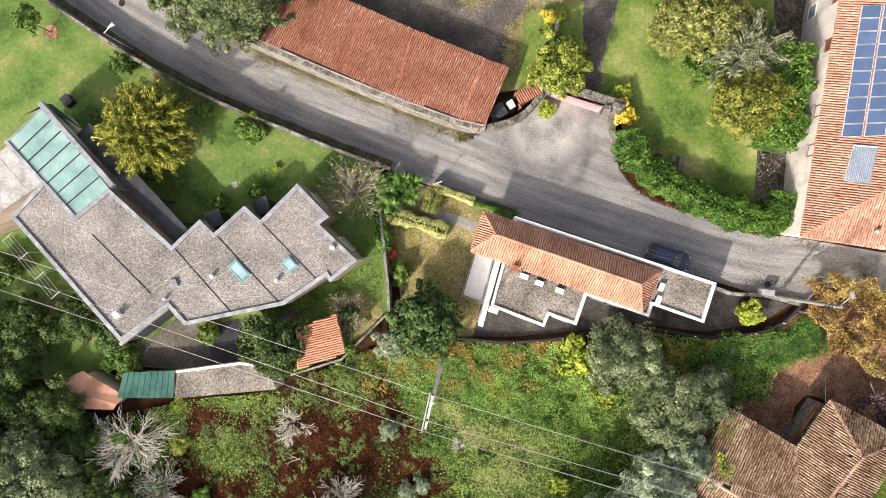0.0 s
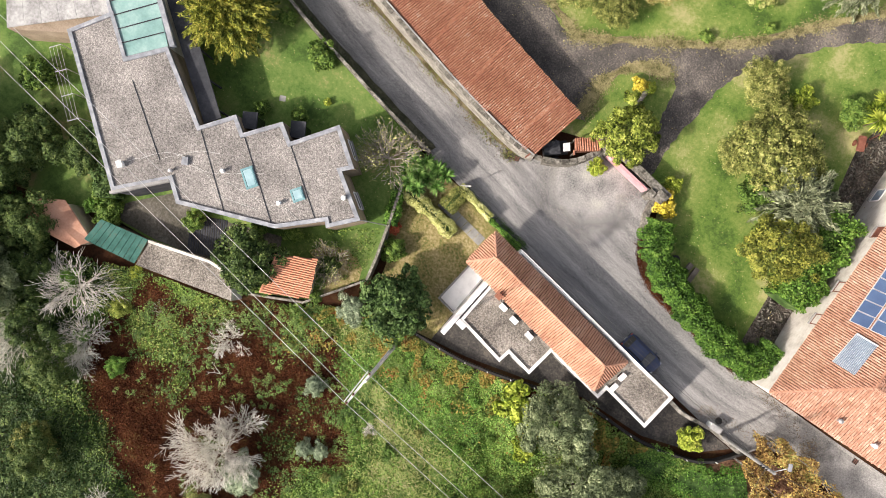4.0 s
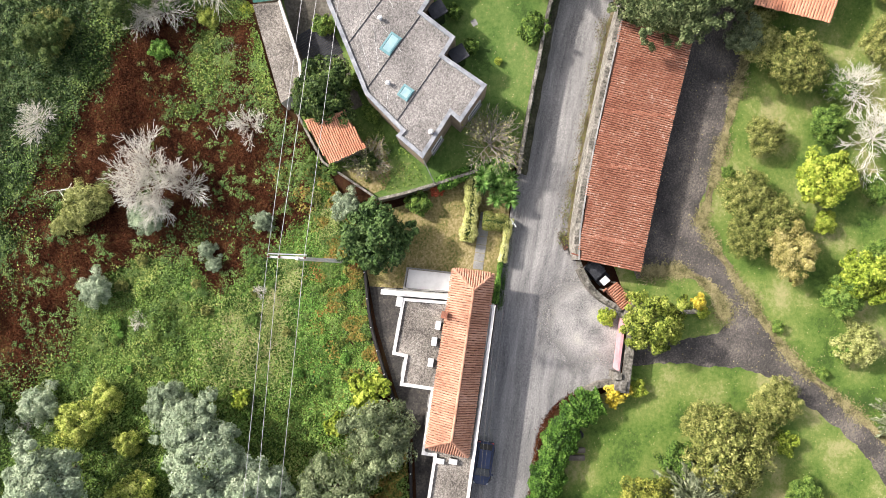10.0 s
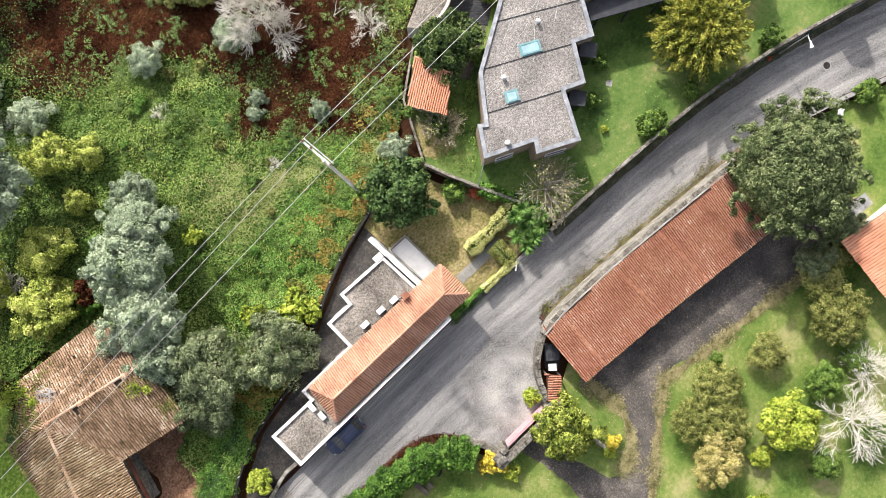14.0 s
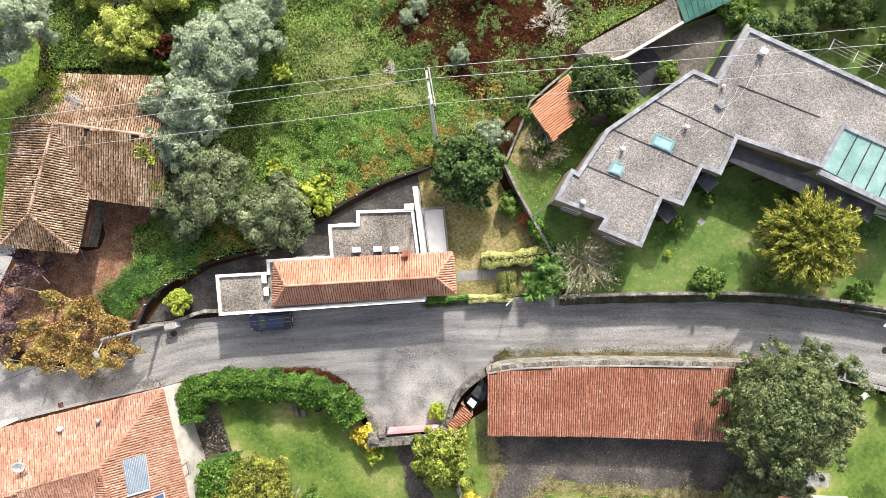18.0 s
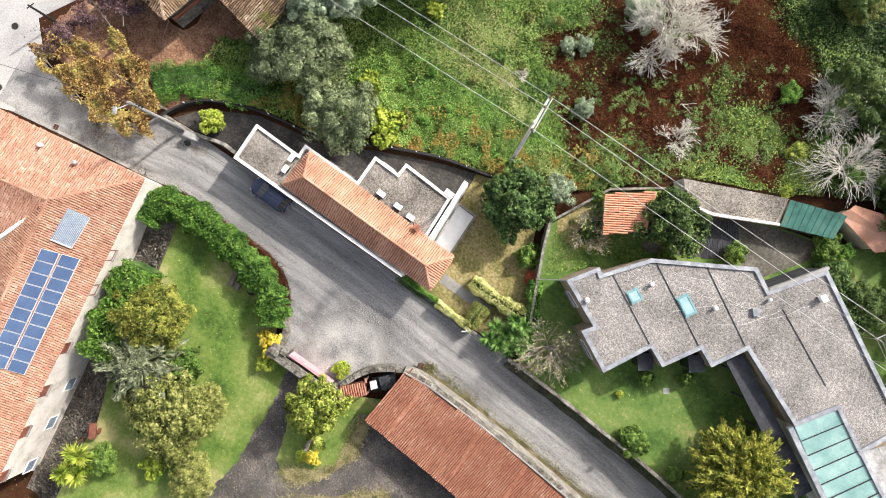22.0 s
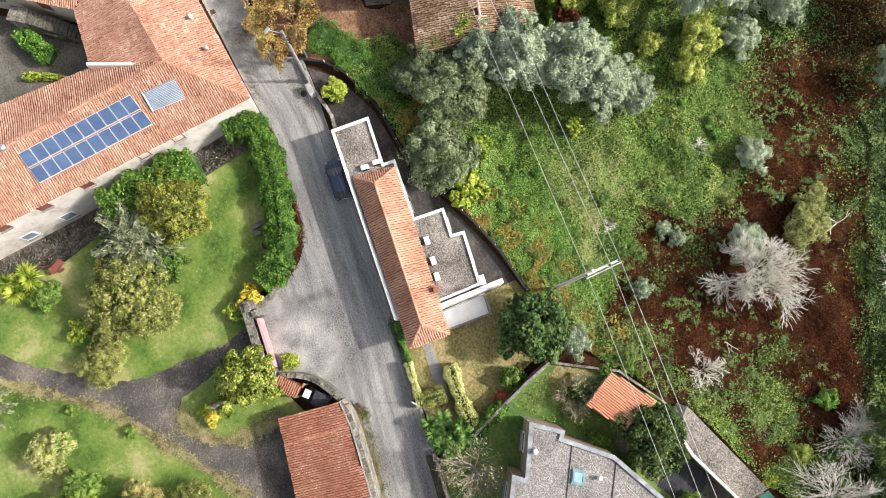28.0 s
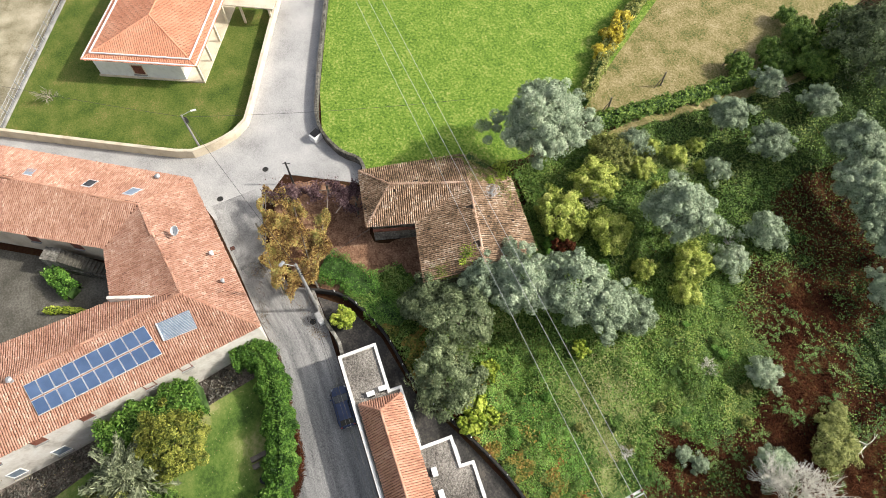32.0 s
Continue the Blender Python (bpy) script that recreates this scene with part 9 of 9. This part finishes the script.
pipe = thing("rusty_pipe", (1.35, -10.5, 3.0), "short rusty pipe lying over the wall top", "pipe")
part("shaft", tube((1.2, -11.1, 3.22), (1.5, -10.0, 2.9), 0.07, n=8), BROWN_WOOD, pipe)

# -- garden and yard things --
for k, (x, y) in enumerate(((-17.45, -11.05), (-16.75, -11.15))):
    lg = thing("timber_beam", (x, y, 0), "weathered grey timber beam on the lawn", "beam", "timber beams on the lawn")
    part("beam_body", box(x, y, 0.06, 0.46, 2.35 - 0.15 * k, 0.4, 2, bevel=0.04), PINE_WOOD, lg)
    part("bearer", box(x, y - 0.8, 0.0, 0.5, 0.14, 0.08, 2), BARK, lg)
    part("bearer", box(x, y + 0.8, 0.0, 0.5, 0.14, 0.08, 2), BARK, lg)
bn_ = thing("barrel", (-15.2, -11.6, 0), "black plastic barrel beside the hedge", "barrel")
part("drum", tube((-15.2, -11.6, 0), (-15.2, -11.6, 0.75), 0.36, 0.33, 16), BLACK_PLASTIC, bn_)
part("lid", tube((-15.2, -11.6, 0.75), (-15.2, -11.6, 0.8), 0.38, 0.36, 16), BLACK_PLASTIC, bn_)
sb = thing("stone_bench", (-3.5, -21.4, 0), "old granite slab bench on the grass", "bench")
part("seat", box(-3.48, -21.2, 0.35, 0.5, 3.0, 0.16, 3, bevel=0.03), STONE, sb)
for y in (-22.3, -20.2):
    part("support", box(-3.48, y, 0, 0.36, 0.3, 0.35, 3), STONE, sb)
tr = thing("trailer", (-0.2, -12.9, 0), "small trailer under a dark tarpaulin", "trailer")
part("bed", box(-0.1, -12.75, 0.45, 2.3, 1.3, 0.35, 44, bevel=0.03), BLACK_PLASTIC, tr)
tb = box(0.15, -12.5, 0.8, 1.5, 1.25, 0.5, 44)
bmesh.ops.subdivide_edges(tb, edges=tb.edges[:], cuts=5, use_grid_fill=True)
for v in tb.verts:
    v.co += Vector((0, 0, 0.16)) * noise.noise(v.co * 2.2)
part("tarpaulin", tb, SLATE, tr, "crumpled dark blue-black tarpaulin")
part("white_board", slab([(-1.35, -13.35, 1.25), (-0.85, -13.95, 1.2), (-0.4, -13.45, 1.3), (-0.9, -12.9, 1.35)], 0.08), WHITE_PAINT, tr)
for sx in (-1, 1):
    part("wheel", tube((-0.1 - 0.5 * sx, -12.75 + 0.52 * sx, 0.3), (-0.1 - 0.6 * sx, -12.75 + 0.62 * sx, 0.3), 0.3, 0.3, 16), BLACK_PLASTIC, tr)
bx = thing("compost_box", (40.1, -4.6, LAWN_Z), "dark square planter box on the lawn", "planter")
part("box_body", box(40.1, -4.9, LAWN_Z, 0.95, 0.85, 0.7, -35, bevel=0.03), BLACK_PLASTIC, bx)
part("rim", box(40.1, -4.9, LAWN_Z + 0.7, 1.02, 0.92, 0.06, -35), SLATE, bx)
ap = thing("rubbish_container", (-49.6, 6.1, 0), "white and black container standing by the field wall", "container")
part("container_body", box(-49.6, 6.1, 0.0, 1.0, 1.2, 0.9, 25, bevel=0.03), WHITE_PAINT, ap)
part("lid", box(-49.75, 6.2, 0.9, 0.9, 1.05, 0.08, 25), BLACK_PLASTIC, ap)
rb_ = thing("garden_cart", (-21.8, -30.4, 0), "red-brown wooden garden cart by the flower bed", "cart")
part("tray", box(-21.8, -30.4, 0.4, 0.6, 1.4, 0.3, 25), BROWN_WOOD, rb_)
part("handle", tube((-22.1, -31.1, 0.6), (-22.5, -32.0, 0.8), 0.04, n=6), BROWN_WOOD, rb_)
for s_ in (-1, 1):
    part("wheel", tube((-21.8 + 0.4 * s_, -30.4 + 0.18 * s_, 0.3), (-21.8 + 0.48 * s_, -30.4 + 0.21 * s_, 0.3), 0.3, 0.3, 14), BROWN_WOOD, rb_)
st_ = thing("tree_bed", (43.4, -11.0, LAWN_Z), "round bare earth bed in the lawn", "planting bed")
part("bed", tube((43.4, -11.0, LAWN_Z - 0.05), (43.4, -11.0, LAWN_Z + 0.05), 0.75, 0.7, 20), EARTH, st_)
for x, y, s in ((10.0, -3.6, 0.9), (31.6, -7.0, 0.6), (22.9, -0.6, 0.6)):
    sl = thing("stepping_stone", (x, y, LAWN_Z), "flat pale stone slab sunk in the lawn", "paving stone", "stone slabs in the lawn")
    part("slab", box(x, y, LAWN_Z, s, s * 0.9, 0.04, 30, bevel=0.01), CONCRETE, sl)
gc = thing("garden_chair", (35.0, -19.1, 0), "white plastic garden chair on the grass", "chair", rz=30)
part("seat", box(0, 0, 0.42, 0.5, 0.48, 0.04, 0, bevel=0.015), WHITE_PAINT, gc, local=True)
part("backrest", box(0, 0.25, 0.46, 0.5, 0.05, 0.42, 0, bevel=0.015), WHITE_PAINT, gc, local=True)
for sx in (-1, 1):
    part("armrest", box(sx * 0.26, 0.0, 0.64, 0.06, 0.46, 0.03, 0, bevel=0.01), WHITE_PAINT, gc, local=True)
    for sy in (-1, 1):
        part("leg", tube((sx * 0.25, sy * 0.23, 0), (sx * 0.22, sy * 0.2, 0.42), 0.025, n=6), WHITE_PAINT, gc, local=True)
# loose white cables across the gravel roof
for pts in ([(28.9, 12.4), (26.0, 9.2), (22.5, 8.6), (18.5, 5.6)], [(24.6, 9.2), (22.2, 8.9), (20.6, 9.6), (17.0, 8.5)], [(26.6, 10.3), (24.2, 7.6), (22.4, 6.6)], [(21.0, 8.3), (16.8, 7.6), (15.4, 6.9), (13.5, 6.9)]):
    c = curve_through(pts, False, 0.5, 0.05, 3)
    cable("roof_cable", [Vector((x, y, RZ - 0.02)) for x, y in c], 0.013, POLE_GREY, "loose pale cable lying on the gravel roof")
# coil of white wire on the old barn roof
cl = [Vector((-30.9 + math.cos(k * 0.9) * (0.5 + 0.35 * math.sin(k * 0.37)), 19.6 + math.sin(k * 0.83) * (0.6 + 0.3 * math.cos(k * 0.21)), 4.95 + 0.1 * math.sin(k))) for k in range(60)]
cable("wire_coil", cl, 0.025, WIRE, "tangled pale wire coil on the mossy roof", "wire")
